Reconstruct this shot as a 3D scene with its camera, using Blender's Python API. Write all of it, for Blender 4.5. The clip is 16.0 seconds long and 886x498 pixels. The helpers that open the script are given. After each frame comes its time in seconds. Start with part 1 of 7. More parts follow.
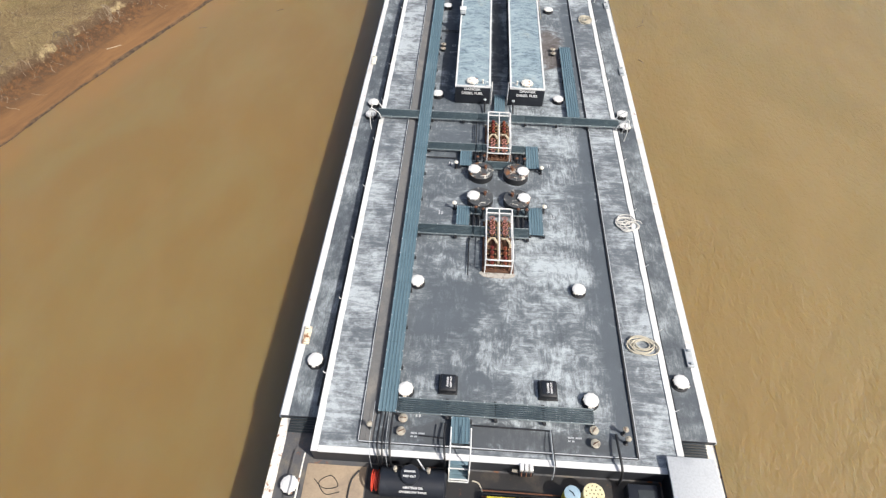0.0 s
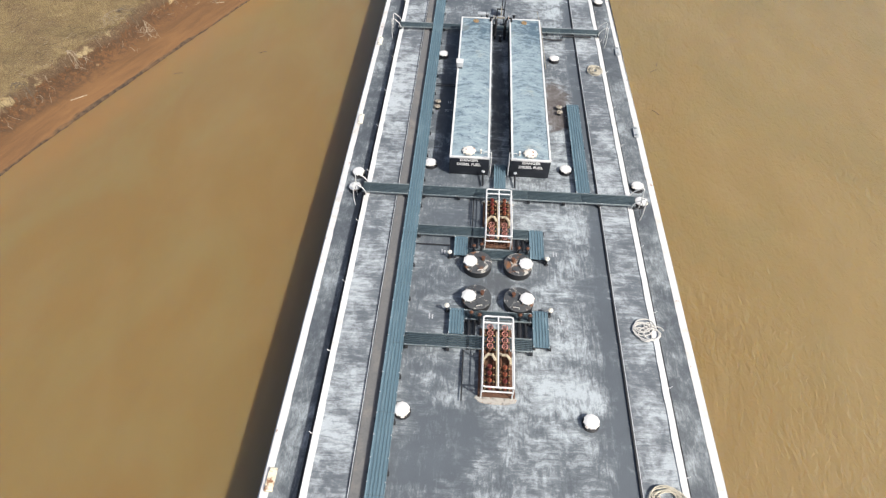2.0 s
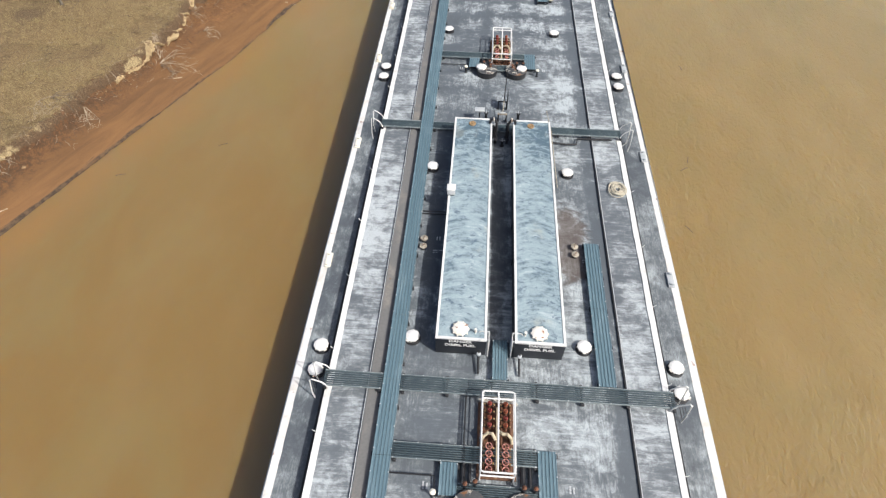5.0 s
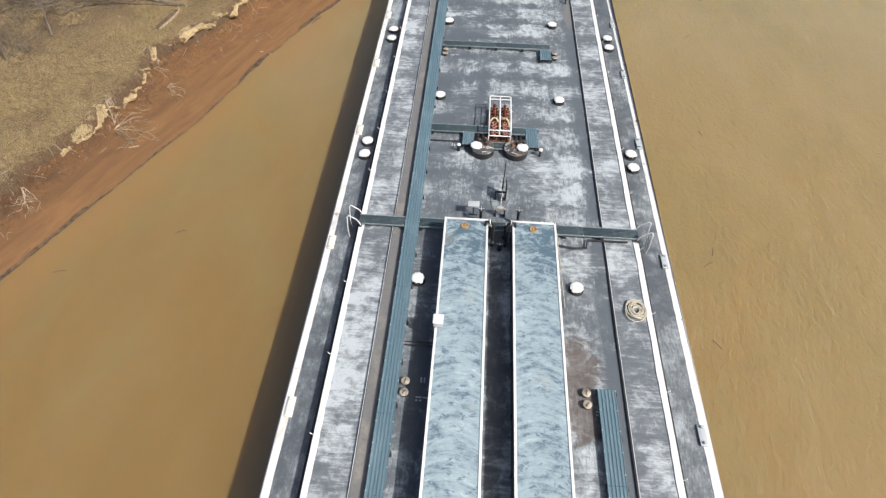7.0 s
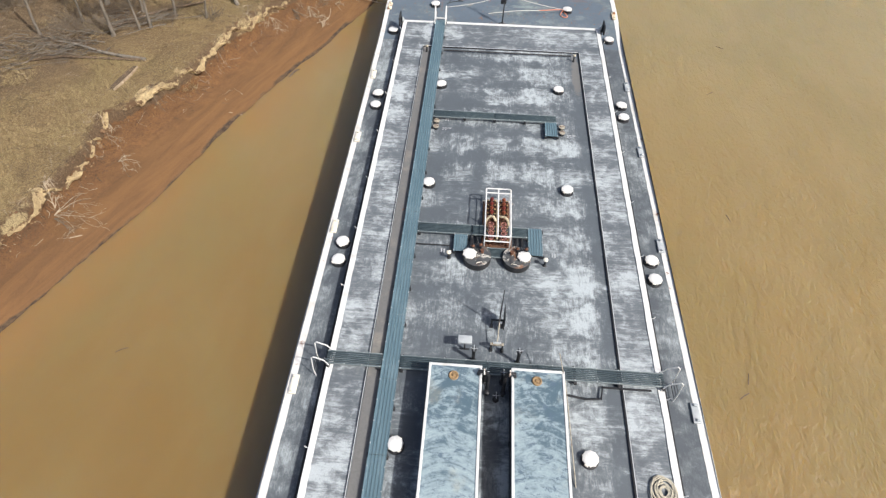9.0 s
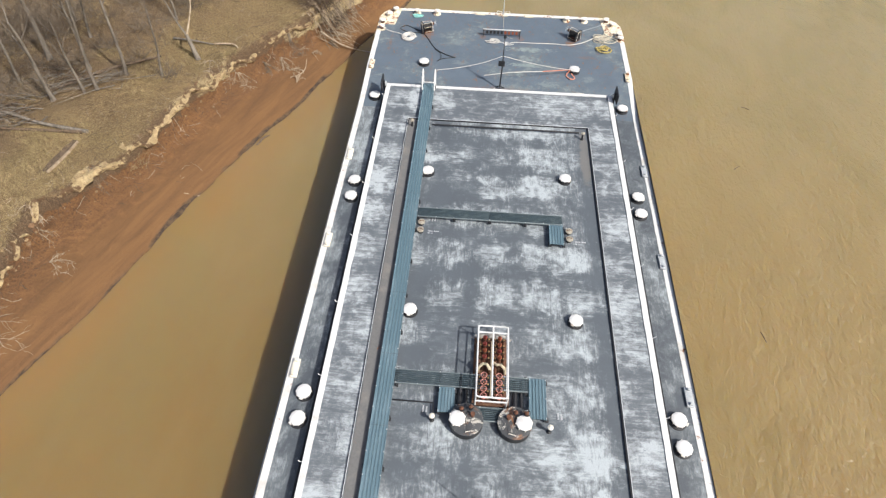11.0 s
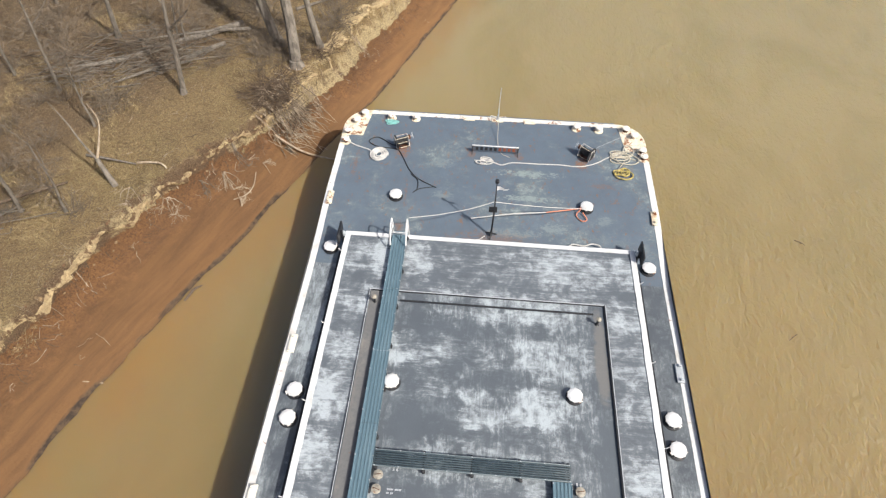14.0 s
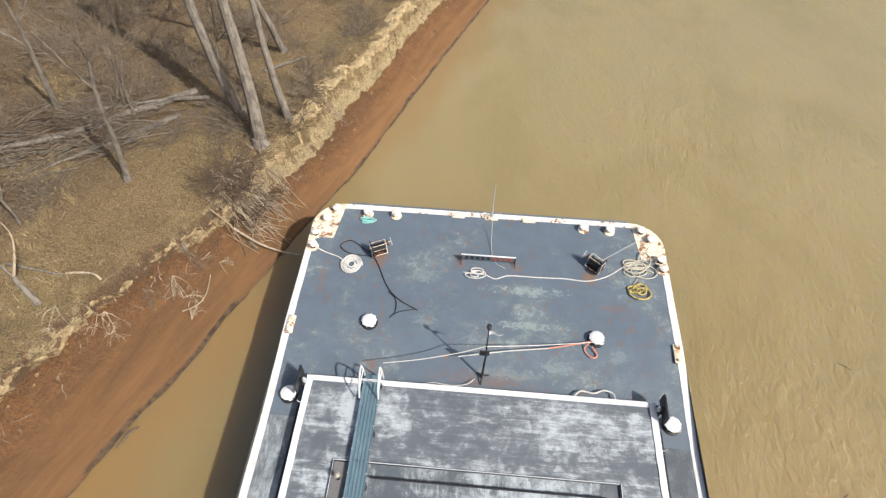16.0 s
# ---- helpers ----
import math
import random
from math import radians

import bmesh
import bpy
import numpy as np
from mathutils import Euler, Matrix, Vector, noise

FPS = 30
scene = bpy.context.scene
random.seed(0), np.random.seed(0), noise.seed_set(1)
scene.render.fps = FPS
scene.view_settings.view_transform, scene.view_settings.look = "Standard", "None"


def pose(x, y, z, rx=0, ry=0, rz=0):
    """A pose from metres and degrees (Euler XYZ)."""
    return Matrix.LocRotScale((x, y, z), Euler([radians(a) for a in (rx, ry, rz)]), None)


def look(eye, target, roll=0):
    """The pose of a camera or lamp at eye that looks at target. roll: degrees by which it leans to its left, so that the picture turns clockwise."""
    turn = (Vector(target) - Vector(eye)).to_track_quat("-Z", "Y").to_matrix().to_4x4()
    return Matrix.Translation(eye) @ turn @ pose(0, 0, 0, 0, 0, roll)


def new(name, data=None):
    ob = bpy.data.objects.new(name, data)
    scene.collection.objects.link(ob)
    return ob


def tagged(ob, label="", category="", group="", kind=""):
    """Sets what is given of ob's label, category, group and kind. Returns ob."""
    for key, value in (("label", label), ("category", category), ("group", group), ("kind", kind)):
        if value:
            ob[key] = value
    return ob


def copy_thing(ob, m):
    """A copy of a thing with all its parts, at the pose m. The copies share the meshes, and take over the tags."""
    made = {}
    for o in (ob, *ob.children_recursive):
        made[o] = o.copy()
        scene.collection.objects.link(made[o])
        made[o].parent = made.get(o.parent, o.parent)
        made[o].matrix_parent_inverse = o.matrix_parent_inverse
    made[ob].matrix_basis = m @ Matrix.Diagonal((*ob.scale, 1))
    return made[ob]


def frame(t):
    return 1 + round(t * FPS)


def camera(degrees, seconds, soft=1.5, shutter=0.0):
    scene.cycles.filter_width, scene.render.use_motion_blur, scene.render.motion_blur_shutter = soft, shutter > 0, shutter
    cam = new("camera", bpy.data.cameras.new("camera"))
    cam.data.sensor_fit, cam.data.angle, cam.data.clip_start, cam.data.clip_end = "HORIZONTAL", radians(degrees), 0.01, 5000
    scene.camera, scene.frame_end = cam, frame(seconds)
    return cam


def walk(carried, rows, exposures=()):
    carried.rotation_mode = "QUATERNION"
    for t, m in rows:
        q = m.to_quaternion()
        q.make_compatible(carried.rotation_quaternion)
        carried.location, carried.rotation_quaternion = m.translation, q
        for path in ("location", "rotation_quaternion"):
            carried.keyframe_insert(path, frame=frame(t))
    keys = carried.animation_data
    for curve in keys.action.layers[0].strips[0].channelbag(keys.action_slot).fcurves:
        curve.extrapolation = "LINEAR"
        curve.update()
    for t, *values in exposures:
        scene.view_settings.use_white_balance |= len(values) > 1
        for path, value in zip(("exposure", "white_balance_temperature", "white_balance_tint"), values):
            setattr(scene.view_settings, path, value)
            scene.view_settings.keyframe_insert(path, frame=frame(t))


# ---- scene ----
cam = camera(75.0, 16.0, soft=1.3)
PATH = [
    (0, (-1.78, -11.253, 24.572), (-1.837, -9.981, 23.029), 1.2),
    (0.5, (-1.691, -9.768, 24.606), (-1.753, -8.498, 23.062), 0.9),
    (1, (-1.641, -8.309, 24.646), (-1.706, -7.039, 23.102), 0.7),
    (1.5, (-1.641, -6.827, 24.669), (-1.706, -5.554, 23.127), 0.8),
    (2, (-1.613, -5.28, 24.625), (-1.681, -4.006, 23.085), 0.9),
    (2.5, (-1.574, -3.688, 24.618), (-1.648, -2.411, 23.08), 0.7),
    (3, (-1.589, -1.896, 24.607), (-1.662, -0.62, 23.068), 0.8),
    (3.5, (-1.585, -0.092, 24.652), (-1.659, 1.183, 23.113), 0.7),
    (4, (-1.529, 1.725, 24.772), (-1.608, 2.996, 23.23), 0.5),
    (4.5, (-1.508, 3.555, 24.846), (-1.59, 4.821, 23.3), 0.4),
    (7, (-1.477, 12.823, 24.933), (-1.556, 14.087, 23.386), 0.6),
    (7.5, (-1.471, 14.719, 24.917), (-1.55, 15.983, 23.369), 0.8),
    (8, (-1.473, 16.627, 24.935), (-1.55, 17.889, 23.385), 0.9),
    (8.5, (-1.437, 18.553, 24.956), (-1.517, 19.814, 23.406), 0.8),
    (9, (-1.388, 20.529, 24.955), (-1.47, 21.787, 23.402), 0.7),
    (11.5, (-1.361, 30.838, 25.143), (-1.436, 32.068, 23.567), 1.1),
    (12, (-1.263, 32.917, 25.109), (-1.339, 34.144, 23.531), 1.1),
    (12.5, (-1.105, 34.951, 25.069), (-1.188, 36.175, 23.489), 0.9),
    (13, (-1.007, 37.012, 25.046), (-1.093, 38.233, 23.464), 0.8),
    (13.5, (-0.97, 39.076, 25.032), (-1.057, 40.291, 23.447), 0.8),
    (14, (-0.926, 41.134, 25.025), (-1.014, 42.344, 23.435), 0.7),
    (14.5, (-0.921, 43.12, 24.975), (-1.007, 44.328, 23.383), 0.8),
    (15, (-0.948, 45.011, 24.93), (-1.03, 46.22, 23.338), 1.0),
    (15.5, (-0.914, 46.899, 24.934), (-0.997, 48.103, 23.339), 1.0),
    (16, (-0.877, 48.722, 24.917), (-0.959, 49.922, 23.32), 1.0),
]
walk(cam, [(t, look(eye, target, roll)) for t, eye, target, roll in PATH])

# ---- world, sun ----
SUN_DIR = Vector((0.8, -0.5, 1.0)).normalized()
world = bpy.data.worlds.new("world")
scene.world = world
world.use_nodes = True
wn = world.node_tree.nodes
sky = wn.new("ShaderNodeTexSky")
sky.sky_type = "NISHITA"
sky.sun_disc = False
sky.sun_elevation = math.asin(SUN_DIR.z)
sky.sun_rotation = math.atan2(SUN_DIR.x, SUN_DIR.y)
sky.dust_density = 5.0
world.node_tree.links.new(sky.outputs[0], wn["Background"].inputs[0])
wn["Background"].inputs[1].default_value = 0.11
sun = new("sun", bpy.data.lights.new("sun", "SUN"))
sun.data.energy, sun.data.angle, sun.data.color = 4.0, radians(0.7), (1.0, 0.965, 0.91)
sun.matrix_world = look(SUN_DIR * 100, (0, 0, 0))
scene.view_settings.exposure = 0.27


# ---- materials ----
class Mat:
    """A small builder of node materials, in world metres."""

    def __init__(self, name, rough=0.6, metal=0.0, spec=0.5):
        self.m = bpy.data.materials.new(name)
        self.m.use_nodes = True
        self.t = self.m.node_tree
        self.b = self.t.nodes["Principled BSDF"]
        self.b.inputs["Roughness"].default_value = rough
        self.b.inputs["Metallic"].default_value = metal
        self.b.inputs["Specular IOR Level"].default_value = spec
        self.geo = self.t.nodes.new("ShaderNodeNewGeometry").outputs["Position"]

    def link(self, a, b):
        self.t.links.new(a, b)

    def noise(self, scale, detail=4, rough=0.55, stretch=(1, 1, 1), distort=0.0, offset=(0, 0, 0)):
        mp = self.t.nodes.new("ShaderNodeMapping")
        mp.inputs["Scale"].default_value = stretch
        mp.inputs["Location"].default_value = offset
        self.link(self.geo, mp.inputs[0])
        n = self.t.nodes.new("ShaderNodeTexNoise")
        n.inputs["Scale"].default_value, n.inputs["Detail"].default_value = scale, detail
        n.inputs["Roughness"].default_value, n.inputs["Distortion"].default_value = rough, distort
        self.link(mp.outputs[0], n.inputs["Vector"])
        return n.outputs["Fac"]

    def ramp(self, fac, lo, hi, a=0.0, b=1.0):
        r = self.t.nodes.new("ShaderNodeMapRange")
        r.interpolation_type = "SMOOTHSTEP"
        for k, v in enumerate((lo, hi, a, b)):
            r.inputs[k + 1].default_value = v
        self.link(fac, r.inputs[0])
        return r.outputs[0]

    def math(self, op, a, b):
        n = self.t.nodes.new("ShaderNodeMath")
        n.operation = op
        for k, v in enumerate((a, b)):
            if isinstance(v, (int, float)):
                n.inputs[k].default_value = v
            else:
                self.link(v, n.inputs[k])
        return n.outputs[0]

    def mix(self, fac, a, b):
        n = self.t.nodes.new("ShaderNodeMix")
        n.data_type = "RGBA"
        for k, v in ((0, fac), (6, a), (7, b)):
            if isinstance(v, (int, float)):
                n.inputs[k].default_value = v
            elif isinstance(v, tuple):
                n.inputs[k].default_value = (*v, 1)
            else:
                self.link(v, n.inputs[k])
        return n.outputs[2]

    def axis(self, k):
        n = self.t.nodes.new("ShaderNodeSeparateXYZ")
        self.link(self.geo, n.inputs[0])
        return n.outputs[k]

    def bump(self, h, strength=0.3, dist=0.02):
        n = self.t.nodes.new("ShaderNodeBump")
        n.inputs["Strength"].default_value, n.inputs["Distance"].default_value = strength, dist
        self.link(h, n.inputs["Height"])
        self.link(n.outputs[0], self.b.inputs["Normal"])

    def color(self, c):
        if isinstance(c, tuple):
            self.b.inputs["Base Color"].default_value = (*c, 1)
        else:
            self.link(c, self.b.inputs["Base Color"])
        return self

    def rand(self):
        return self.t.nodes.new("ShaderNodeObjectInfo").outputs["Random"]

    def island(self):
        return self.t.nodes.new("ShaderNodeNewGeometry").outputs["Random Per Island"]


def worn(name, base, worn_c, amount=0.5, scale=2.0, rough=0.6, metal=0.0, rust=0.0, stretch=(1, 1, 1), bump=0.15):
    """Paint or metal with large stains, fine grain and, where asked, rust."""
    m = Mat(name, rough, metal)
    big = m.ramp(m.noise(scale, 5, 0.6, stretch), 0.62 - 0.3 * amount, 0.75)
    c = m.mix(big, base, worn_c)
    fine = m.noise(scale * 14, 3, 0.6)
    c = m.mix(m.ramp(fine, 0.35, 0.75, 0.0, 0.35), c, tuple(v * 0.6 for v in base))
    if rust > 0:
        r = m.ramp(m.noise(scale * 1.7, 6, 0.7, offset=(7, 3, 1)), 0.70 - 0.35 * rust, 0.78 - 0.3 * rust)
        c = m.mix(r, c, m.mix(fine, (0.30, 0.11, 0.03), (0.14, 0.05, 0.025)))
    m.color(c)
    m.bump(fine, bump, 0.01)
    return m.m


def chalky(name, dark, light, amount, stretch, rust=0.0, rough=0.62, tint_areas=()):
    """Deck paint rubbed white in brushed patches between the frames under the plate."""
    m = Mat(name, rough)
    big = m.noise(0.34, 4, 0.55, (1.0, 0.8, 1), 0.2)
    cloud = m.noise(1.1, 6, 0.62, (1.0, 1.25, 1), 0.5, (1, 7, 0))
    streak = m.noise(1.7, 6, 0.66, stretch, 0.9)
    wisp = m.noise(5.0, 6, 0.72, (stretch[0] * 0.8, stretch[1], 1), 1.4, (3, 9, 2))
    s = m.math("ADD", m.math("MULTIPLY", big, 0.85), m.math("MULTIPLY", streak, 0.50))
    s = m.math("ADD", s, m.math("MULTIPLY", cloud, 0.60))
    s = m.math("ADD", s, m.math("MULTIPLY", wisp, 0.30))
    tone = m.mix(m.noise(0.9, 5, 0.65, offset=(4, 4, 0)), tuple(v * 0.85 for v in dark), tuple(v * 1.35 for v in dark))
    fine = m.noise(24, 4, 0.65)
    # curved strokes of the brush break up the chalk
    strokes = m.noise(3.2, 8, 0.78, (stretch[0] * 1.9, stretch[1] * 0.55, 1), 1.3, (4, 1, 1))
    s2 = m.math("ADD", s, m.math("MULTIPLY", m.math("SUBTRACT", strokes, 0.5), 0.62))
    haze = m.ramp(s, 0.97 - amount, 1.13 - amount, 0.0, 0.36)
    body = m.ramp(s2, 1.09 - amount, 1.22 - amount, 0.0, 0.70)
    core = m.math("MULTIPLY", m.ramp(s2, 1.20 - amount, 1.34 - amount), m.ramp(fine, 0.25, 0.55, 0.7, 1.0))
    c = m.mix(haze, tone, tuple(v * 0.56 for v in light))
    c = m.mix(body, c, tuple(v * 0.72 for v in light))
    c = m.mix(core, c, tuple(v * 1.04 for v in light))
    scratch = m.ramp(m.noise(2.6, 7, 0.8, (stretch[0] * 0.6, stretch[1] * 1.7, 1), 2.2, (6, 2, 5)), 0.57, 0.66, 0.0, 0.40)
    c = m.mix(m.math("MULTIPLY", scratch, m.ramp(s, 0.88 - amount, 1.12 - amount)), c, light)
    dark_scratch = m.ramp(m.noise(3.4, 7, 0.8, (stretch[0] * 2.4, stretch[1] * 0.5, 1), 1.0, (1, 12, 3)), 0.57, 0.68, 0.0, 0.50)
    c = m.mix(dark_scratch, c, dark)
    c = m.mix(m.ramp(m.noise(60, 2, 0.5), 0.35, 0.7, 0.0, 0.25), c, tuple(v * 0.5 for v in dark))
    if rust:
        r = m.ramp(m.noise(5.0, 8, 0.8, (1, 0.7, 1), 0.5, (2, 8, 0)), 0.66 - 0.1 * rust, 0.76 - 0.1 * rust)
        r = m.math("MULTIPLY", r, m.ramp(m.noise(0.5, 3, 0.5, offset=(5, 5, 5)), 0.35, 0.6))
        c = m.mix(m.math("MULTIPLY", r, 0.7), c, m.mix(fine, (0.25, 0.115, 0.055), (0.13, 0.065, 0.04)))
        fleck = m.ramp(m.noise(2.4, 7, 0.8, (1.3, 0.7, 1), 0.3, (12, 4, 0)), 0.575, 0.64, 0.0, 0.75)
        c = m.mix(fleck, c, m.mix(fine, (0.26, 0.135, 0.07), (0.13, 0.075, 0.05)))
    for x, y, rx, ry, tint, most in tint_areas:
        # a rust or chalk tinted area with ragged borders
        dx = m.math("DIVIDE", m.math("SUBTRACT", m.axis(0), x), rx)
        dy = m.math("DIVIDE", m.math("SUBTRACT", m.axis(1), y), ry)
        q = m.math("ADD", m.math("MULTIPLY", dx, dx), m.math("MULTIPLY", dy, dy))
        q = m.math("ADD", q, m.math("MULTIPLY", m.math("SUBTRACT", m.math("ADD", m.math("MULTIPLY", streak, 0.4), m.math("MULTIPLY", wisp, 0.6)), 0.46), 9.0))
        c = m.mix(m.ramp(q, 0.3, 1.1, most, 0.0), c, m.mix(fine, tint, tuple(v * 0.7 for v in tint)))
    m.color(c)
    m.bump(m.math("ADD", m.math("MULTIPLY", big, 3.0), m.math("MULTIPLY", fine, 0.15)), 0.25, 0.02)
    return m.m


def rubbed(name, dark, light, cell, off, level, across, bias=(), tint_areas=(), rough=0.6):
    """Deck paint rubbed white in the panels between the girders under the plate, with the strokes of the brush."""
    m = Mat(name, rough)
    w1, w2 = m.noise(1.5, 6, 0.66), m.noise(1.5, 6, 0.66, offset=(13, 5, 0))
    ids, mask = [], None
    for k, w in ((0, w1), (1, w2)):
        u = m.math("DIVIDE", m.math("ADD", m.math("ADD", m.axis(k), off[k]), m.math("MULTIPLY", m.math("SUBTRACT", w, 0.5), 2.4)), cell[k])
        ids.append(m.math("FLOOR", u, 0.0))
        a = m.math("ABSOLUTE", m.math("SUBTRACT", m.math("FRACT", u, 0.0), 0.5), 0.0)
        a = m.ramp(a, 0.20, 0.5, 1.0, 0.0)
        mask = m.math("ADD", 0.55, m.math("MULTIPLY", a, 0.45)) if mask is None else m.math("MULTIPLY", mask, a)
    xy = m.t.nodes.new("ShaderNodeCombineXYZ")
    m.link(ids[0], xy.inputs[0])
    m.link(ids[1], xy.inputs[1])
    wn2 = m.t.nodes.new("ShaderNodeTexWhiteNoise")
    wn2.noise_dimensions = "2D"
    m.link(xy.outputs[0], wn2.inputs["Vector"])
    chance = wn2.outputs["Value"]
    big = m.noise(0.30, 4, 0.55, (1.0, 0.8, 1), 0.2)
    cloud = m.noise(1.2, 7, 0.66, (1.0, 1.2, 1), 0.7, (1, 7, 0))
    cross = m.noise(1.9, 8, 0.72, (0.42, 3.0, 1), 0.7, (2, 3, 0))
    along = m.noise(2.2, 8, 0.72, (2.8, 0.55, 1), 0.9, (7, 1, 0))
    curl = m.noise(1.1, 6, 0.6, (1, 1, 1), 2.6, (5, 8, 2))
    grit = m.noise(4.6, 8, 0.8, (0.9, 1.3, 1), 1.2, (2, 2, 6))
    which = m.ramp(m.math("ADD", m.noise(0.5, 3, 0.5, offset=(3, 11, 0)), across), 0.42, 0.58)
    stroke = m.math("ADD", m.math("MULTIPLY", cross, which), m.math("MULTIPLY", along, m.math("SUBTRACT", 1.0, which)))
    s = m.math("MULTIPLY", m.math("MULTIPLY", mask, m.math("ADD", 0.25, m.math("MULTIPLY", chance, 0.75))), m.ramp(m.axis(1), 24.0, 46.0, 0.20, 0.46))
    s = m.math("ADD", s, m.ramp(m.axis(1), 24.0, 46.0, 0.10, -0.04))
    for n, q in ((big, 1.0), (cloud, 1.05), (stroke, 1.20), (curl, 0.55), (grit, 0.65)):
        s = m.math("ADD", s, m.math("MULTIPLY", m.math("SUBTRACT", n, 0.5), q))
    wob = m.math("MULTIPLY", m.math("SUBTRACT", cloud, 0.5), 1.2)
    for at, half, much in bias:
        a = m.math("ABSOLUTE", m.math("ADD", m.math("SUBTRACT", m.axis(0), at), wob), 0.0)
        s = m.math("ADD", s, m.ramp(a, half * 0.5, half * 1.25, much, 0.0))
    s = m.math("ADD", s, level)
    fine = m.noise(24, 4, 0.65)
    tone = m.mix(m.noise(0.7, 5, 0.62, offset=(4, 4, 0)), tuple(v * 0.82 for v in dark), tuple(v * 1.30 for v in dark))
    c = m.mix(m.ramp(s, -0.02, 0.30, 0.0, 0.45), tone, tuple(v * 0.55 for v in light))
    c = m.mix(m.ramp(s, 0.20, 0.42, 0.0, 0.75), c, tuple(v * 0.80 for v in light))
    c = m.mix(m.math("MULTIPLY", m.ramp(s, 0.38, 0.60, 0.0, 0.95), m.ramp(fine, 0.25, 0.55, 0.7, 1.0)), c, tuple(v * 1.12 for v in light))
    hair = m.ramp(m.noise(2.8, 8, 0.8, (1.2, 1.6, 1), 2.2, (6, 2, 5)), 0.59, 0.67, 0.0, 0.50)
    c = m.mix(m.math("MULTIPLY", hair, m.ramp(s, -0.05, 0.2)), c, light)
    gouge = m.ramp(m.noise(3.0, 8, 0.8, (1.8, 0.9, 1), 1.4, (1, 12, 3)), 0.57, 0.66, 0.0, 0.55)
    c = m.mix(gouge, c, dark)
    spots = m.ramp(m.noise(2.3, 5, 0.75, offset=(9, 9, 4)), 0.70, 0.76, 0.0, 0.6)
    c = m.mix(spots, c, (0.16, 0.105, 0.07))
    c = m.mix(m.ramp(m.noise(60, 2, 0.5), 0.35, 0.7, 0.0, 0.22), c, tuple(v * 0.5 for v in dark))
    for x, y, rx, ry, tint, most in tint_areas:
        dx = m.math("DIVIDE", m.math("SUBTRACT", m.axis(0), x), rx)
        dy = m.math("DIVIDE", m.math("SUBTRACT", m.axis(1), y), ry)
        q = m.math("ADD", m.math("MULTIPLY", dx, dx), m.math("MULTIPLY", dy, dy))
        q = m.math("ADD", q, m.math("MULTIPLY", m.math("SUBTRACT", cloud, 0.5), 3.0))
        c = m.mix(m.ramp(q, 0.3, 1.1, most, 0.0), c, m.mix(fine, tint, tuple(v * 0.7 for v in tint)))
    m.color(c)
    m.bump(m.math("ADD", m.math("MULTIPLY", big, 3.0), m.math("MULTIPLY", fine, 0.15)), 0.25, 0.02)
    return m.m


M_TRUNK = rubbed("trunk_paint", (0.086, 0.101, 0.117), (0.405, 0.45, 0.475), (1.95, 2.25), (0.9, 0.75), 0.02, -0.03,
                 ((1.7, 2.2, 0.10), (3.4, 1.0, 0.08), (-2.6, 1.2, -0.07), (4.75, 0.35, -0.22), (-1.05, 0.30, -0.12)),
                 # brown patch, pale strip, and darker areas between domes, by the tanks and aft
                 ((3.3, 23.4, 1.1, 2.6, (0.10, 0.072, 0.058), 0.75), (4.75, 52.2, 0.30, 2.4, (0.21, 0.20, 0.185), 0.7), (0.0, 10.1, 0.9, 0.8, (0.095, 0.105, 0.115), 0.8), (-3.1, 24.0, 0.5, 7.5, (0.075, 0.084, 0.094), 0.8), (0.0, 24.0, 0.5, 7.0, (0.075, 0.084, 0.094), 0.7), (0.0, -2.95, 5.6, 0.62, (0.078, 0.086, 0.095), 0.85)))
M_MARGIN = rubbed("margin_paint", (0.098, 0.113, 0.130), (0.41, 0.45, 0.475), (1.55, 2.25), (0.85, 0.75), 0.13, 0.20)
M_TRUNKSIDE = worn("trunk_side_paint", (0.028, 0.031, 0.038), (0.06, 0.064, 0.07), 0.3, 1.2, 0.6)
M_SIDEDECK = chalky("side_deck_paint", (0.072, 0.084, 0.098), (0.34, 0.38, 0.40), 0.0, (1.8, 0.8, 1))
RUSTSPOT, CHALK = (0.25, 0.125, 0.065), (0.30, 0.36, 0.34)
M_FOREDECK = chalky("fore_deck_paint", (0.098, 0.127, 0.160), (0.33, 0.39, 0.38), -0.15, (1.2, 1.6, 1), 0.95, tint_areas=(
    (-4.75, 63.95, 0.5, 0.45, RUSTSPOT, 0.8), (4.75, 63.85, 0.35, 0.5, RUSTSPOT, 0.8), (-1.1, 64.1, 0.25, 0.3, RUSTSPOT, 0.5), (1.4, 64.1, 0.3, 0.35, RUSTSPOT, 0.5),
    (-7.2, 63.0, 0.16, 1.3, RUSTSPOT, 0.45), (-4.3, 60.9, 0.10, 0.8, RUSTSPOT, 0.45), (-4.4, 58.8, 0.25, 0.5, RUSTSPOT, 0.5), (0.2, 58.6, 2.4, 0.4, RUSTSPOT, 0.40), (5.6, 62.3, 0.9, 0.22, RUSTSPOT, 0.35),
    (1.9, 62.85, 1.9, 0.30, CHALK, 0.85), (1.9, 61.1, 1.9, 0.26, CHALK, 0.75), (-2.7, 63.3, 0.8, 0.4, CHALK, 0.40), (-2.4, 61.1, 0.7, 0.5, CHALK, 0.35), (3.0, 59.3, 0.9, 0.4, CHALK, 0.45), (1.2, 58.9, 1.6, 0.3, CHALK, 0.35), (5.6, 60.0, 0.5, 0.4, CHALK, 0.35)))
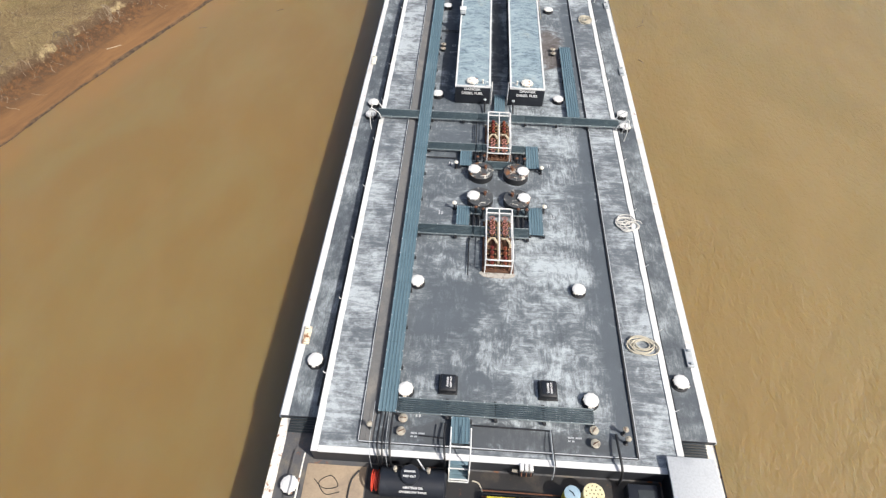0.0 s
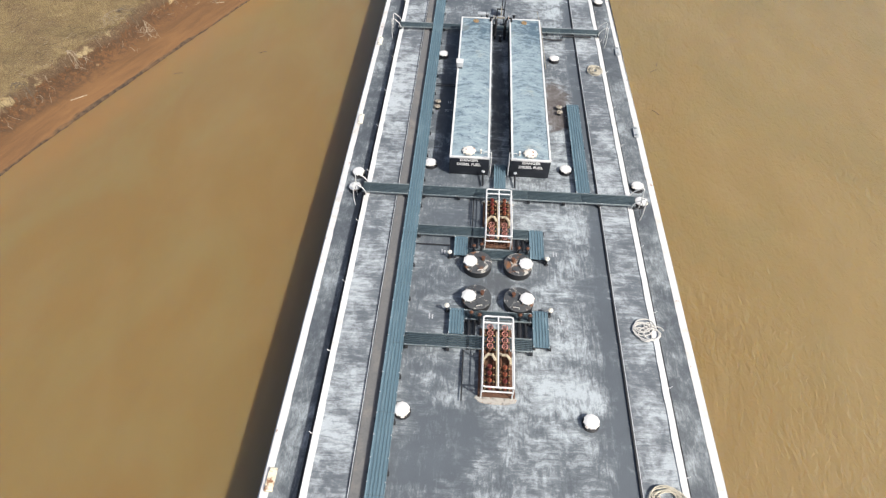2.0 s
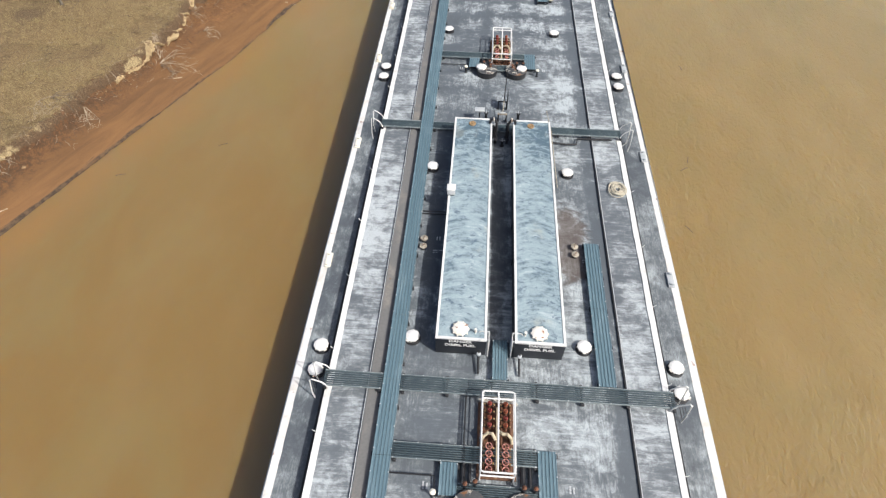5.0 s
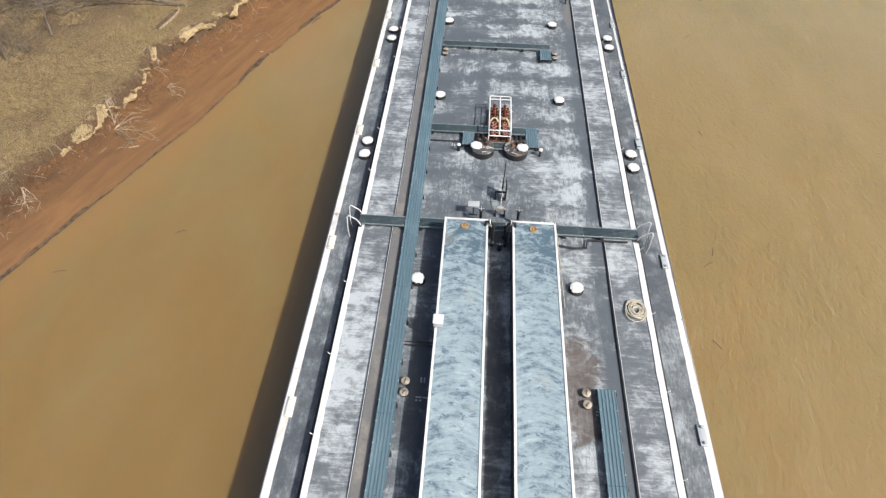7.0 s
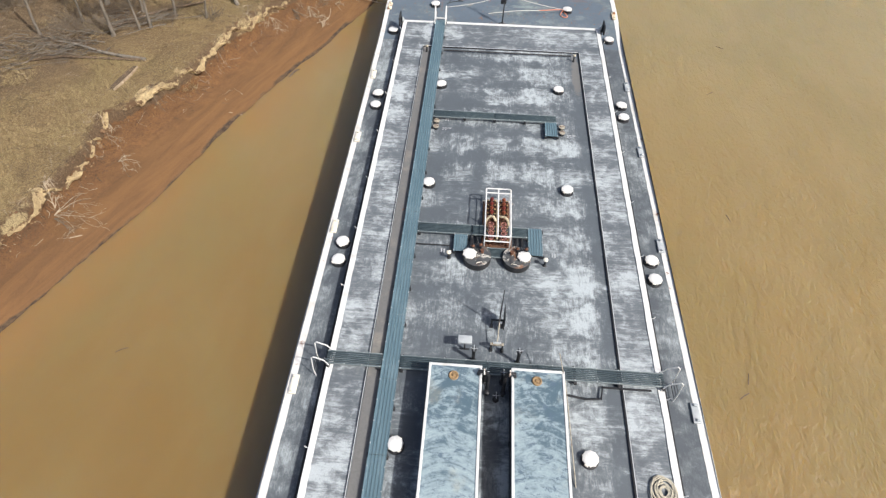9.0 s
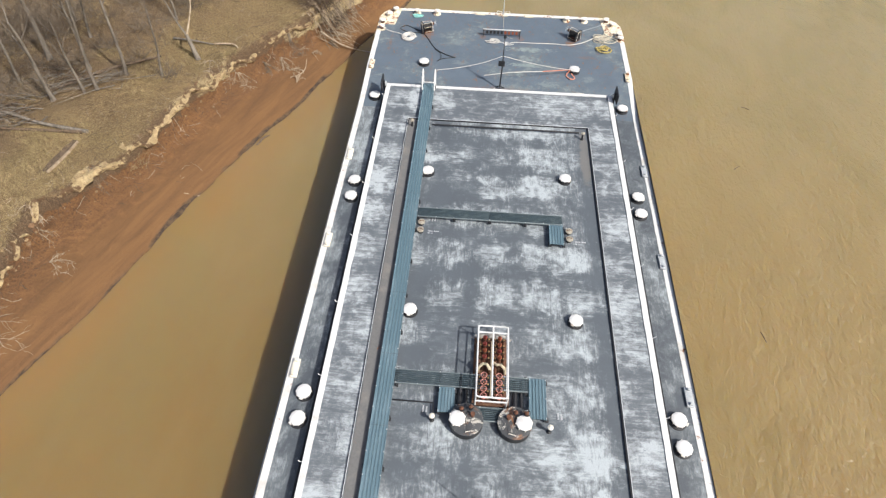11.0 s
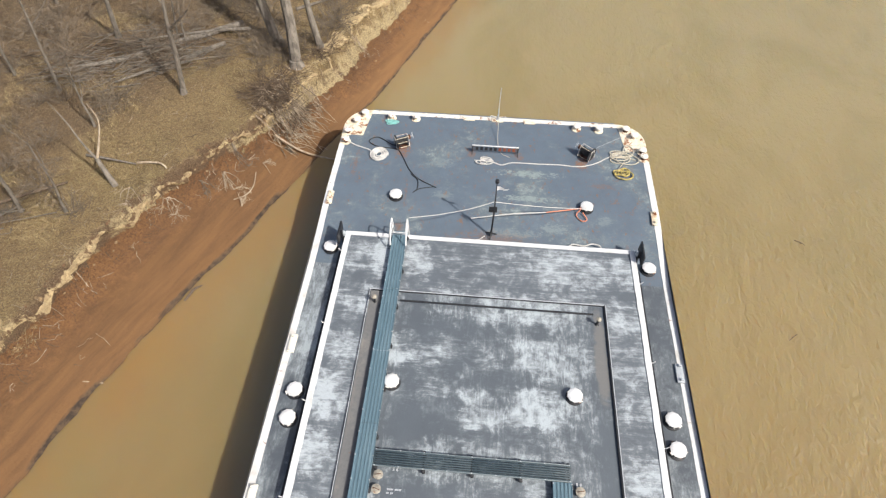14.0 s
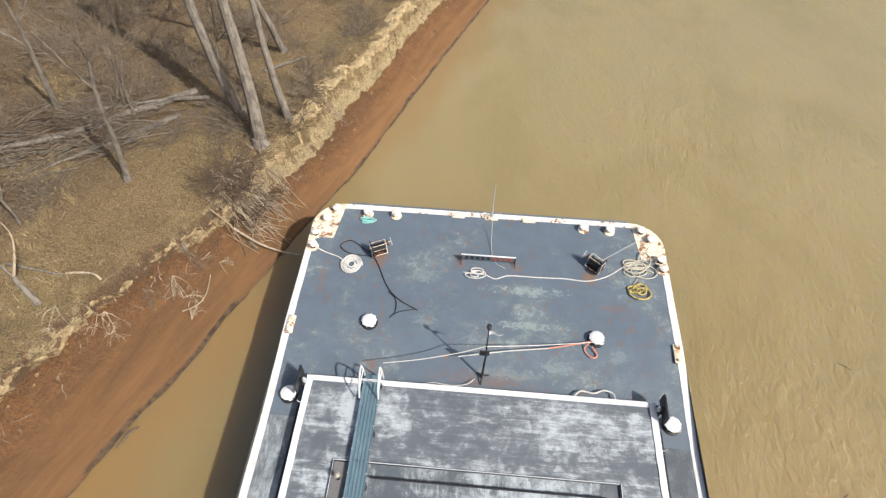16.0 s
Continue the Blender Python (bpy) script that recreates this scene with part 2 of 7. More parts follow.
M_AFTDECK = worn("aft_deck_paint", (0.09, 0.09, 0.095), (0.2, 0.17, 0.13), 0.5, 1.0, 0.7, rust=0.3)
M_SAND = worn("sandy_rusted_deck", (0.40, 0.31, 0.215), (0.24, 0.19, 0.145), 0.6, 0.8, 0.85)
M_HULL = worn("hull_black", (0.018, 0.018, 0.02), (0.05, 0.05, 0.05), 0.3, 0.7, 0.5)
M_WHITE = worn("white_paint", (0.70, 0.705, 0.70), (0.56, 0.555, 0.53), 0.35, 1.1, 0.5)
M_CREAM = worn("cream_paint", (0.80, 0.72, 0.56), (0.62, 0.48, 0.3), 0.45, 1.8, 0.6, rust=0.56)
M_CHOCK = worn("chock_paint", (0.76, 0.73, 0.64), (0.66, 0.57, 0.42), 0.4, 2.0, 0.55, rust=0.22)
M_WHITERUST = worn("white_rust_paint", (0.80, 0.77, 0.70), (0.7, 0.6, 0.45), 0.35, 2.2, 0.55, rust=0.46)
M_TEAL = worn("teal_grating", (0.105, 0.172, 0.210), (0.15, 0.225, 0.265), 0.5, 2.2, 0.5, stretch=(1, 0.3, 1))
M_GRATE = worn("dark_grating", (0.026, 0.034, 0.038), (0.05, 0.062, 0.068), 0.4, 2.5, 0.5)
# cross walkway slats: same grating as the teal, shade put into the darker colour
M_SLAT = worn("shaded_slat", (0.050, 0.074, 0.086), (0.100, 0.130, 0.140), 0.4, 3.0, 0.45)
M_RIDGE = worn("worn_ridge", (0.20, 0.235, 0.245), (0.10, 0.14, 0.155), 0.5, 3.0, 0.45)
M_BLACK = worn("black_paint", (0.016, 0.017, 0.02), (0.05, 0.05, 0.055), 0.35, 3.0, 0.5)
M_TANKSIDE = worn("tank_side", (0.014, 0.017, 0.024), (0.028, 0.032, 0.04), 0.3, 1.5, 0.45)


def dome_paint():
    """Dark plate with crisp scraped patches and rust."""
    m = Mat("dome_paint", 0.6)
    fine = m.noise(30, 4, 0.65)
    c = m.mix(m.noise(3, 5, 0.65), (0.030, 0.034, 0.038), (0.085, 0.09, 0.095))
    c = m.mix(m.ramp(m.noise(1.5, 8, 0.78, distort=1.0, offset=(2, 5, 0)), 0.55, 0.59, 0.0, 0.85), c, (0.50, 0.48, 0.43))
    c = m.mix(m.ramp(m.noise(0.9, 7, 0.75, distort=0.6, offset=(9, 1, 0)), 0.52, 0.62, 0.0, 0.9), c, m.mix(fine, (0.32, 0.13, 0.04), (0.13, 0.06, 0.03)))
    m.color(c)
    m.bump(fine, 0.2, 0.01)
    return m.m


M_DOME = dome_paint()
M_RUSTY = worn("rusty_steel", (0.13, 0.055, 0.03), (0.07, 0.035, 0.025), 0.5, 6.0, 0.8, rust=0.15)
M_CRUST = worn("flaking_crust", (0.42, 0.40, 0.36), (0.11, 0.10, 0.095), 0.6, 5.0, 0.85, rust=0.3)
M_RUSTPAN = worn("rust_pan", (0.10, 0.048, 0.028), (0.22, 0.13, 0.07), 0.35, 5.0, 0.85, rust=0.25)
M_RED = worn("red_actuator", (0.24, 0.040, 0.028), (0.14, 0.035, 0.028), 0.4, 9.0, 0.5, rust=0.2)
M_ORANGE = worn("orange_actuator", (0.30, 0.080, 0.036), (0.18, 0.06, 0.035), 0.4, 9.0, 0.5)
M_GUNWALE = worn("gunwale_white", (0.70, 0.70, 0.69), (0.55, 0.525, 0.48), 0.5, 1.4, 0.5, rust=0.26)
M_VENTCAP = worn("ochre_cap", (0.33, 0.22, 0.11), (0.12, 0.075, 0.045), 0.6, 9.0, 0.6)
M_PINK = worn("faded_red_wheel", (0.62, 0.27, 0.22), (0.45, 0.2, 0.17), 0.4, 9.0, 0.5)
M_BEIGE = worn("beige_hose", (0.55, 0.47, 0.33), (0.35, 0.28, 0.2), 0.4, 7.0, 0.7)
M_BRASS = worn("dull_brass", (0.36, 0.25, 0.12), (0.16, 0.10, 0.06), 0.5, 9.0, 0.45, metal=0.3)
M_TAN = worn("tarnished_brass", (0.40, 0.37, 0.30), (0.13, 0.11, 0.09), 0.75, 6.0, 0.55, rust=0.35)
M_ROPE = worn("pale_rope", (0.52, 0.48, 0.385), (0.38, 0.34, 0.265), 0.4, 12.0, 0.9, bump=0.5)
M_ROPEW = worn("white_rope", (0.60, 0.585, 0.55), (0.45, 0.43, 0.39), 0.45, 12.0, 0.9)
M_ROPEY = worn("yellow_rope", (0.50, 0.40, 0.13), (0.05, 0.05, 0.045), 0.75, 5.0, 0.9)
M_ROPER = worn("red_rope", (0.62, 0.22, 0.13), (0.7, 0.5, 0.4), 0.5, 9.0, 0.9)
M_ROPET = worn("turquoise_rope", (0.22, 0.52, 0.48), (0.4, 0.6, 0.56), 0.5, 9.0, 0.9)
M_GREY = worn("light_grey_paint", (0.50, 0.52, 0.54), (0.42, 0.44, 0.46), 0.4, 1.0, 0.5)
M_GREYBOX = worn("grey_box_paint", (0.42, 0.45, 0.47), (0.34, 0.36, 0.38), 0.4, 4.0, 0.5)
M_YELLOW = worn("yellow_paint", (0.62, 0.52, 0.05), (0.36, 0.30, 0.08), 0.6, 4.0, 0.5)
M_BLUELID = worn("blue_lid", (0.30, 0.42, 0.50), (0.22, 0.32, 0.4), 0.4, 4.0, 0.5)
M_REDPLASTIC = worn("red_plastic", (0.62, 0.06, 0.03), (0.5, 0.05, 0.03), 0.4, 4.0, 0.45)
M_CABLE = worn("black_cable", (0.02, 0.02, 0.02), (0.05, 0.05, 0.05), 0.4, 8.0, 0.6)


def tank_top():
    """Blue-grey plate with arcs of the wash brush across it, dark flecks, and deep blue swirls towards the fore end."""
    m = Mat("tank_top_paint", 0.42)
    mid = m.math("SUBTRACT", m.math("ABSOLUTE", m.axis(0), 0.0), 1.57)
    bow = m.math("MULTIPLY", m.math("MULTIPLY", mid, mid), 0.35)
    arc = m.t.nodes.new("ShaderNodeCombineXYZ")
    m.link(m.axis(0), arc.inputs[0])
    m.link(m.math("ADD", m.axis(1), bow), arc.inputs[1])
    plain, m.geo = m.geo, arc.outputs[0]
    brush = m.noise(2.0, 8, 0.74, (0.30, 2.4, 1), 0.5, (5, 1, 0))
    broad = m.noise(1.0, 6, 0.66, (0.6, 1.5, 1), 0.6)
    m.geo = plain
    swirl = m.noise(1.1, 8, 0.72, (0.9, 0.9, 1), 1.7, (2, 5, 0))
    mottle = m.noise(4.5, 8, 0.8, (0.8, 1.2, 1), 0.8, (4, 4, 0))
    fwd = m.ramp(m.math("ADD", m.axis(1), m.math("MULTIPLY", broad, 3.0)), 27.5, 31.5)
    v = m.math("ADD", m.math("MULTIPLY", m.math("SUBTRACT", brush, 0.5), 1.0), m.math("MULTIPLY", m.math("SUBTRACT", broad, 0.5), 0.9))
    v = m.math("SUBTRACT", m.math("ADD", v, 0.52), m.math("MULTIPLY", fwd, 0.16))
    v = m.math("ADD", v, m.math("MULTIPLY", m.math("SUBTRACT", swirl, 0.5), m.math("ADD", 0.55, m.math("MULTIPLY", fwd, 1.1))))
    v = m.math("ADD", v, m.math("MULTIPLY", m.math("SUBTRACT", mottle, 0.5), 0.8))
    c = m.mix(m.ramp(v, 0.20, 0.58), (0.070, 0.115, 0.150), (0.30, 0.38, 0.415))
    c = m.mix(m.ramp(v, 0.58, 0.86, 0.0, 0.85), c, (0.50, 0.575, 0.60))
    c = m.mix(m.ramp(m.noise(3.4, 7, 0.78, (0.7, 1.1, 1), 0.4, (1, 6, 0)), 0.555, 0.61, 0.0, 0.85), c, (0.075, 0.115, 0.165))
    c = m.mix(m.ramp(m.noise(0.7, 4, 0.6, offset=(3, 3, 0)), 0.60, 0.75, 0.0, 0.35), c, (0.40, 0.37, 0.27))
    c = m.mix(m.ramp(m.noise(30, 3, 0.6), 0.3, 0.7, 0.0, 0.28), c, (0.12, 0.17, 0.2))
    m.color(c)
    m.bump(brush, 0.15, 0.01)
    return m.m


M_TANKTOP = tank_top()


def water_mat():
    m = Mat("river_water", 0.15, 0.0, 1.0)
    big = m.noise(0.035, 4, 0.55, (1.6, 0.7, 1), 0.8)
    mid = m.noise(0.16, 3, 0.5, (1.8, 0.8, 1), 0.5, (4, 2, 0))
    # darker between hull and bank, paler to starboard with sky sheen in the colour
    starboard_pale = m.ramp(m.math("ADD", m.axis(0), m.math("MULTIPLY", m.math("SUBTRACT", big, 0.5), 14.0)), -10.0, 22.0)
    c = m.mix(starboard_pale, (0.228, 0.146, 0.048), (0.276, 0.194, 0.073))
    c = m.mix(m.ramp(mid, 0.35, 0.75, 0, 0.5), c, m.mix(starboard_pale, (0.255, 0.175, 0.070), (0.308, 0.226, 0.098)))
    # sheen of the sky on far water, painted as a paler tone towards the bow
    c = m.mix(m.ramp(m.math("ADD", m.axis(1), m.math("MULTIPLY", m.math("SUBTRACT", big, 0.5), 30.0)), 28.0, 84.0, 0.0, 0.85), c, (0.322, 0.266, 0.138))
    off_shore = m.math("SUBTRACT", m.axis(0), m.math("SUBTRACT", m.math("MULTIPLY", m.axis(1), 0.39), 36.2))
    off_shore = m.math("ADD", off_shore, m.math("MULTIPLY", m.math("SUBTRACT", mid, 0.5), 4.0))
    c = m.mix(m.ramp(off_shore, 0.2, 3.2, 0.5, 0.0), c, (0.30, 0.165, 0.055))
    c = m.mix(m.ramp(m.noise(0.09, 4, 0.6, (1.5, 0.8, 1), 1.0, (6, 3, 0)), 0.42, 0.68, 0.0, 0.35), c, (0.23, 0.185, 0.075))
    m.color(c)
    m.b.inputs["Subsurface Weight"].default_value = 0.85
    m.b.inputs["Subsurface Radius"].default_value = (1.0, 0.7, 0.35)
    m.b.inputs["Subsurface Scale"].default_value = 1.2
    # ripples: open river to starboard, calm in the lee of the hull
    lee = m.ramp(m.axis(0), -6.0, 12.0, 0.06, 1.0)
    w1 = m.noise(2.7, 4, 0.55, (1.2, 0.65, 1), 0.6)
    w2 = m.noise(0.62, 3, 0.5, (1.1, 0.75, 1), 0.4, (9, 5, 0))
    gust = m.ramp(m.noise(0.07, 3, 0.5, offset=(2, 1, 0)), 0.35, 0.65, 0.65, 1.15)
    h = m.math("MULTIPLY", m.math("ADD", m.math("MULTIPLY", w1, 0.085), m.math("MULTIPLY", w2, 0.17)), m.math("MULTIPLY", lee, gust))
    m.bump(h, 1.0, 1.0)
    return m.m


M_WATER = water_mat()


def ground_mat():
    """Red mud by the water, pale clay at the broken edge, dry grass on the terrace; told apart by the layer each face lies in."""
    m = Mat("bank_soil", 0.9, 0.0, 0.25)
    at = m.t.nodes.new("ShaderNodeAttribute")
    at.attribute_name = "layer"
    lay = at.outputs["Fac"]
    n1 = m.noise(0.5, 6, 0.65)
    n2 = m.noise(2.4, 7, 0.72, offset=(3, 1, 0))
    n3 = m.noise(14, 5, 0.72)
    n4 = m.noise(7, 6, 0.75, offset=(2, 6, 0))
    # bedding that runs along the shore
    uv = m.t.nodes.new("ShaderNodeCombineXYZ")
    m.link(m.math("SUBTRACT", m.axis(0), m.math("MULTIPLY", m.axis(1), 0.39)), uv.inputs[0])
    m.link(m.math("MULTIPLY", m.axis(1), 0.13), uv.inputs[1])
    plain, m.geo = m.geo, uv.outputs[0]
    along = m.noise(1.3, 6, 0.68, (1, 1, 1), 0.4)
    m.geo = plain
    j = m.math("ADD", lay, m.math("MULTIPLY", m.math("SUBTRACT", n2, 0.5), 0.9))
    wet = m.mix(m.ramp(n2, 0.4, 0.6), (0.040, 0.030, 0.023), (0.105, 0.070, 0.044))
    mud = m.mix(m.ramp(along, 0.34, 0.70), (0.205, 0.109, 0.046), (0.135, 0.072, 0.034))
    mud = m.mix(m.ramp(n3, 0.45, 0.7, 0.0, 0.30), mud, (0.245, 0.136, 0.061))
    red = m.mix(m.ramp(n1, 0.35, 0.7), (0.290, 0.146, 0.061), (0.215, 0.112, 0.052))
    red = m.mix(m.ramp(n4, 0.50, 0.62, 0.0, 0.75), red, (0.145, 0.078, 0.042))
    red = m.mix(m.ramp(along, 0.50, 0.62, 0.0, 0.55), red, (0.165, 0.090, 0.048))
    red = m.mix(m.math("MULTIPLY", m.ramp(n2, 0.40, 0.58), m.ramp(m.axis(1), 28.0, 46.0, 0.85, 0.0)), red, (0.115, 0.066, 0.037))
    clay = m.mix(m.ramp(n2, 0.56, 0.66), (0.60, 0.475, 0.265), (0.26, 0.165, 0.09))
    patch = m.ramp(m.math("ADD", m.noise(0.30, 5, 0.65, offset=(11, 2, 0)), m.ramp(m.axis(1), 58.0, 76.0, -0.05, 0.26)), 0.53, 0.60)
    edge = m.mix(patch, m.mix(n4, (0.105, 0.068, 0.043), (0.25, 0.160, 0.09)), clay)
    grass = m.mix(m.ramp(n1, 0.36, 0.62), (0.355, 0.244, 0.108), (0.235, 0.150, 0.070))
    grass = m.mix(m.ramp(n4, 0.42, 0.64), grass, (0.385, 0.285, 0.142))
    grass = m.mix(m.ramp(m.noise(0.23, 5, 0.62, offset=(8, 3, 0)), 0.50, 0.66, 0.0, 0.25), grass, (0.25, 0.215, 0.085))
    litter = m.mix(m.ramp(n4, 0.35, 0.65), (0.305, 0.207, 0.112), (0.142, 0.094, 0.053))
    c = m.mix(m.ramp(m.math("ADD", lay, m.math("MULTIPLY", m.math("SUBTRACT", along, 0.5), 0.5)), 0.03, 0.11), wet, mud)
    c = m.mix(m.ramp(j, 0.62, 1.02), c, red)
    c = m.mix(m.ramp(j, 1.55, 1.75), c, edge)
    c = m.mix(m.ramp(j, 2.35, 2.6), c, grass)
    c = m.mix(m.ramp(j, 3.2, 4.0), c, litter)
    leaf = m.noise(38, 5, 0.75, offset=(3, 3, 3))
    c = m.mix(m.math("MULTIPLY", m.ramp(leaf, 0.50, 0.62, 0.0, 0.70), m.ramp(lay, 1.6, 2.6)), c, (0.50, 0.40, 0.25))
    c = m.mix(m.math("MULTIPLY", m.ramp(n3, 0.44, 0.62, 0.0, 0.65), m.ramp(lay, 0.6, 1.3, 0.25, 1.0)), c, (0.085, 0.055, 0.034))
    m.color(c)
    relief = m.math("ADD", m.math("ADD", n2, m.math("MULTIPLY", n4, 0.6)), m.math("MULTIPLY", n3, 0.35))
    m.bump(m.math("MULTIPLY", relief, m.ramp(lay, 0.4, 1.3, 0.22, 1.0)), 1.0, 0.34)
    return m.m


M_GROUND = ground_mat()


def bark(name, a, b):
    m = Mat(name, 0.9, 0.0, 0.2)
    n = m.noise(5, 5, 0.7, (1, 1, 0.25))
    m.color(m.mix(m.ramp(n, 0.35, 0.65), a, b))
    m.bump(n, 0.5, 0.02)
    return m.m


M_BARK = bark("grey_bark", (0.235, 0.205, 0.170), (0.115, 0.100, 0.082))
M_TWIG = bark("twig", (0.225, 0.180, 0.132), (0.130, 0.104, 0.078))
M_DRIFT = bark("bleached_wood", (0.46, 0.38, 0.28), (0.28, 0.21, 0.14))
M_DARKTWIG = bark("dark_twig", (0.165, 0.118, 0.080), (0.090, 0.066, 0.046))


def grass_mat():
    m = Mat("dry_grass_blade", 0.85, 0.0, 0.2)
    c = m.mix(m.island(), (0.46, 0.36, 0.19), (0.20, 0.140, 0.078))
    c = m.mix(m.ramp(m.noise(0.2, 3, 0.5, offset=(8, 3, 0)), 0.52, 0.7, 0, 0.3), c, (0.26, 0.23, 0.095))
    m.color(c)
    return m.m


M_GRASS = grass_mat()


# ---- mesh helpers ----
class Geo:
    """Gathers vertices and faces of one mesh."""

    def __init__(self):
        self.v, self.f = [], []

    def add(self, vs, fs):
        n = len(self.v)
        self.v.extend(tuple(p) for p in vs)
        self.f.extend(tuple(i + n for i in f) for f in fs)
        return self

    def box(self, x0, x1, y0, y1, z0, z1, c=0.0):
        """A block; c chamfers all its edges."""
        if c <= 0:
            return self.add([(x, y, z) for z in (z0, z1) for y in (y0, y1) for x in (x0, x1)],
                            [(0, 2, 3, 1), (4, 5, 7, 6), (0, 1, 5, 4), (2, 6, 7, 3), (0, 4, 6, 2), (1, 3, 7, 5)])
        bm = bmesh.new()
        bmesh.ops.create_cube(bm, size=1.0, matrix=Matrix.Translation(((x0 + x1) / 2, (y0 + y1) / 2, (z0 + z1) / 2)) @ Matrix.Diagonal((x1 - x0, y1 - y0, z1 - z0, 1)))
        bmesh.ops.bevel(bm, geom=bm.edges[:], offset=c, segments=2, profile=0.5, affect="EDGES", clamp_overlap=True)
        bm.verts.index_update()
        self.add([v.co for v in bm.verts], [[v.index for v in f.verts] for f in bm.faces])
        bm.free()
        return self

    def lathe(self, prof, seg=20, at=(0, 0, 0), wob=0.0):
        """Turns a profile of (radius, height) round the upright axis."""
        vs, fs = [], []
        for r, z in prof:
            for k in range(seg):
                a = 2 * math.pi * k / seg
                q = r * (1 + (wob if k % 2 else 0))
                vs.append((at[0] + q * math.cos(a), at[1] + q * math.sin(a), at[2] + z))
        for i in range(len(prof) - 1):
            for k in range(seg):
                a, b = i * seg + k, i * seg + (k + 1) % seg
                fs.append((a, b, b + seg, a + seg))
        fs.append(tuple(range(seg))[::-1])
        fs.append(tuple((len(prof) - 1) * seg + k for k in range(seg)))
        return self.add(vs, fs)

    def tube(self, pts, r, seg=6, closed=False):
        """A round bar along the points; r is one radius or one for each point."""
        pts = [Vector(p) for p in pts]
        n = len(pts)
        rs = [r] * n if isinstance(r, (int, float)) else list(r)
        vs, fs = [], []
        side = None
        for i, p in enumerate(pts):
            if closed:
                d = pts[(i + 1) % n] - pts[i - 1]
            else:
                d = pts[min(i + 1, n - 1)] - pts[max(i - 1, 0)]
            d = d.normalized() if d.length > 1e-9 else Vector((0, 0, 1))
            if side is None:
                side = d.orthogonal().normalized()
            side = side - d * side.dot(d)
            side = side.normalized() if side.length > 1e-6 else d.orthogonal().normalized()
            up = d.cross(side)
            for k in range(seg):
                a = 2 * math.pi * k / seg
                vs.append(p + (side * math.cos(a) + up * math.sin(a)) * rs[i])
        for i in range(n if closed else n - 1):
            j = (i + 1) % n
            for k in range(seg):
                l = (k + 1) % seg
                fs.append((i * seg + k, i * seg + l, j * seg + l, j * seg + k))
        if not closed:
            fs.append(tuple(range(seg))[::-1])
            fs.append(tuple((n - 1) * seg + k for k in range(seg)))
        return self.add(vs, fs)

    def mesh(self, name, material, angle=35):
        me = bpy.data.meshes.new(name)
        me.from_pydata(self.v, [], self.f)
        if angle:
            me.polygons.foreach_set("use_smooth", [True] * len(me.polygons))
            me.set_sharp_from_angle(angle=radians(angle))
        me.materials.append(material)
        me.update()
        return me


def part(name, geo, material, parent, label="", at=None, angle=35):
    """One mesh object under a thing or a part; geo may be a finished mesh, to share it."""
    me = geo if isinstance(geo, bpy.types.Mesh) else geo.mesh(name, material, angle)
    ob = new(name, me)
    ob.parent = parent
    if at is not None:
        ob.location = at
    if label:
        ob["label"] = label
    return ob


def thing(name, label, category, group="", at=(0, 0, 0), turn=0.0, kind=""):
    ob = new(name)
    ob.empty_display_size = 0.2
    ob.location, ob.rotation_euler = at, (0, 0, turn)
    return tagged(ob, label, category, group, kind)


def single(name, geo, material, label, category, group="", at=(0, 0, 0), kind="", angle=35):
    ob = new(name, geo.mesh(name, material, angle))
    ob.location = at
    return tagged(ob, label, category, group, kind)


def lettering(words, size, material, parent, m, name="lettering"):
    cu = bpy.data.curves.new(name, "FONT")
    cu.body, cu.size, cu.align_x, cu.align_y, cu.extrude, cu.offset = words, size, "CENTER", "CENTER", 0.003, size * 0.035
    cu.resolution_u = 2
    tmp = bpy.data.objects.new("tmp", cu)
    scene.collection.objects.link(tmp)
    me = bpy.data.meshes.new_from_object(tmp.evaluated_get(bpy.context.evaluated_depsgraph_get()))
    bpy.data.objects.remove(tmp)
    me.materials.clear()
    me.materials.append(material)
    ob = new(name, me)
    ob.parent = parent
    ob.matrix_basis = m
    return ob


# ---- levels ----
WATER, SIDE, AFT, TRUNK = 0.4, 3.14, 2.92, 3.75
HALF, STERN, STEP, BOW = 8.33, -16.0, -2.35, 67.2


def deck_z(y):
    """The main deck is level and sweeps up a little towards the bow."""
    return SIDE + 0.30 * min(1.0, max(0.0, (y - 56.5) / 4.0))


# ---- river and banks ----
def shore(y):
    bend = float(np.interp(y, (15, 21, 30, 38, 42.5, 46.5, 50, 56, 59.5, 62, 65, 68, 73, 77, 84, 92), (-0.2, -0.6, -0.5, -0.28, 0.0, -0.25, -0.5, -0.42, 0.05, -0.1, 0.1, 0.1, 0.5, 0.3, 0.1, 0.0)))
    return -30.6 + 0.39 * (y - 14.7) + bend + 0.10 * noise.noise(Vector((y * 0.8, 3.1, 0))) + 0.07 * noise.noise(Vector((y * 2.3, 1.1, 0)))


def lerp(v, xs, ys):
    return float(np.interp(v, xs, ys))


def bank_foot(y):
    return lerp(y, (10, 26, 37, 46, 52, 58, 62, 67, 72, 81, 95), (3.2, 2.6, 3.3, 4.4, 3.8, 4.7, 3.9, 2.8, 1.3, 1.9, 2.2))


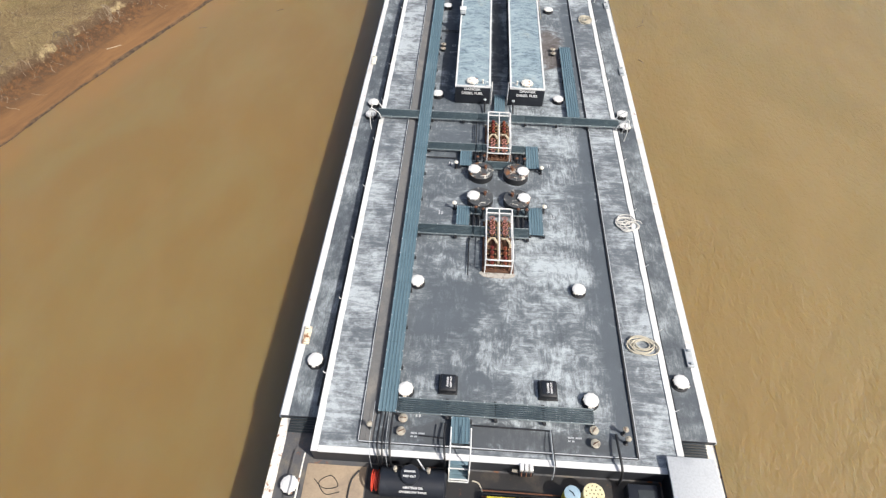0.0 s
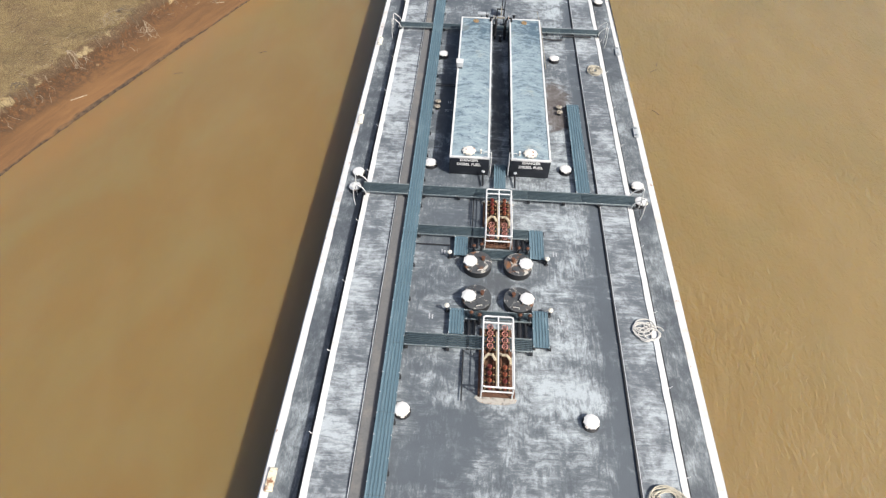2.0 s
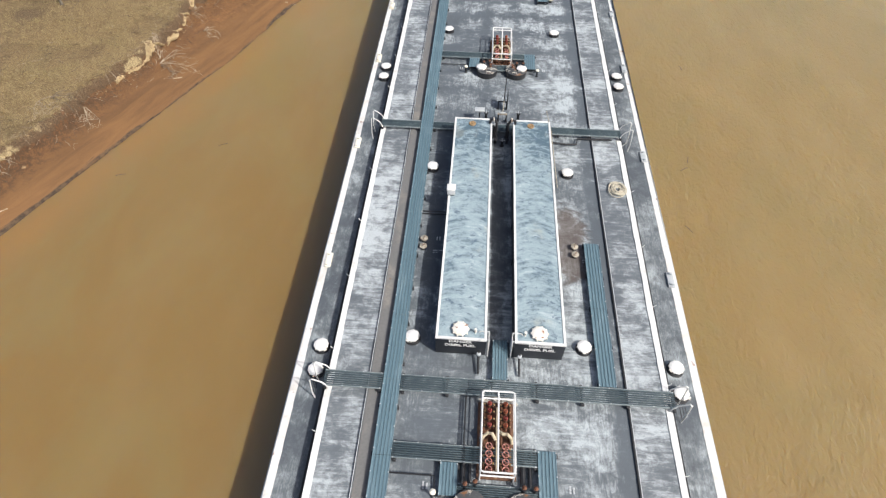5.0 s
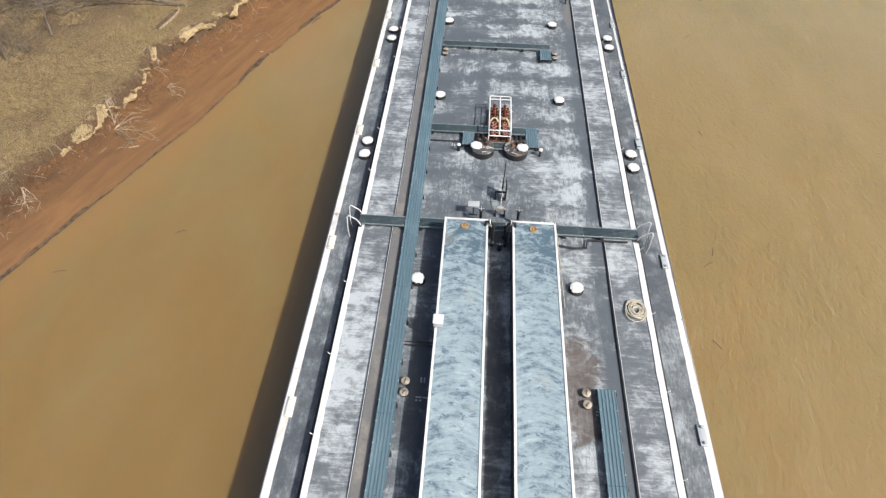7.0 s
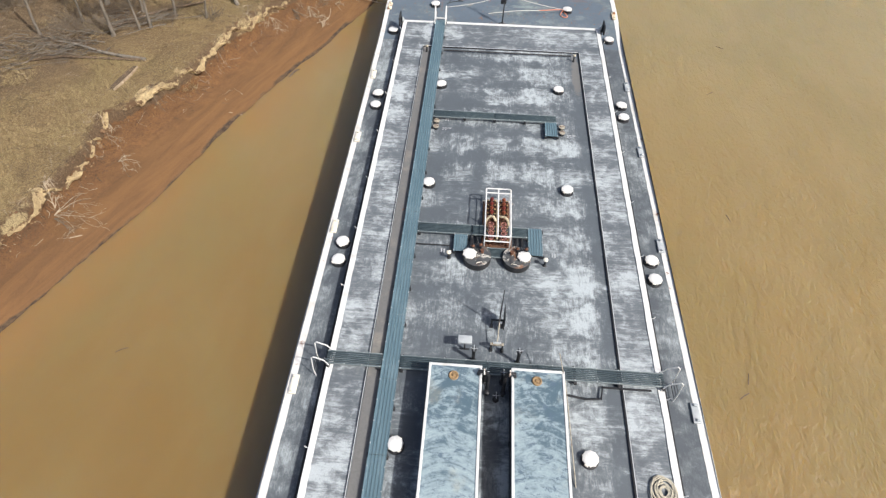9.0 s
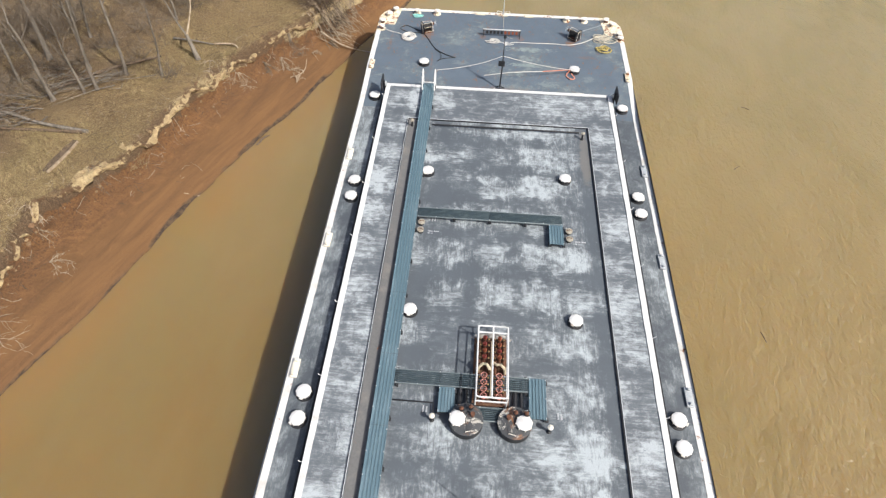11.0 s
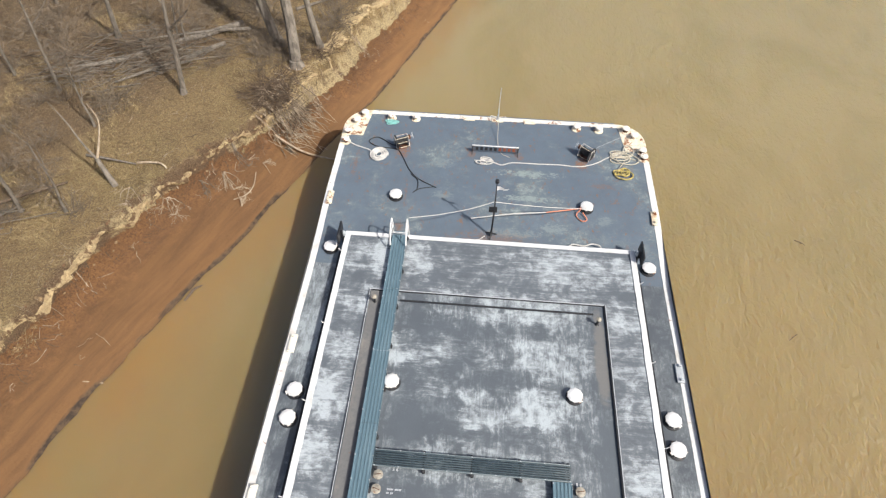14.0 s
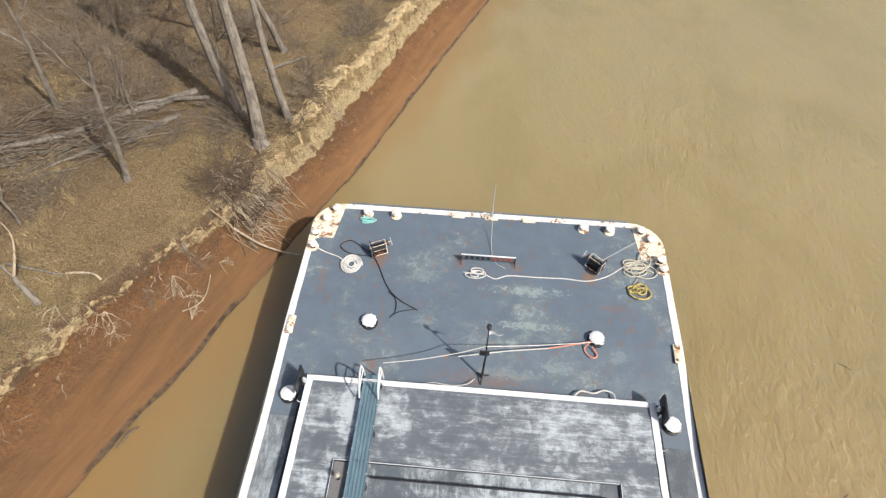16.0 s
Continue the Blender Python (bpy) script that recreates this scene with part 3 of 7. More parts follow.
def bank_top(y):
    w = 0.35 * noise.noise(Vector((y * 0.55, 8.2, 0))) + 0.42 * noise.noise(Vector((y * 1.3, 2.2, 0))) + 0.28 * noise.noise(Vector((y * 3.1, 5.2, 0)))
    return lerp(y, (16, 22, 29, 31, 37, 40, 44.5, 47.7, 50, 52, 54.5, 59.4, 62, 64, 65.5, 70, 73, 77, 79, 83, 95), (3.2, 3.2, 3.9, 3.3, 4.4, 3.8, 5.0, 6.3, 4.6, 3.9, 4.6, 5.4, 5.0, 4.4, 3.4, 3.2, 3.2, 3.7, 2.9, 3.2, 3.0)) + w


def terrace(y):
    return lerp(y, (20, 40, 60, 72), (2.25, 2.45, 2.8, 3.3))


def bank(x, y):
    """Height and soil layer (0 wet mud, 1 red slope, 2 pale broken clay, 3 grass, 4 leaf litter) of the near bank."""
    d = shore(y) - x
    f, t = bank_foot(y), bank_top(y)
    t = max(t, f + 0.5)
    f = min(f, t - 0.55)
    fine = noise.noise(Vector((x * 0.9, y * 0.9, 0)))
    if d < 0:
        return WATER - 0.05 + max(d * 0.35, -2.5), 0.0
    zt = terrace(y)
    if d < f:
        u = d / f
        z = WATER - 0.05 + min(d / 0.25, 1) * 0.16 + u * 0.72 + 0.05 * fine
        return z, 0.30 * min(1, d / 1.0) + 0.70 * u ** 1.3
    if d < t:
        u = (d - f) / (t - f)
        g = 0.36 * u + 0.10 * math.floor(u * 4 + 0.6 * noise.noise(Vector((x * 0.8, y * 0.8, 9)))) / 4 + 0.54 * max(0, (u - 0.80) / 0.20) ** 0.6
        rough = (noise.noise(Vector((x * 1.4, y * 1.4, 4))) * 0.26 + noise.noise(Vector((x * 3.1, y * 3.1, 2))) * 0.20 + noise.noise(Vector((x * 6.5, y * 6.5, 7))) * 0.12) * math.sin(math.pi * u) ** 0.7
        return WATER + 0.83 + g * (zt - WATER - 0.83) + rough, 1.0 + 0.45 * u + 0.95 * min(1.0, max(0.0, (u - 0.72) / 0.2)) + 0.95 * min(1.0, max(0.0, (u - 0.38) * 4.0)) * min(1.0, max(0.0, (y - 64) / 8)) * (1 if u < 0.72 else max(0.0, (1 - u) / 0.28))
    e = d - t
    z = zt + 0.20 * noise.noise(Vector((x * 0.22, y * 0.22, 1))) * min(1, e) + 0.05 * fine + 0.02 * min(e, 60)
    return z, 2.40 + min(1.0, e / 1.2) * 0.65 + min(1.0, max(0.0, (e - 3 - 5 * max(0, (52 - y) / 20)) / 6)) * 1.0


def make_ground():
    ys = [-1500, -700, -300, -140, -70, -35, -15, -5] + [10 + 0.20 * k for k in range(420)] + [100, 112, 125, 140, 170, 250, 500, 1500]
    ds = [-1500, -600, -200, -80, -30, -12, -5, -2, -0.8] + [-0.3 + 0.16 * k for k in range(56)] + [8.7 + 0.55 * k for k in range(60)] + [45, 52, 65, 90, 150, 300, 700, 1500]
    vs, lay = [], []
    for y in ys:
        yc = min(max(y, -40), 130)
        s = shore(yc)
        for d in ds:
            x = s - d
            z, l = bank(x, yc)
            vs.append((x, y, z))
            lay.append(l)
    n = len(ds)
    fs = [(i * n + k, i * n + k + 1, (i + 1) * n + k + 1, (i + 1) * n + k) for i in range(len(ys) - 1) for k in range(n - 1)]
    g = Geo().add(vs, [f[::-1] for f in fs])
    ob = single("ground", g, M_GROUND, "red mud river bank with a broken clay edge and dry grass", "ground", kind="structure", angle=0)
    ob.data.polygons.foreach_set("use_smooth", [True] * len(ob.data.polygons))
    at = ob.data.attributes.new("layer", "FLOAT", "POINT")
    at.data.foreach_set("value", lay)
    return ob


make_ground()
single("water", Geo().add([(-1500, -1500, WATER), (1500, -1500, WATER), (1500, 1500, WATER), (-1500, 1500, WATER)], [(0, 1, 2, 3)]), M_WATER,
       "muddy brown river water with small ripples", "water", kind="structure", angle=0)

# ---- the barge ----
barge = thing("tank_barge", "dark grey steel tank barge with white painted edges, moored afloat", "barge")


def outline(half, y0, y1, r, n=8):
    """Half-round bow corners of radius r on a straight-sided plan."""
    pts = [(-half, y0), (half, y0)]
    for k in range(n + 1):
        a = math.pi / 2 * k / n
        pts.append((half - r + r * math.cos(a), y1 - r + r * math.sin(a)))
    for k in range(n + 1):
        a = math.pi / 2 + math.pi / 2 * k / n
        pts.append((-half + r + r * math.cos(a), y1 - r + r * math.sin(a)))
    return pts


def hull():
    g = Geo()
    o = outline(HALF, STERN, BOW, 1.45)
    n = len(o)
    levels = [(-1.5, 0.94), (0.6, 0.985), (2.4, 1.0), (None, 1.0)]
    vs = []
    for z, q in levels:
        for x, y in o:
            zz = (deck_z(y) if y > 0 else AFT) - 0.012 if z is None else z
            vs.append((x, y if y < 50 else 50 + (y - 50) * q, zz))
    # raised sides end at the step
    fs = [(i * n + k, i * n + (k + 1) % n, (i + 1) * n + (k + 1) % n, (i + 1) * n + k) for i in range(3) for k in range(n)]
    fs.append(tuple(range(n))[::-1])
    g.add(vs, fs)
    part("hull", g, M_HULL, barge)
    # raised strake along each side above the low aft deck
    for s in (-1, 1):
        g = Geo().box(min(s * HALF, s * (HALF - 0.06)), max(s * HALF, s * (HALF - 0.06)), STEP, 20, 2.4, SIDE - 0.012)
        part("strake", g, M_HULL, barge)


hull()


def main_deck():
    """Side and fore deck: a sheet in strips along the barge, round at the bow corners."""
    g = Geo()
    ys = [STEP, 10, 25, 40, 50, 56.5, 57.5, 58.5, 59.5, 60.5, 62, 64, BOW - 1.45] + [BOW - 1.45 + 1.45 * math.sin(math.pi / 2 * k / 8) for k in range(1, 9)]
    vs = []
    for y in ys:
        e = y - (BOW - 1.45)
        w = HALF if e <= 0 else HALF - 1.45 + math.sqrt(max(0, 1.45 ** 2 - e * e))
        for u in (-w, -min(w, 6.0), 0, min(w, 6.0), w):
            vs.append((u, y, deck_z(y)))
    fs = [(i * 5 + k, i * 5 + k + 1, i * 5 + k + 6, i * 5 + k + 5) for i in range(len(ys) - 1) for k in range(4)]
    side = [f for f in fs if f[0] // 5 < 5]
    fore = [f for f in fs if f[0] // 5 >= 5]
    part("side_deck", Geo().add(vs[:30], side), M_SIDEDECK, barge, angle=0)
    part("fore_deck", Geo().add(vs[25:], [tuple(i - 25 for i in f) for f in fore]), M_FOREDECK, barge, "blue-grey fore deck with rust spots", angle=0)
    g = Geo().box(-HALF + 0.005, HALF - 0.005, STERN, STEP, AFT - 0.05, AFT)
    part("aft_deck", g, M_AFTDECK, barge)
    g = Geo().box(-6.95, -4.75, -7.5, -4.05, AFT, AFT + 0.02, 0.006)
    part("aft_deck_patch", g, M_SAND, barge, "sand-coloured dirty deck plate")
    part("oily_deck", Geo().box(-4.70, 6.0, -8.5, -3.95, AFT, AFT + 0.012), worn("oily_deck", (0.025, 0.024, 0.024), (0.06, 0.05, 0.04), 0.4, 1.6, 0.45, rust=0.15), barge)
    for s in (-1, 1):
        g = Geo().box(min(s * 6.8, s * HALF), max(s * 6.8, s * HALF), STEP - 0.03, STEP, AFT, SIDE - 0.004)
        part("step_face", g, M_TRUNKSIDE, barge)
        for k in range(6):
            y = STEP - 0.06 - 0.095 * k
            x0, x1 = sorted((s * 6.95, s * 7.95))
            g = Geo().box(x0, x1, y - 0.06, y, SIDE - 0.06 - 0.02 * k, SIDE - 0.02 - 0.02 * k, 0.006)
            part("step_slat", g, M_GRATE, barge)


main_deck()


def edge_strip(name, s, y0, y1, x_in, x_out, z, mat, n=1):
    """A painted flat bar along the deck edge, with slightly uneven borders."""
    g = Geo()
    vs, k = [], max(2, int((y1 - y0) / 0.22))
    for i in range(k + 1):
        y = y0 + (y1 - y0) * i / k
        zz = z(y) if callable(z) else z
        w = 0.022 * noise.noise(Vector((y * 2.3, s * 5, x_in))) + 0.015 * noise.noise(Vector((y * 0.7, s * 3, x_in)))
        for x, dz in ((s * x_out, -0.02), (s * x_out, 0.014), (s * (x_in + w), 0.014), (s * (x_in + w), -0.02)):
            vs.append((x, y, zz + dz))
    fs = [(i * 4 + j, i * 4 + (j + 1) % 4, i * 4 + 4 + (j + 1) % 4, i * 4 + 4 + j) for i in range(k) for j in range(4)]
    fs += [(0, 1, 2, 3), tuple(k * 4 + j for j in (3, 2, 1, 0))]
    if s > 0:
        fs = [f[::-1] for f in fs]
    g.add(vs, fs)
    return part(name, g, mat, barge)


for s in (-1, 1):
    edge_strip("gunwale_stripe", s, STEP, BOW - 2.3, HALF - 0.29, HALF + 0.01, deck_z, M_GUNWALE)
    edge_strip("gunwale_stripe", s, STERN, STEP - 0.01, HALF - 0.34, HALF + 0.01, AFT, M_WHITERUST)

for s in (-1, 1):
    x0, x1 = sorted((s * (HALF + 0.005), s * (HALF + 0.10)))
    part("rub_rail", Geo().box(x0, x1, STEP, BOW - 1.6, SIDE - 0.32, SIDE - 0.10, 0.03), M_GREYBOX, barge)
part("headlog", Geo().box(-HALF + 1.5, HALF - 1.5, BOW + 0.012, BOW + 0.22, deck_z(BOW) - 0.6, deck_z(BOW) - 0.07, 0.04), M_FOREDECK, barge)
# bow stripe and corner plates
g = Geo().box(-HALF + 1.4, HALF - 1.4, BOW - 0.28, BOW + 0.01, deck_z(BOW) - 0.02, deck_z(BOW) + 0.014)
part("bow_stripe", g, M_WHITERUST, barge)
for s in (-1, 1):
    z = deck_z(BOW)
    pts = [(s * (HALF - 1.15), BOW - 2.15), (s * (HALF - 0.32), BOW - 2.15), (s * (HALF - 0.32), BOW - 2.9), (s * (HALF + 0.012), BOW - 2.9)]
    for k in range(9):
        a = math.pi / 2 * k / 8
        pts.append((s * (HALF - 1.45 + 1.462 * math.cos(a)), BOW - 1.45 + 1.462 * math.sin(a)))
    pts.append((s * (HALF - 1.42), BOW + 0.012))
    n = len(pts)
    g = Geo().add([(x, y, z + 0.018) for x, y in pts] + [(x, y, z - 0.03) for x, y in pts],
                  [tuple(range(n)) if s > 0 else tuple(range(n))[::-1]] + [(k, n + k, n + (k + 1) % n, (k + 1) % n) for k in range(n)])
    part("bow_corner_plate", g, M_CREAM, barge, "cream painted corner plate streaked with rust", angle=0)

# trunk
TX, TY0, TY1 = 6.75, -3.88, 57.98
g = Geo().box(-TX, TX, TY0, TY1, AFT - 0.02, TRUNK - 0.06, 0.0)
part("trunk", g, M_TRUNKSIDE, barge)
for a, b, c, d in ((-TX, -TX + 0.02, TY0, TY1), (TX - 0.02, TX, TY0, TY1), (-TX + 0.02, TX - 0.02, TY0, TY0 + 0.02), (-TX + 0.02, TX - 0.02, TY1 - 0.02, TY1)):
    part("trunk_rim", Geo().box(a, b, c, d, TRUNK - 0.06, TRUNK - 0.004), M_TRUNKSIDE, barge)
def trunk_plates():
    """The trunk's top plate, slightly buckled, and its margin outside the coaming."""
    xs = [-TX, -5.9, -5.11] + [-5.11 + 10.22 * k / 12 for k in range(1, 12)] + [5.11, 5.9, TX]
    ys = [TY0, -3.42] + [-3.42 + 58.25 * k / 60 for k in range(1, 60)] + [54.83, 56.4, TY1]
    nx, ny = len(xs) - 1, len(ys) - 1
    vs = []
    for j, y in enumerate(ys):
        for i, x in enumerate(xs):
            rim = i in (0, nx) or j in (0, ny)
            vs.append((x, y, TRUNK + (0 if rim else 0.02 * noise.noise(Vector((x * 0.5, y * 0.5, 5))) - 0.012)))
    inner, outer = [], []
    for j in range(ny):
        for i in range(nx):
            f = (j * (nx + 1) + i, j * (nx + 1) + i + 1, (j + 1) * (nx + 1) + i + 1, (j + 1) * (nx + 1) + i)
            (inner if 2 <= i < nx - 2 and 1 <= j < ny - 2 else outer).append(f)
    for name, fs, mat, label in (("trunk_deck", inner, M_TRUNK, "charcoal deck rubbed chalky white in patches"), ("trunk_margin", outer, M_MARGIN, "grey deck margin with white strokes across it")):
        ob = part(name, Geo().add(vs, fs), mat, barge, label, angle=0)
        ob.data.polygons.foreach_set("use_smooth", [True] * len(fs))


trunk_plates()
for s in (-1, 1):
    edge_strip("trunk_stripe", s, TY0, TY1, TX - 0.235, TX + 0.01, TRUNK + 0.02, M_WHITE)
for y0, y1 in ((TY0 - 0.01, TY0 + 0.22), (TY1 - 0.20, TY1 + 0.01)):
    part("trunk_stripe", Geo().box(-TX + 0.25, TX - 0.25, y0, y1, TRUNK - 0.02, TRUNK + 0.034), M_WHITE, barge)

# spill coaming round the trunk deck
CX, CY0, CY1 = 5.11, -3.42, 54.83
for x in (-CX, CX):
    # starboard bar is widened inboard; the black stands for its shadow band
    part("spill_coaming", Geo().box(x - (0.07 if x > 0 else 0.02), x + 0.028, CY0, CY1, TRUNK - 0.02, TRUNK + 0.065, 0.008), M_BLACK, barge)
    part("coaming_cap", Geo().box(x + 0.004, x + 0.030, CY0, CY1, TRUNK + 0.065, TRUNK + 0.075), M_GREY, barge)
for y in (CY0, CY1):
    part("spill_coaming", Geo().box(-CX + 0.04, CX - 0.04, y - 0.035, y + 0.035, TRUNK - 0.02, TRUNK + 0.065, 0.008), M_BLACK, barge)
    part("coaming_cap", Geo().box(-CX + 0.05, CX - 0.05, y - 0.018, y + 0.018, TRUNK + 0.065, TRUNK + 0.075), M_GREY, barge)
# bare drain strip beside the walkway
part("drain_strip", Geo().box(-CX + 0.06, -4.55, CY0 + 0.06, CY1 - 0.06, TRUNK + 0.005, TRUNK + 0.016), worn("bare_brown_paint", (0.150, 0.150, 0.148), (0.24, 0.225, 0.20), 0.5, 0.9, 0.7, rust=0.12), barge)
# brackets along the trunk's side
gb = Geo().tube([(0, 0, 0), (0.10, 0, 0.05), (0.14, 0, 0.16)], 0.018, 5).mesh("hook", M_WHITE)
gb2 = Geo().tube([(0, 0, 0), (-0.10, 0, 0.05), (-0.14, 0, 0.16)], 0.018, 5).mesh("hook", M_WHITE)
for k in range(17):
    y = -1.8 + 3.6 * k + 0.4 * random.random()
    part("hook", gb, None, barge, at=(TX, y, TRUNK - 0.04))
    part("hook", gb2, None, barge, at=(-TX, y + 0.7, TRUNK - 0.04))
# pipe on brackets beside the trunk, on the side deck
for s in (-1, 1):
    part("side_pipe", Geo().tube([(s * 6.92, -2, SIDE + 0.28), (s * 6.92, 57, SIDE + 0.28)], 0.04, 6), M_BLACK, barge)

# ---- chocks on the gunwale ----
chock_geo = [Geo().box(-0.15, 0.15, -0.42, 0.42, 0, 0.10, 0.02), Geo().box(-0.09, 0.05, -0.36, -0.26, 0.09, 0.2, 0.02), Geo().box(-0.09, 0.05, 0.26, 0.36, 0.09, 0.2, 0.02)]


def chock(x, y, white, rusty=False):
    ob = thing("chock", "cream painted steel chock with rust on the gunwale" if white else "grey steel chock on the white gunwale", "chock", "chocks along the gunwales", (x, y, deck_z(y) + 0.014), 0 if x < 0 else math.pi)
    mat = (M_CREAM if rusty else M_CHOCK) if white else M_GREYBOX
    part("base", chock_geo[0], mat, ob)
    part("horn", chock_geo[1], mat, ob)
    part("horn", chock_geo[2], mat, ob)


for y in (1.2, 22.05, 30.6, 39.18, 46.05, 52.2, 60.3):
    chock(-8.05, y, True, y < 2 or y > 59)
    chock(8.05, y, y > 59, True)


# ---- round deck hatches with white caps ----
def dog_mesh(r):
    return Geo().box(r - 0.03, r + 0.035, -0.018, 0.018, -0.06, 0.012, 0.006).mesh("dog", M_WHITERUST)


def deck_hatch(at, h, label, group, r=0.275, collar=M_BLACK):
    ob = thing("deck_hatch", label, "hatch", group, at)
    part("collar", Geo().lathe([(r + 0.07, 0), (r + 0.06, 0.03), (r * 0.9, 0.05), (r * 0.9, h - 0.06)], 20), collar, ob)
    part("lid", Geo().lathe([(r - 0.01, h - 0.07), (r + 0.015, h - 0.06), (r + 0.015, h - 0.02), (r - 0.02, h), (r * 0.5, h + 0.018), (0.04, h + 0.022)], 24), M_WHITE, ob, "white painted round cap")
    me = dog_mesh(r)
    for k in range(10):
        d = part("dog", me, None, ob, at=(0, 0, h - 0.03))
        d.rotation_euler = (0, 0, 2 * math.pi * (k + 0.3) / 10)
    part("hinge", Geo().tube([(-0.07, -r - 0.05, h - 0.03), (0.07, -r - 0.05, h - 0.03)], 0.03, 6), M_WHITERUST, ob)
    return ob


first = deck_hatch((-3.56, -1.33, TRUNK), 0.25, "white round tank hatch with bolted rim on the trunk deck", "hatches on the trunk deck")
for y in (-1.33, 3.87, 17.75, 28.21, 41.98, 50.55):
    for s in (-1, 1):
        if (s, y) != (-1, -1.33):
            copy_thing(first, pose(s * 3.56, y, TRUNK, 0, 0, 40 * math.sin(y + s)))
first = deck_hatch((-7.43, 0, SIDE), 0.26, "white round void hatch with bolted rim on the side deck", "hatches on the side decks", 0.29)
for y in (0, 17.4, 16.25, 37.03, 38.14, 48.98, 50.13, 57.32):
    for s in (-1, 1):
        if (s, y) != (-1, 0):
            copy_thing(first, pose(s * 7.43, y, deck_z(y), 0, 0, 60 * math.sin(y * 2 + s)))
copy_thing(first, pose(-7.42, -4.9, AFT, 0, 0, 20))
for s in (-1, 1):
    tagged(copy_thing(first, pose(s * 4.76, 60.68, deck_z(60.7), 0, 0, 33)), "white round hatch with bolted rim on the fore deck", group="hatches on the fore deck")


# ---- gauging ports ----
def gauge_port(at):
    ob = thing("gauge_port", "rust-stained round gauging port on the deck", "port", "gauging ports", at)
    part("stem", Geo().lathe([(0.13, 0), (0.12, 0.03), (0.09, 0.05), (0.09, 0.16)], 12), M_BLACK, ob)
    part("cover", Geo().lathe([(0.16, 0.15), (0.175, 0.165), (0.175, 0.19), (0.14, 0.21), (0.03, 0.22)], 16), M_TAN, ob, "tarnished tan cover")
    part("handle", Geo().tube([(-0.12, 0, 0.225), (0, 0, 0.26), (0.12, 0, 0.225)], 0.014, 5), M_RUSTY, ob)
    return ob


first = gauge_port((-3.53, -2.5, TRUNK))
for y in (-2.5, -3.0, 22.67, 23.15, 46.5, 46.99):
    for s in (-1, 1):
        if (s, y) != (-1, -2.5):
            copy_thing(first, pose(s * 3.56, y, TRUNK, 0, 0, 50 * y))


# ---- stencilled notes beside the ports, worn past reading ----
def stencil(x, y, turn, rows):
    ob = thing("stencil", "worn white stencilled note painted on the deck", "marking", "stencilled notes", (x, y, TRUNK + 0.012), turn)
    for r, words in enumerate(rows):
        u = 0
        for n in words:
            g = Geo()
            for k in range(n):
                g.box(u, u + 0.034, -0.13 * r - 0.062, -0.13 * r, 0, 0.004)
                u += 0.047
            part("bar", g, M_GREY, ob)
            u += 0.05


for x, y in ((-3.2, -2.95), (2.6, -2.75), (-3.2, 46.6), (3.85, 46.5), (-3.1, 22.6), (3.9, 22.5)):
    stencil(x, y, 0, ((5, 5), (2, 2)))
    stencil(x + (0.12 if x < 0 else -0.4), y + 0.6, math.pi / 2, ((5,), (5,)))
for x, y in ((-2.9, 8.1), (2.6, 8.2), (-2.6, 11.7), (2.6, 11.9), (-2.6, 37.5), (2.6, 37.6)):
    stencil(x, y, math.pi / 2, ((6,), (5,)))


# ---- expansion domes ----
def dome(x, y, lid_side, turn):
    ob = thing("expansion_dome", "low black round expansion dome with rusty worn top", "dome", "expansion domes", (x, y, TRUNK - 0.13))
    part("wall", Geo().lathe([(0.71, 0), (0.69, 0.02), (0.65, 0.03), (0.65, 0.46), (0.63, 0.48)], 32), M_BLACK, ob)
    part("top_plate", Geo().lathe([(0.645, 0.47), (0.645, 0.49), (0.61, 0.50), (0.05, 0.51)], 32), M_DOME, ob, "scraped plate with rust and chipped paint")
    lid = part("lid", Geo().lathe([(0.26, 0.50), (0.26, 0.58), (0.30, 0.585), (0.30, 0.63), (0.26, 0.65), (0.05, 0.66)], 24, (lid_side * 0.34, 0, 0)), M_WHITE, ob, "white hinged cap")
    me = Geo().box(0.28, 0.33, -0.022, 0.022, 0.54, 0.63, 0.008).mesh("dog", M_WHITERUST)
    for k in range(8):
        d = part("dog", me, None, lid, at=(lid_side * 0.34, 0, 0))
        d.rotation_euler = (0, 0, 2 * math.pi * k / 8 + 0.2)
    part("valve", Geo().lathe([(0.07, 0.50), (0.07, 0.56), (0.05, 0.58), (0.05, 0.66), (0.09, 0.67), (0.09, 0.70)], 10, (-lid_side * 0.25, 0.12, 0)), M_RUSTY, ob)
    part("bolt_ring", Geo().lathe([(0.13, 0.50), (0.13, 0.53), (0.05, 0.535)], 12, (-lid_side * 0.12, -0.3, 0)), M_DOME, ob)
    part("grab_bar", Geo().tube([(-0.2 * lid_side, -0.48, 0.5), (-0.2 * lid_side, -0.48, 0.58), (0.05 * lid_side, -0.52, 0.58), (0.05 * lid_side, -0.52, 0.5)], 0.014, 5), M_WHITERUST, ob)
    ob.rotation_euler = (0, 0, turn)


for y in (9.12, 11.04, 37.2):
    dome(-0.90, y, -1, 0.1)
    dome(0.93, y, 1, -0.08)


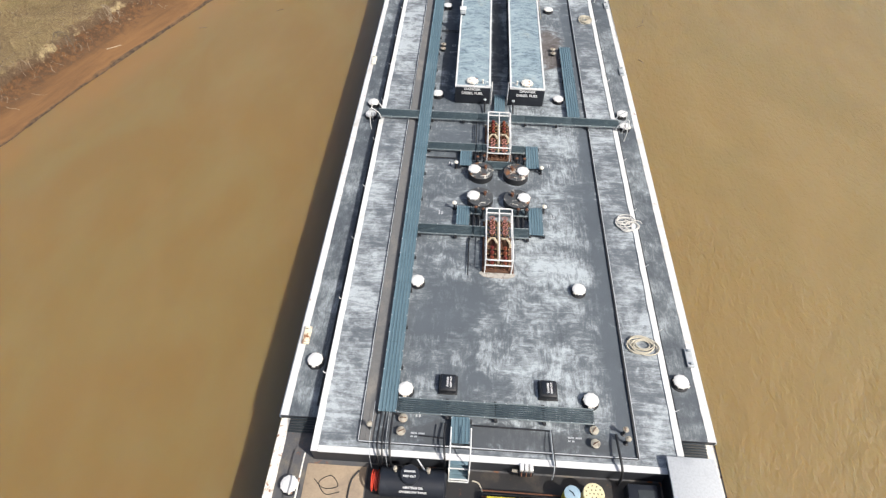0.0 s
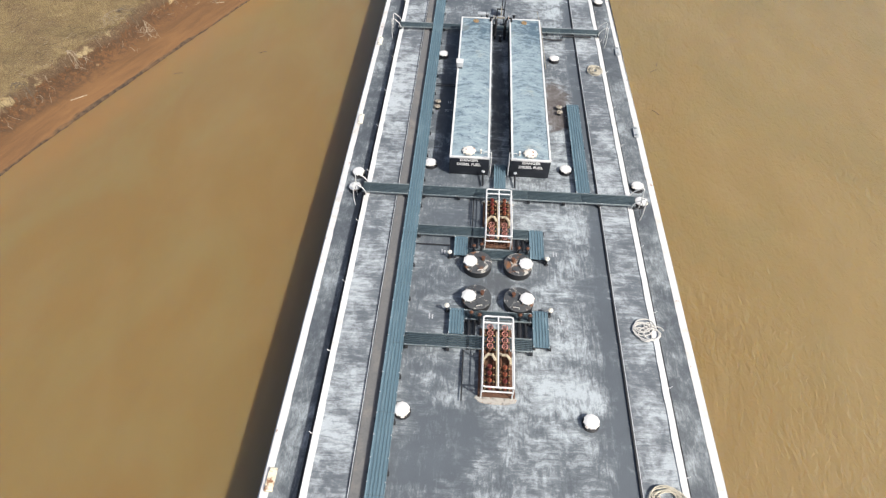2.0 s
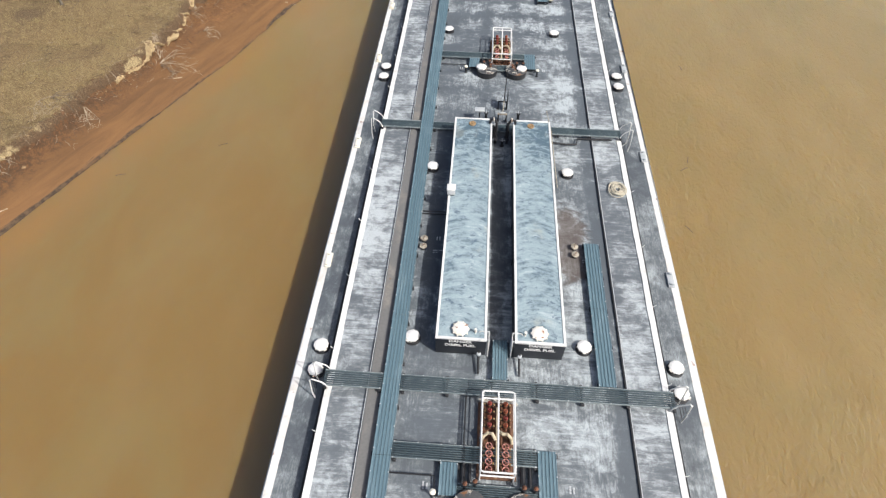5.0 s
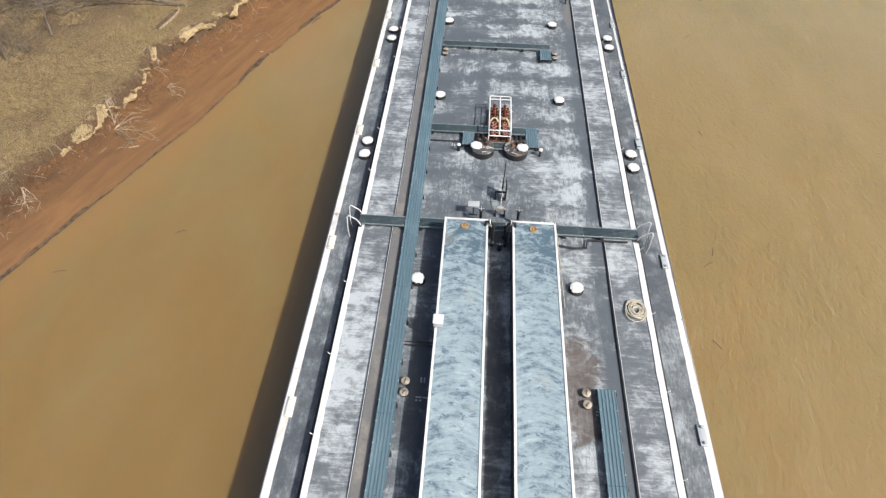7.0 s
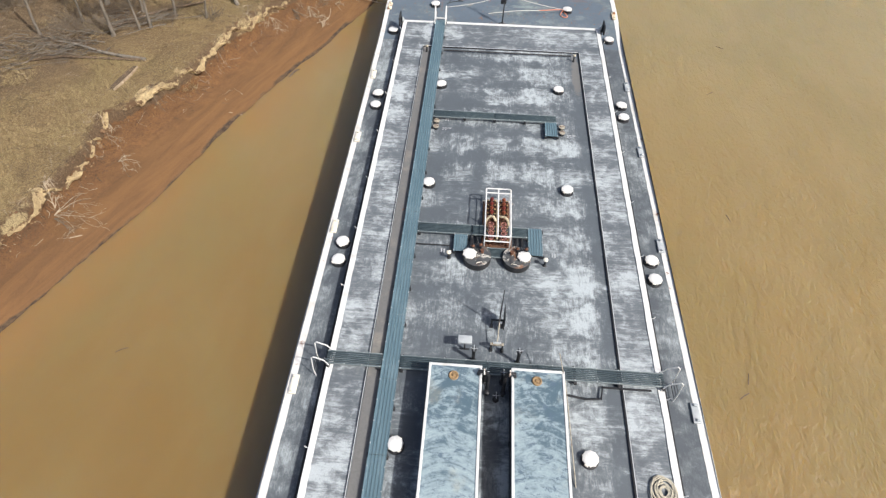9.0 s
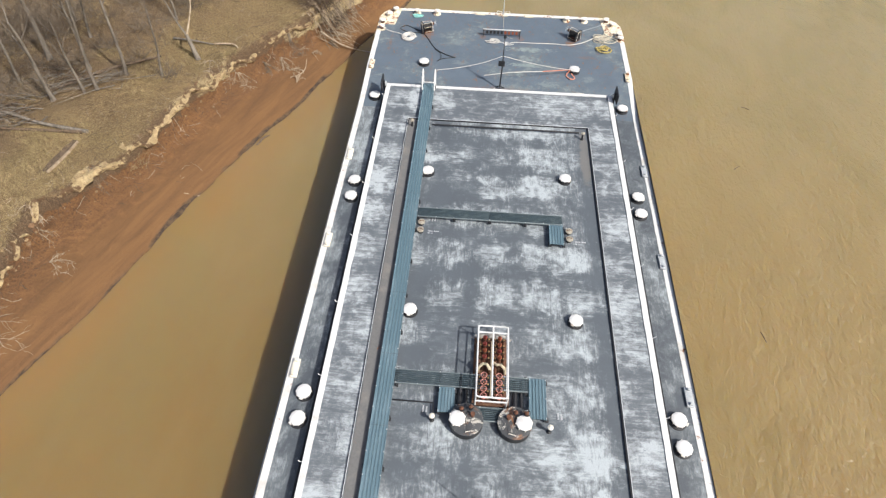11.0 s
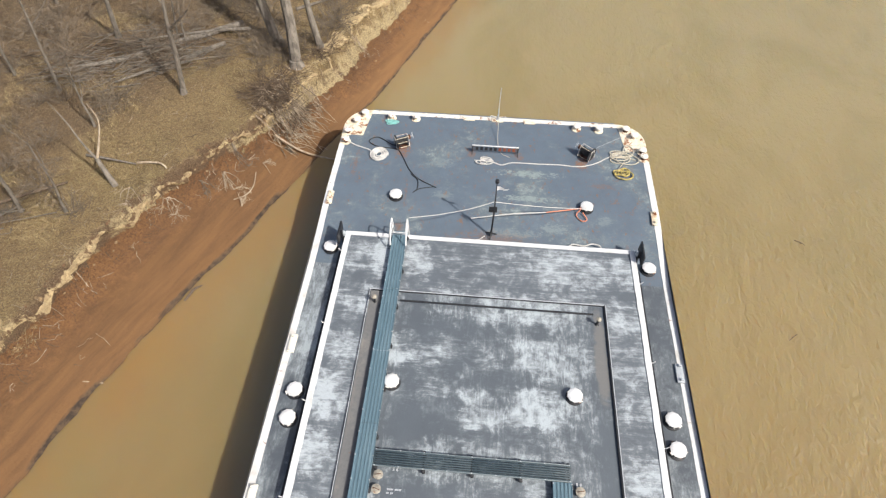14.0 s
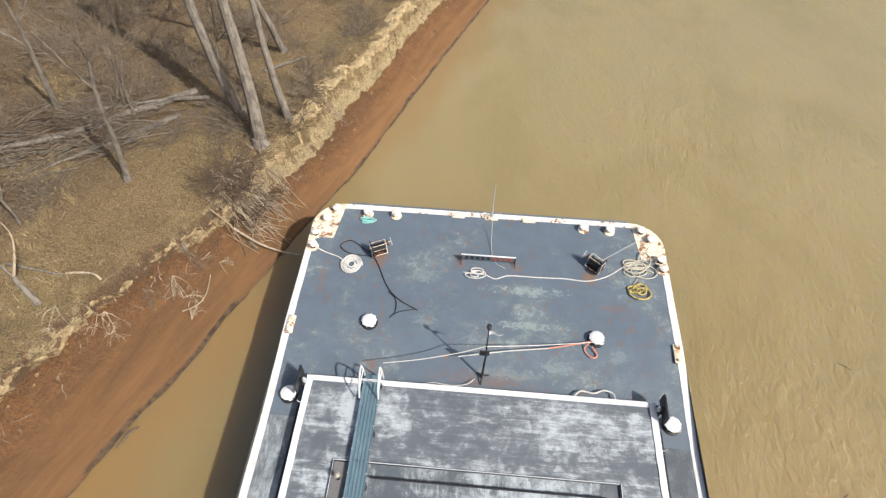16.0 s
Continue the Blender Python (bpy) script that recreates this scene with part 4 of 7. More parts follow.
# ---- grating walkways ----
def plank_mesh(length, width, mat):
    """One interlocking safety plank: a folded channel with two worn tooth ridges."""
    w = width / 2
    prof = [(-w, -0.05), (-w, 0.0), (-w * 0.90, 0.010), (-w * 0.74, 0.010), (-w * 0.55, 0.0), (w * 0.55, 0.0), (w * 0.74, 0.010), (w * 0.90, 0.010), (w, 0.0), (w, -0.05)]
    n = len(prof)
    vs = [(a, t, z) for t in (-length / 2, length / 2) for a, z in prof]
    return Geo().add(vs, [(k + 1, n + k + 1, n + k, k) for k in range(n - 1)]).mesh("plank", mat, 0)


def walkway(x0, x1, y0, y1, z, mat, along_x, label, group, count=5, bay=3.0, base=TRUNK, posts=True):
    ob = thing("walkway", label, "walkway", group, (x0, y0, base))
    L, W = ((x1 - x0), (y1 - y0)) if along_x else ((y1 - y0), (x1 - x0))
    bays = max(1, round(L / bay))
    bl, pw = L / bays, W / count
    if along_x:
        count = 7
        pw = W / count
        q = pw * 0.29
        me = Geo().box(-bl / 2 + 0.006, bl / 2 - 0.006, -q, q, -0.045, 0.0, 0.006).mesh("slat", M_SLAT)
    else:
        me = plank_mesh(bl - 0.015, pw - 0.011, mat)
    h = z - base
    boltm = Geo().lathe([(0.026, 0), (0.026, 0.012), (0.012, 0.02)], 6).mesh("bolt", M_GREYBOX)
    clipm = Geo().box(-0.06, 0.05, -0.09, 0.09, -0.12, -0.05, 0.01).box(-0.02, 0.09, -0.12, 0.03, -0.16, -0.09, 0.01).mesh("clip", M_BLACK)
    legm = Geo().box(-0.025, 0.025, -0.025, 0.025, 0, h - 0.1, 0.006).mesh("leg", M_BLACK)
    beamm = Geo().box(-0.03, 0.03, -0.06, W + 0.06, h - 0.13, h - 0.055, 0.008).mesh("bearer", M_BLACK) if along_x else Geo().box(-0.06, W + 0.06, -0.03, 0.03, h - 0.13, h - 0.055, 0.008).mesh("bearer", M_BLACK)
    for b in range(bays):
        for k in range(count):
            t, a = (b + 0.5) * bl, (k + 0.5) * pw
            part("slat" if along_x else "plank", me, None, ob, at=((t, a, h) if along_x else (a, t, h)))
    # stringers and legs
    for a in (0.0, W):
        g = Geo().box(0, L, a - 0.015, a + 0.015, h - 0.06, h + 0.02, 0.005) if along_x else Geo().box(a - 0.015, a + 0.015, 0, L, h - 0.06, h + 0.02, 0.005)
        part("stringer", g, M_RIDGE if along_x else mat, ob)
        for i in range(round(L / 0.85) + 1):
            t = 0.06 + (L - 0.12) * i / round(L / 0.85)
            part("bolt", boltm, None, ob, at=((t, a, h + 0.015) if along_x else (a, t, h + 0.015)))
    if posts:
        m = max(2, round(L / 1.9) + 1)
        for i in range(m):
            t = 0.08 + (L - 0.16) * i / (m - 1)
            part("bearer", beamm, None, ob, at=((t, 0, 0) if along_x else (0, t, 0)))
            for a in (0.0, W):
                part("leg", legm, None, ob, at=((t, a, 0) if along_x else (a, t, 0)))
                part("clip", clipm, None, ob, at=((t, a, h) if along_x else (a, t, h)))
    return ob


LBL_T = "teal painted steel grating walkway raised on short legs"
LBL_D = "steel grating cross walkway in a shaded tone on short legs"
walkway(-4.48, -3.83, -2.32, 57.8, 4.0, M_TEAL, False, "long teal painted steel grating walkway on short legs", "walkways", 5, 3.0)
walkway(-3.80, 3.60, -2.30, -1.72, 4.0, M_GRATE, True, LBL_D, "walkways")
walkway(-6.85, -4.52, 15.28, 15.93, 4.0, M_GRATE, True, LBL_D, "walkways")
walkway(-3.80, 6.85, 15.28, 15.93, 4.0, M_GRATE, True, LBL_D, "walkways")
walkway(-6.78, -4.52, 31.25, 31.82, 4.0, M_GRATE, True, LBL_D, "walkways")
walkway(-3.80, 6.75, 31.25, 31.82, 4.0, M_GRATE, True, LBL_D, "walkways")
walkway(-3.80, 3.25, 47.28, 47.85, 4.0, M_GRATE, True, LBL_D, "walkways")
walkway(2.60, 3.25, 46.04, 47.25, 4.0, M_TEAL, False, LBL_T, "walkways")
walkway(3.99, 4.66, 15.97, 23.32, 4.0, M_TEAL, False, LBL_T, "walkways")
walkway(-0.20, 0.38, 15.97, 17.78, 4.0, M_TEAL, False, LBL_T, "walkways")
walkway(-1.72, -1.05, -3.36, -2.34, 4.0, M_TEAL, False, LBL_T, "walkways")
for y, d in ((6.65, 0), (12.66, 1), (38.52, 1)):
    walkway(-3.80, 1.46, y, y + 0.58, 4.0, M_GRATE, True, LBL_D, "walkways")
    if d:
        walkway(1.50, 2.14, y - (1.2 if y < 30 else 1.08), y + 0.6, 4.0, M_TEAL, False, LBL_T, "walkways")
        walkway(-2.0, -1.40, y - (1.2 if y < 30 else 1.08), y - 0.03, 4.0, M_TEAL, False, LBL_T, "walkways")
        walkway(-1.37, 1.47, y - 1.28, y - 0.75, 3.97, M_GRATE, True, LBL_D, "walkways", 4)
    else:
        walkway(1.50, 2.14, y + 0.2, y + 2.0, 4.0, M_TEAL, False, LBL_T, "walkways")
        walkway(-2.0, -1.40, y + 0.62, y + 1.9, 4.0, M_TEAL, False, LBL_T, "walkways")
        walkway(-1.37, 1.47, y + 1.42, y + 1.85, 3.97, M_GRATE, True, LBL_D, "walkways", 4)


# ---- valve banks in white pipe cages ----
def valve_bank(y0, y1, near_wheels, hose_at):
    ob = thing("valve_bank", "rust-red bank of cargo valves inside a white pipe cage", "valve bank", "valve banks", (0, y0, TRUNK))
    L, X = y1 - y0, 0.60
    top = 1.0
    part("drip_pan", Geo().box(-0.72, 0.72, 0.05, L - 0.05, 0, 0.12, 0.02), M_RUSTPAN, ob, "rusted drip pan")
    def bar(pts, r=0.033):
        part("rail", Geo().tube(pts, r, 8), M_WHITE, ob)
    c = 0.10
    loop = [(-X, c, top), (-X + 0.03, 0.03, top), (-X + c, 0, top), (X - c, 0, top), (X - 0.03, 0.03, top), (X, c, top), (X, L - c, top), (X - 0.03, L - 0.03, top), (X - c, L, top), (-X + c, L, top), (-X + 0.03, L - 0.03, top), (-X, L - c, top)]
    part("rail", Geo().tube(loop, 0.035, 8, True), M_WHITE, ob)
    bar([(0, 0, top), (0, L, top)])
    bar([(-X, 0.0, 0.62), (X, 0.0, 0.62)])
    bar([(-X, L - 0.3, top), (X, L - 0.3, top)])
    for x in (-X, X):
        bar([(x, 0.02, 0.55), (x, L - 0.02, 0.55)], 0.026)
        for y in (0.03, L * 0.5, L - 0.03):
            bar([(x, y, 0.0), (x, y, top)])
    # rows of valves in two columns
    rows = 10
    wheel = Geo()
    for a in range(1):
        pts = [(0.115 * math.cos(2 * math.pi * k / 14), 0.115 * math.sin(2 * math.pi * k / 14), 0) for k in range(14)]
        wheel.tube(pts, 0.016, 5, True)
        for k in range(3):
            q = 2 * math.pi * k / 3
            wheel.tube([(0, 0, -0.02), (0.115 * math.cos(q), 0.115 * math.sin(q), 0)], 0.012, 4)
    wheel = wheel.mesh("hand_wheel", M_PINK)
    body = Geo().lathe([(0.10, 0.0), (0.10, 0.06), (0.055, 0.08), (0.055, 0.30), (0.09, 0.31), (0.09, 0.36), (0.03, 0.37), (0.03, 0.52)], 10).mesh("valve_body", M_RUSTY)
    cap = [Geo().lathe([(0.05, 0.36), (0.085, 0.40), (0.095, 0.46), (0.07, 0.52), (0.02, 0.54)], 12).mesh("actuator", mm) for mm in (M_RED, M_ORANGE)]
    arm = Geo().box(-0.22, 0.22, -0.02, 0.02, 0.24, 0.30, 0.006).mesh("cross_bar", M_BLACK)
    fit_mesh = Geo().lathe([(0.028, 0.0), (0.04, 0.01), (0.04, 0.05), (0.02, 0.07)], 8).mesh("fitting", M_BRASS)
    for i in range(rows):
        y = 0.22 + (L - 0.5) * i / (rows - 1)
        u = (i + 0.5) / rows
        wheels = u < 0.42 if near_wheels else u > 0.58
        gap = abs(u - hose_at) < 0.08
        for x in (-0.30, 0.30):
            if gap:
                continue
            v = part("valve_body", body, None, ob, at=(x, y, 0.10))
            if wheels and i % 1 == 0:
                part("hand_wheel", wheel, None, v, at=(0, 0, 0.53))
            else:
                part("actuator", cap[(i + (x > 0) + (i // 3)) % 2], None, v)
            part("cross_bar", arm, None, v)
            for e in (-0.17, 0.17):
                part("fitting", fit_mesh, None, v, at=(e, 0.0, 0.30))
    # manifold pipes
    for x in (-0.5, -0.16, 0.16, 0.5):
        part("manifold_pipe", Geo().tube([(x, 0.15, 0.2), (x, L - 0.15, 0.2)], 0.05, 8), M_RUSTY, ob)
    part("spine_pipe", Geo().tube([(0, 0.25, 0.45), (0, L - 0.4, 0.45)], 0.05, 8), M_BEIGE, ob, "dirty beige pipe down the middle")
    # flaking crust where the pan meets the deck
    crust = Geo()
    near = 0.0 if not near_wheels else L
    rim = [(0.80 + 0.10 * noise.noise(Vector((k * 0.7, y0, 1))), k) for k in range(24)]
    top_pts = [(q * math.cos(2 * math.pi * k / 24), near + 0.30 * q * math.sin(2 * math.pi * k / 24), 0.016) for q, k in rim]
    crust.add(top_pts + [(x * 1.03, near + (y - near) * 1.03, -0.01) for x, y, z in top_pts], [tuple(range(24))] + [(k, 24 + k, 24 + (k + 1) % 24, (k + 1) % 24) for k in range(24)])
    part("crust", crust, M_CRUST, ob, "pale flaking crust under the pan")
    yh = L * hose_at
    for s in (-1, 1):
        part("hose", Geo().tube([(s * 0.56, yh - 0.16, 0.25), (s * 0.5, yh - 0.06, 0.5), (s * 0.36, yh + 0.03, 0.62), (s * 0.2, yh + 0.02, 0.62), (s * 0.06, yh + 0.16 * s, 0.5)], 0.06, 8), M_BEIGE, ob, "dirty beige hose")


valve_bank(4.62, 7.75, False, 0.50)
valve_bank(12.12, 15.12, True, 0.50)
valve_bank(37.85, 40.92, True, 0.50)


# ---- cargo lines beside the valve banks: dark pipes, risers with orange wheels ----
def riser(x, y):
    ob = thing("riser", "dark pipe riser with a rusty orange hand wheel", "valve", "risers by the valve banks", (x, y, TRUNK))
    part("pipe", Geo().lathe([(0.11, 0), (0.11, 0.04), (0.06, 0.05), (0.06, 0.5), (0.1, 0.52), (0.1, 0.56)], 10), M_BLACK, ob)
    part("hand_wheel", Geo().lathe([(0.03, 0.56), (0.03, 0.62), (0.085, 0.63), (0.05, 0.66), (0.03, 0.68)], 12), M_RUSTY, ob)
    part("wheel_ring", Geo().tube([(0.13 * math.cos(k * math.pi / 7), 0.13 * math.sin(k * math.pi / 7), 0.645) for k in range(14)], 0.012, 5, True), M_BLACK, ob, "black wheel rim")


for y0, dy in ((7.9, 1), (12.05, -1), (37.75, -1)):
    for x in (-1.1, -0.75, 0.95, 1.35):
        riser(x, y0 + dy * 0.25 * (1 if abs(x) > 0.9 else 0.6))
for y in (7.6, 12.4, 38.1):
    for x, r in ((-1.2, 0.09), (-0.95, 0.06), (0.95, 0.09), (1.2, 0.06)):
        single("cargo_pipe", Geo().tube([(x, y - 0.9, TRUNK + 0.1), (x, y + 0.9, TRUNK + 0.1)], r, 8), M_BLACK, "black cargo pipe lying on the deck", "pipe", "cargo pipes")


def vent_post(x, y, h=0.45):
    ob = thing("vent_post", "short pale vent post with round cap on the deck", "vent", "vent posts", (x, y, TRUNK))
    part("post", Geo().lathe([(0.10, 0), (0.05, 0.03), (0.05, h)], 10), M_BLACK, ob)
    part("cap", Geo().lathe([(0.06, h - 0.08), (0.11, h - 0.05), (0.11, h), (0.04, h + 0.05)], 12), M_CHOCK if abs(x) < 3 else M_TAN, ob)


for x, y in ((-2.15, 8.55), (2.25, 8.6), (-2.2, 11.5), (2.25, 11.4), (-2.2, 37.2), (2.25, 37.1), (-4.72, -2.9), (4.71, -2.85), (-4.8, 54.2), (4.7, 53.9), (4.66, -2.5)):
    vent_post(x, y)

# thin pipes along the deck
for pts, r in (([(-3.7, 54.3), (4.55, 54.3)], 0.045), ([(-2.9, -3.1), (-1.9, -3.15)], 0.03), ([(-0.9, -2.6), (2.0, -2.62), (2.05, -3.9)], 0.035), ([(-3.8, 12.15), (-2.2, 12.15), (-2.15, 11.5)], 0.035),
               ([(-3.8, 37.85), (-2.2, 37.85), (-2.15, 37.2)], 0.035), ([(-3.8, 24.80), (-2.58, 24.80)], 0.03), ([(-3.8, 24.96), (-2.58, 24.96)], 0.03), ([(-1.35, 4.4), (-1.35, 6.6)], 0.03), ([(-1.2, 13.3), (-1.2, 15.3)], 0.03), ([(2.7, 30.7), (3.6, 30.55), (4.2, 30.6), (4.3, 31.1), (6.2, 31.1)], 0.05)):
    single("deck_pipe", Geo().tube([(x, y, TRUNK + 0.12) for x, y in pts], r, 6), M_BLACK, "thin black pipe run above the deck", "pipe", "deck pipes")


# ---- diesel tanks ----
TANK0, TANK1, TZ0, TZ1 = 17.15, 31.10, 3.78, 4.93


def diesel_tank(x0, x1, inner):
    ob = thing("diesel_tank", "long black rectangular diesel tank with blue-grey top and white trim", "tank", "diesel tanks", (x0, TANK0, TRUNK))
    W, L, z0, z1 = x1 - x0, TANK1 - TANK0, TZ0 - TRUNK, TZ1 - TRUNK
    part("body", Geo().box(0, W, 0, L, z0, z1 - 0.015, 0.015), M_TANKSIDE, ob)
    top = part("top_plate", Geo().box(0.085, W - 0.085, 0.085, L - 0.085, z1 - 0.02, z1), M_TANKTOP, ob, "blue-grey weathered top plate")
    for a, b, c, d in ((0, 0.085, 0, L), (W - 0.085, W, 0, L), (0.085, W - 0.085, 0, 0.085), (0.085, W - 0.085, L - 0.085, L)):
        part("trim", Geo().box(a - 0.006, b + 0.006, c - 0.006, d + 0.006, z1 - 0.07, z1 + 0.03, 0.008), M_WHITE, ob, "white trim bar")
    for k in range(7):
        y = 0.4 + (L - 0.8) * k / 6
        part("saddle", Geo().box(0.05, W - 0.05, y - 0.08, y + 0.08, 0, z0 + 0.01), M_BLACK, ob)
        for x in (-0.03, W - 0.03):
            part("bracket", Geo().box(x, x + 0.06, y - 0.05, y + 0.05, z0, z0 + 0.35, 0.01), M_BLACK, ob)
    # filling cap, with dogs
    cx = W / 2 - 0.04
    cap = part("cap", Geo().lathe([(0.26, 0), (0.26, 0.09), (0.31, 0.10), (0.32, 0.14), (0.27, 0.17), (0.05, 0.18)], 24, (cx, 0.42, z1)), M_WHITERUST, ob, "white bolted cap with rust")
    me = Geo().box(0.29, 0.36, -0.025, 0.025, 0.06, 0.14, 0.008).mesh("dog", M_WHITERUST)
    for k in range(10):
        part("dog", me, None, cap, at=(cx, 0.42, z1)).rotation_euler = (0, 0, 2 * math.pi * k / 10)
    part("vent", Geo().lathe([(0.19, 0), (0.19, 0.05), (0.16, 0.07), (0.13, 0.06), (0.11, 0.03), (0.06, 0.03), (0.05, 0.08), (0.02, 0.09)], 18, (W / 2 - 0.05, L - 0.48, z1)), M_VENTCAP, ob, "ochre vent cap")
    part("gauge", Geo().lathe([(0.04, 0), (0.04, 0.2), (0.06, 0.21), (0.06, 0.26)], 8, (W * (0.78 if inner > 0 else 0.2), 0.35, z1)), M_WHITERUST, ob)
    # ladder on the inner side by the end
    xs = W + 0.10 if inner > 0 else -0.10
    for y in (-0.02, 0.36):
        part("ladder_rail", Geo().tube([(xs, y, z0 - 0.05), (xs, y, z1 + 0.12), (xs - inner * 0.35, y, z1 + 0.12), (xs - inner * 0.4, y, z1)], 0.022, 6), M_WHITE, ob)
    for k in range(5):
        z = z0 + 0.08 + 0.25 * k
        part("rung", Geo().tube([(xs, -0.02, z), (xs, 0.36, z)], 0.018, 6), M_WHITE, ob)
    # discharge elbow at the far inner corner
    part("elbow", Geo().tube([(W / 2 + inner * (W / 2 - 0.12), L - 0.35, z1), (W / 2 + inner * (W / 2 - 0.10), L - 0.35, z1 + 0.22), (W / 2 + inner * (W / 2 + 0.12), L - 0.36, z1 + 0.26), (W / 2 + inner * (W / 2 + 0.25), L - 0.4, z1 + 0.05), (W / 2 + inner * (W / 2 + 0.25), L - 0.6, z0)], 0.075, 10), M_BLACK, ob)
    part("valve", Geo().lathe([(0.06, 0), (0.06, 0.12), (0.11, 0.13), (0.11, 0.16), (0.03, 0.2)], 10, (W / 2 + inner * (W / 2 + 0.25), L - 0.65, 0.2)), M_BLACK, ob)
    part("flange", Geo().tube([(W / 2 + inner * (W / 2 + 0.07), L - 0.36, z1 + 0.255), (W / 2 + inner * (W / 2 + 0.11), L - 0.36, z1 + 0.26)], 0.125, 14), M_WHITERUST, ob, "white flange")
    up = pose(W / 2 - 0.02 * inner, -0.006, z0 + 0.97, 90, 0, 0)
    lettering("DANGER", 0.23, M_WHITE, ob, up)
    lettering("DIESEL FUEL", 0.23, M_WHITE, ob, pose(W / 2 - 0.02 * inner, -0.006, z0 + 0.69, 90, 0, 0))
    # feed pipe under the stern face
    part("feed_pipe", Geo().tube([(W / 2 + inner * 0.75, -0.15, 0.55), (W / 2 + inner * 0.75, -0.18, 0.25), (W / 2 + inner * 0.75, -0.9, 0.12)], 0.05, 8), M_BLACK, ob)
    part("feed_valve", Geo().lathe([(0.05, 0), (0.09, 0.02), (0.09, 0.08), (0.05, 0.1)], 10, (W / 2 + inner * 0.75, -0.2, 0.42)), M_GREYBOX, ob)


diesel_tank(-2.545, -0.515, 1)
diesel_tank(0.615, 2.62, -1)

# small box on the edge of one tank
ob = thing("gauge_box", "small pale grey gauge box standing on the diesel tank", "box", at=(-2.42, 25.2, TZ1 + 0.0))
part("stand", Geo().box(-0.1, 0.16, -0.12, 0.12, 0.0, 0.12), M_BLACK, ob)
part("box", Geo().box(-0.17, 0.20, -0.2, 0.2, 0.12, 0.42, 0.02), M_GREY, ob)
part("lid", Geo().box(-0.20, 0.22, -0.22, 0.22, 0.42, 0.46, 0.01), M_WHITE, ob)

# boat pole lying against one tank
single("boat_pole", Geo().tube([(2.45, 31.8, 5.12), (2.68, 30.4, 4.80), (3.00, 27.2, 3.78)], 0.024, 6), M_TAN, "thin tan wooden boat pole leaning on the tank", "pole")


# ---- black locker boxes on the trunk deck ----
def locker(x, y):
    ob = thing("locker", "black rounded deck box with white warning lettering", "box", "deck boxes", (x, y, TRUNK))
    part("plinth", Geo().box(-0.38, 0.38, -0.40, 0.40, 0, 0.05, 0.02), M_BLACK, ob)
    part("body", Geo().box(-0.35, 0.35, -0.37, 0.37, -0.12, 0.30, 0.11), M_BLACK, ob)
    part("lid", Geo().box(-0.25, 0.25, -0.27, 0.27, 0.28, 0.315, 0.015), M_TANKSIDE, ob)
    lettering("DANGER", 0.10, M_WHITE, ob, pose(-0.02, 0, 0.316, 0, 0, 90))
    lettering("KEEP OUT", 0.10, M_WHITE, ob, pose(0.11, 0, 0.316, 0, 0, 90))


locker(-1.93, -0.98)
locker(1.95, -0.98)


# ---- boarding ladders at the ends of the cross walkways ----
def boarding_ladder(s, y0, y1):
    ob = thing("boarding_ladder", "white pipe handrails and steps down to the side deck", "ladder", "boarding ladders", (s * 6.75, y0, SIDE))
    h = TRUNK - SIDE
    for y in (-0.02, y1 - y0 + 0.02):
        part("handrail", Geo().tube([(-s * 0.12, y, h + 0.05), (-s * 0.05, y, h + 0.35), (s * 0.06, y, h + 0.55), (s * 0.40, y - 0.05, h + 0.86), (s * 0.48, y - 0.08, h + 0.80), (s * 0.54, y - 0.10, 0.45), (s * 0.50, y - 0.12, 0.0)], 0.026, 8), M_WHITE, ob)
    for k in range(3):
        z = 0.15 + 0.24 * k
        part("rung", Geo().tube([(s * (0.51 + 0.01 * k), -0.1, z), (s * (0.51 + 0.01 * k), y1 - y0 - 0.06, z)], 0.016, 6), M_BLACK, ob)


for s in (-1, 1):
    boarding_ladder(s, 15.25, 15.95)
    boarding_ladder(s, 31.22, 31.85)

# rails at the bow end of the long walkway
ob = thing("stile_rails", "pair of white pipe rails at the walkway's end", "handrail", at=(-4.16, 57.85, TRUNK))
for x in (-0.36, 0.36):
    part("rail", Geo().tube([(x, -0.75, 0.33), (x, -0.45, 0.95), (x, -0.1, 1.18), (x, 0.15, 1.15), (x, 0.28, 0.7), (x, 0.34, -0.28)], 0.035, 8), M_WHITE, ob)
    part("brace", Geo().tube([(x, -0.5, 0.62), (x, 0.28, 0.62)], 0.025, 6), M_WHITE, ob)
part("sill", Geo().box(-0.36, 0.36, -0.06, 0.0, 0.33, 0.40, 0.01), M_WHITE, ob)
for k in range(2):
    part("tread", Geo().box(-0.34, 0.34, 0.12, 0.34, -0.25 + 0.25 * k, -0.22 + 0.25 * k, 0.006), M_TEAL, ob)

# ---- mast and stands forward of the tanks ----
ob = thing("signal_mast", "thin black signal mast on a low trestle forward of the tanks", "mast", at=(0.08, 33.65, TRUNK))
part("pole", Geo().tube([(0.10, 0.0, 0.0), (0.10, 0.02, 1.0), (0.12, 0.06, 2.6)], [0.04, 0.03, 0.016], 8), M_BLACK, ob)
part("spar", Geo().tube([(0.02, -1.05, 0.48), (0.10, 0.0, 0.72)], 0.028, 6), M_TAN, ob)
for x in (-0.22, 0.26):
    part("leg", Geo().box(x - 0.035, x + 0.035, -0.035, 0.035, 0, 0.52, 0.008), M_BLACK, ob)
    part("foot", Geo().box(x - 0.07, x + 0.07, -0.1, 0.1, 0, 0.03), M_BLACK, ob)
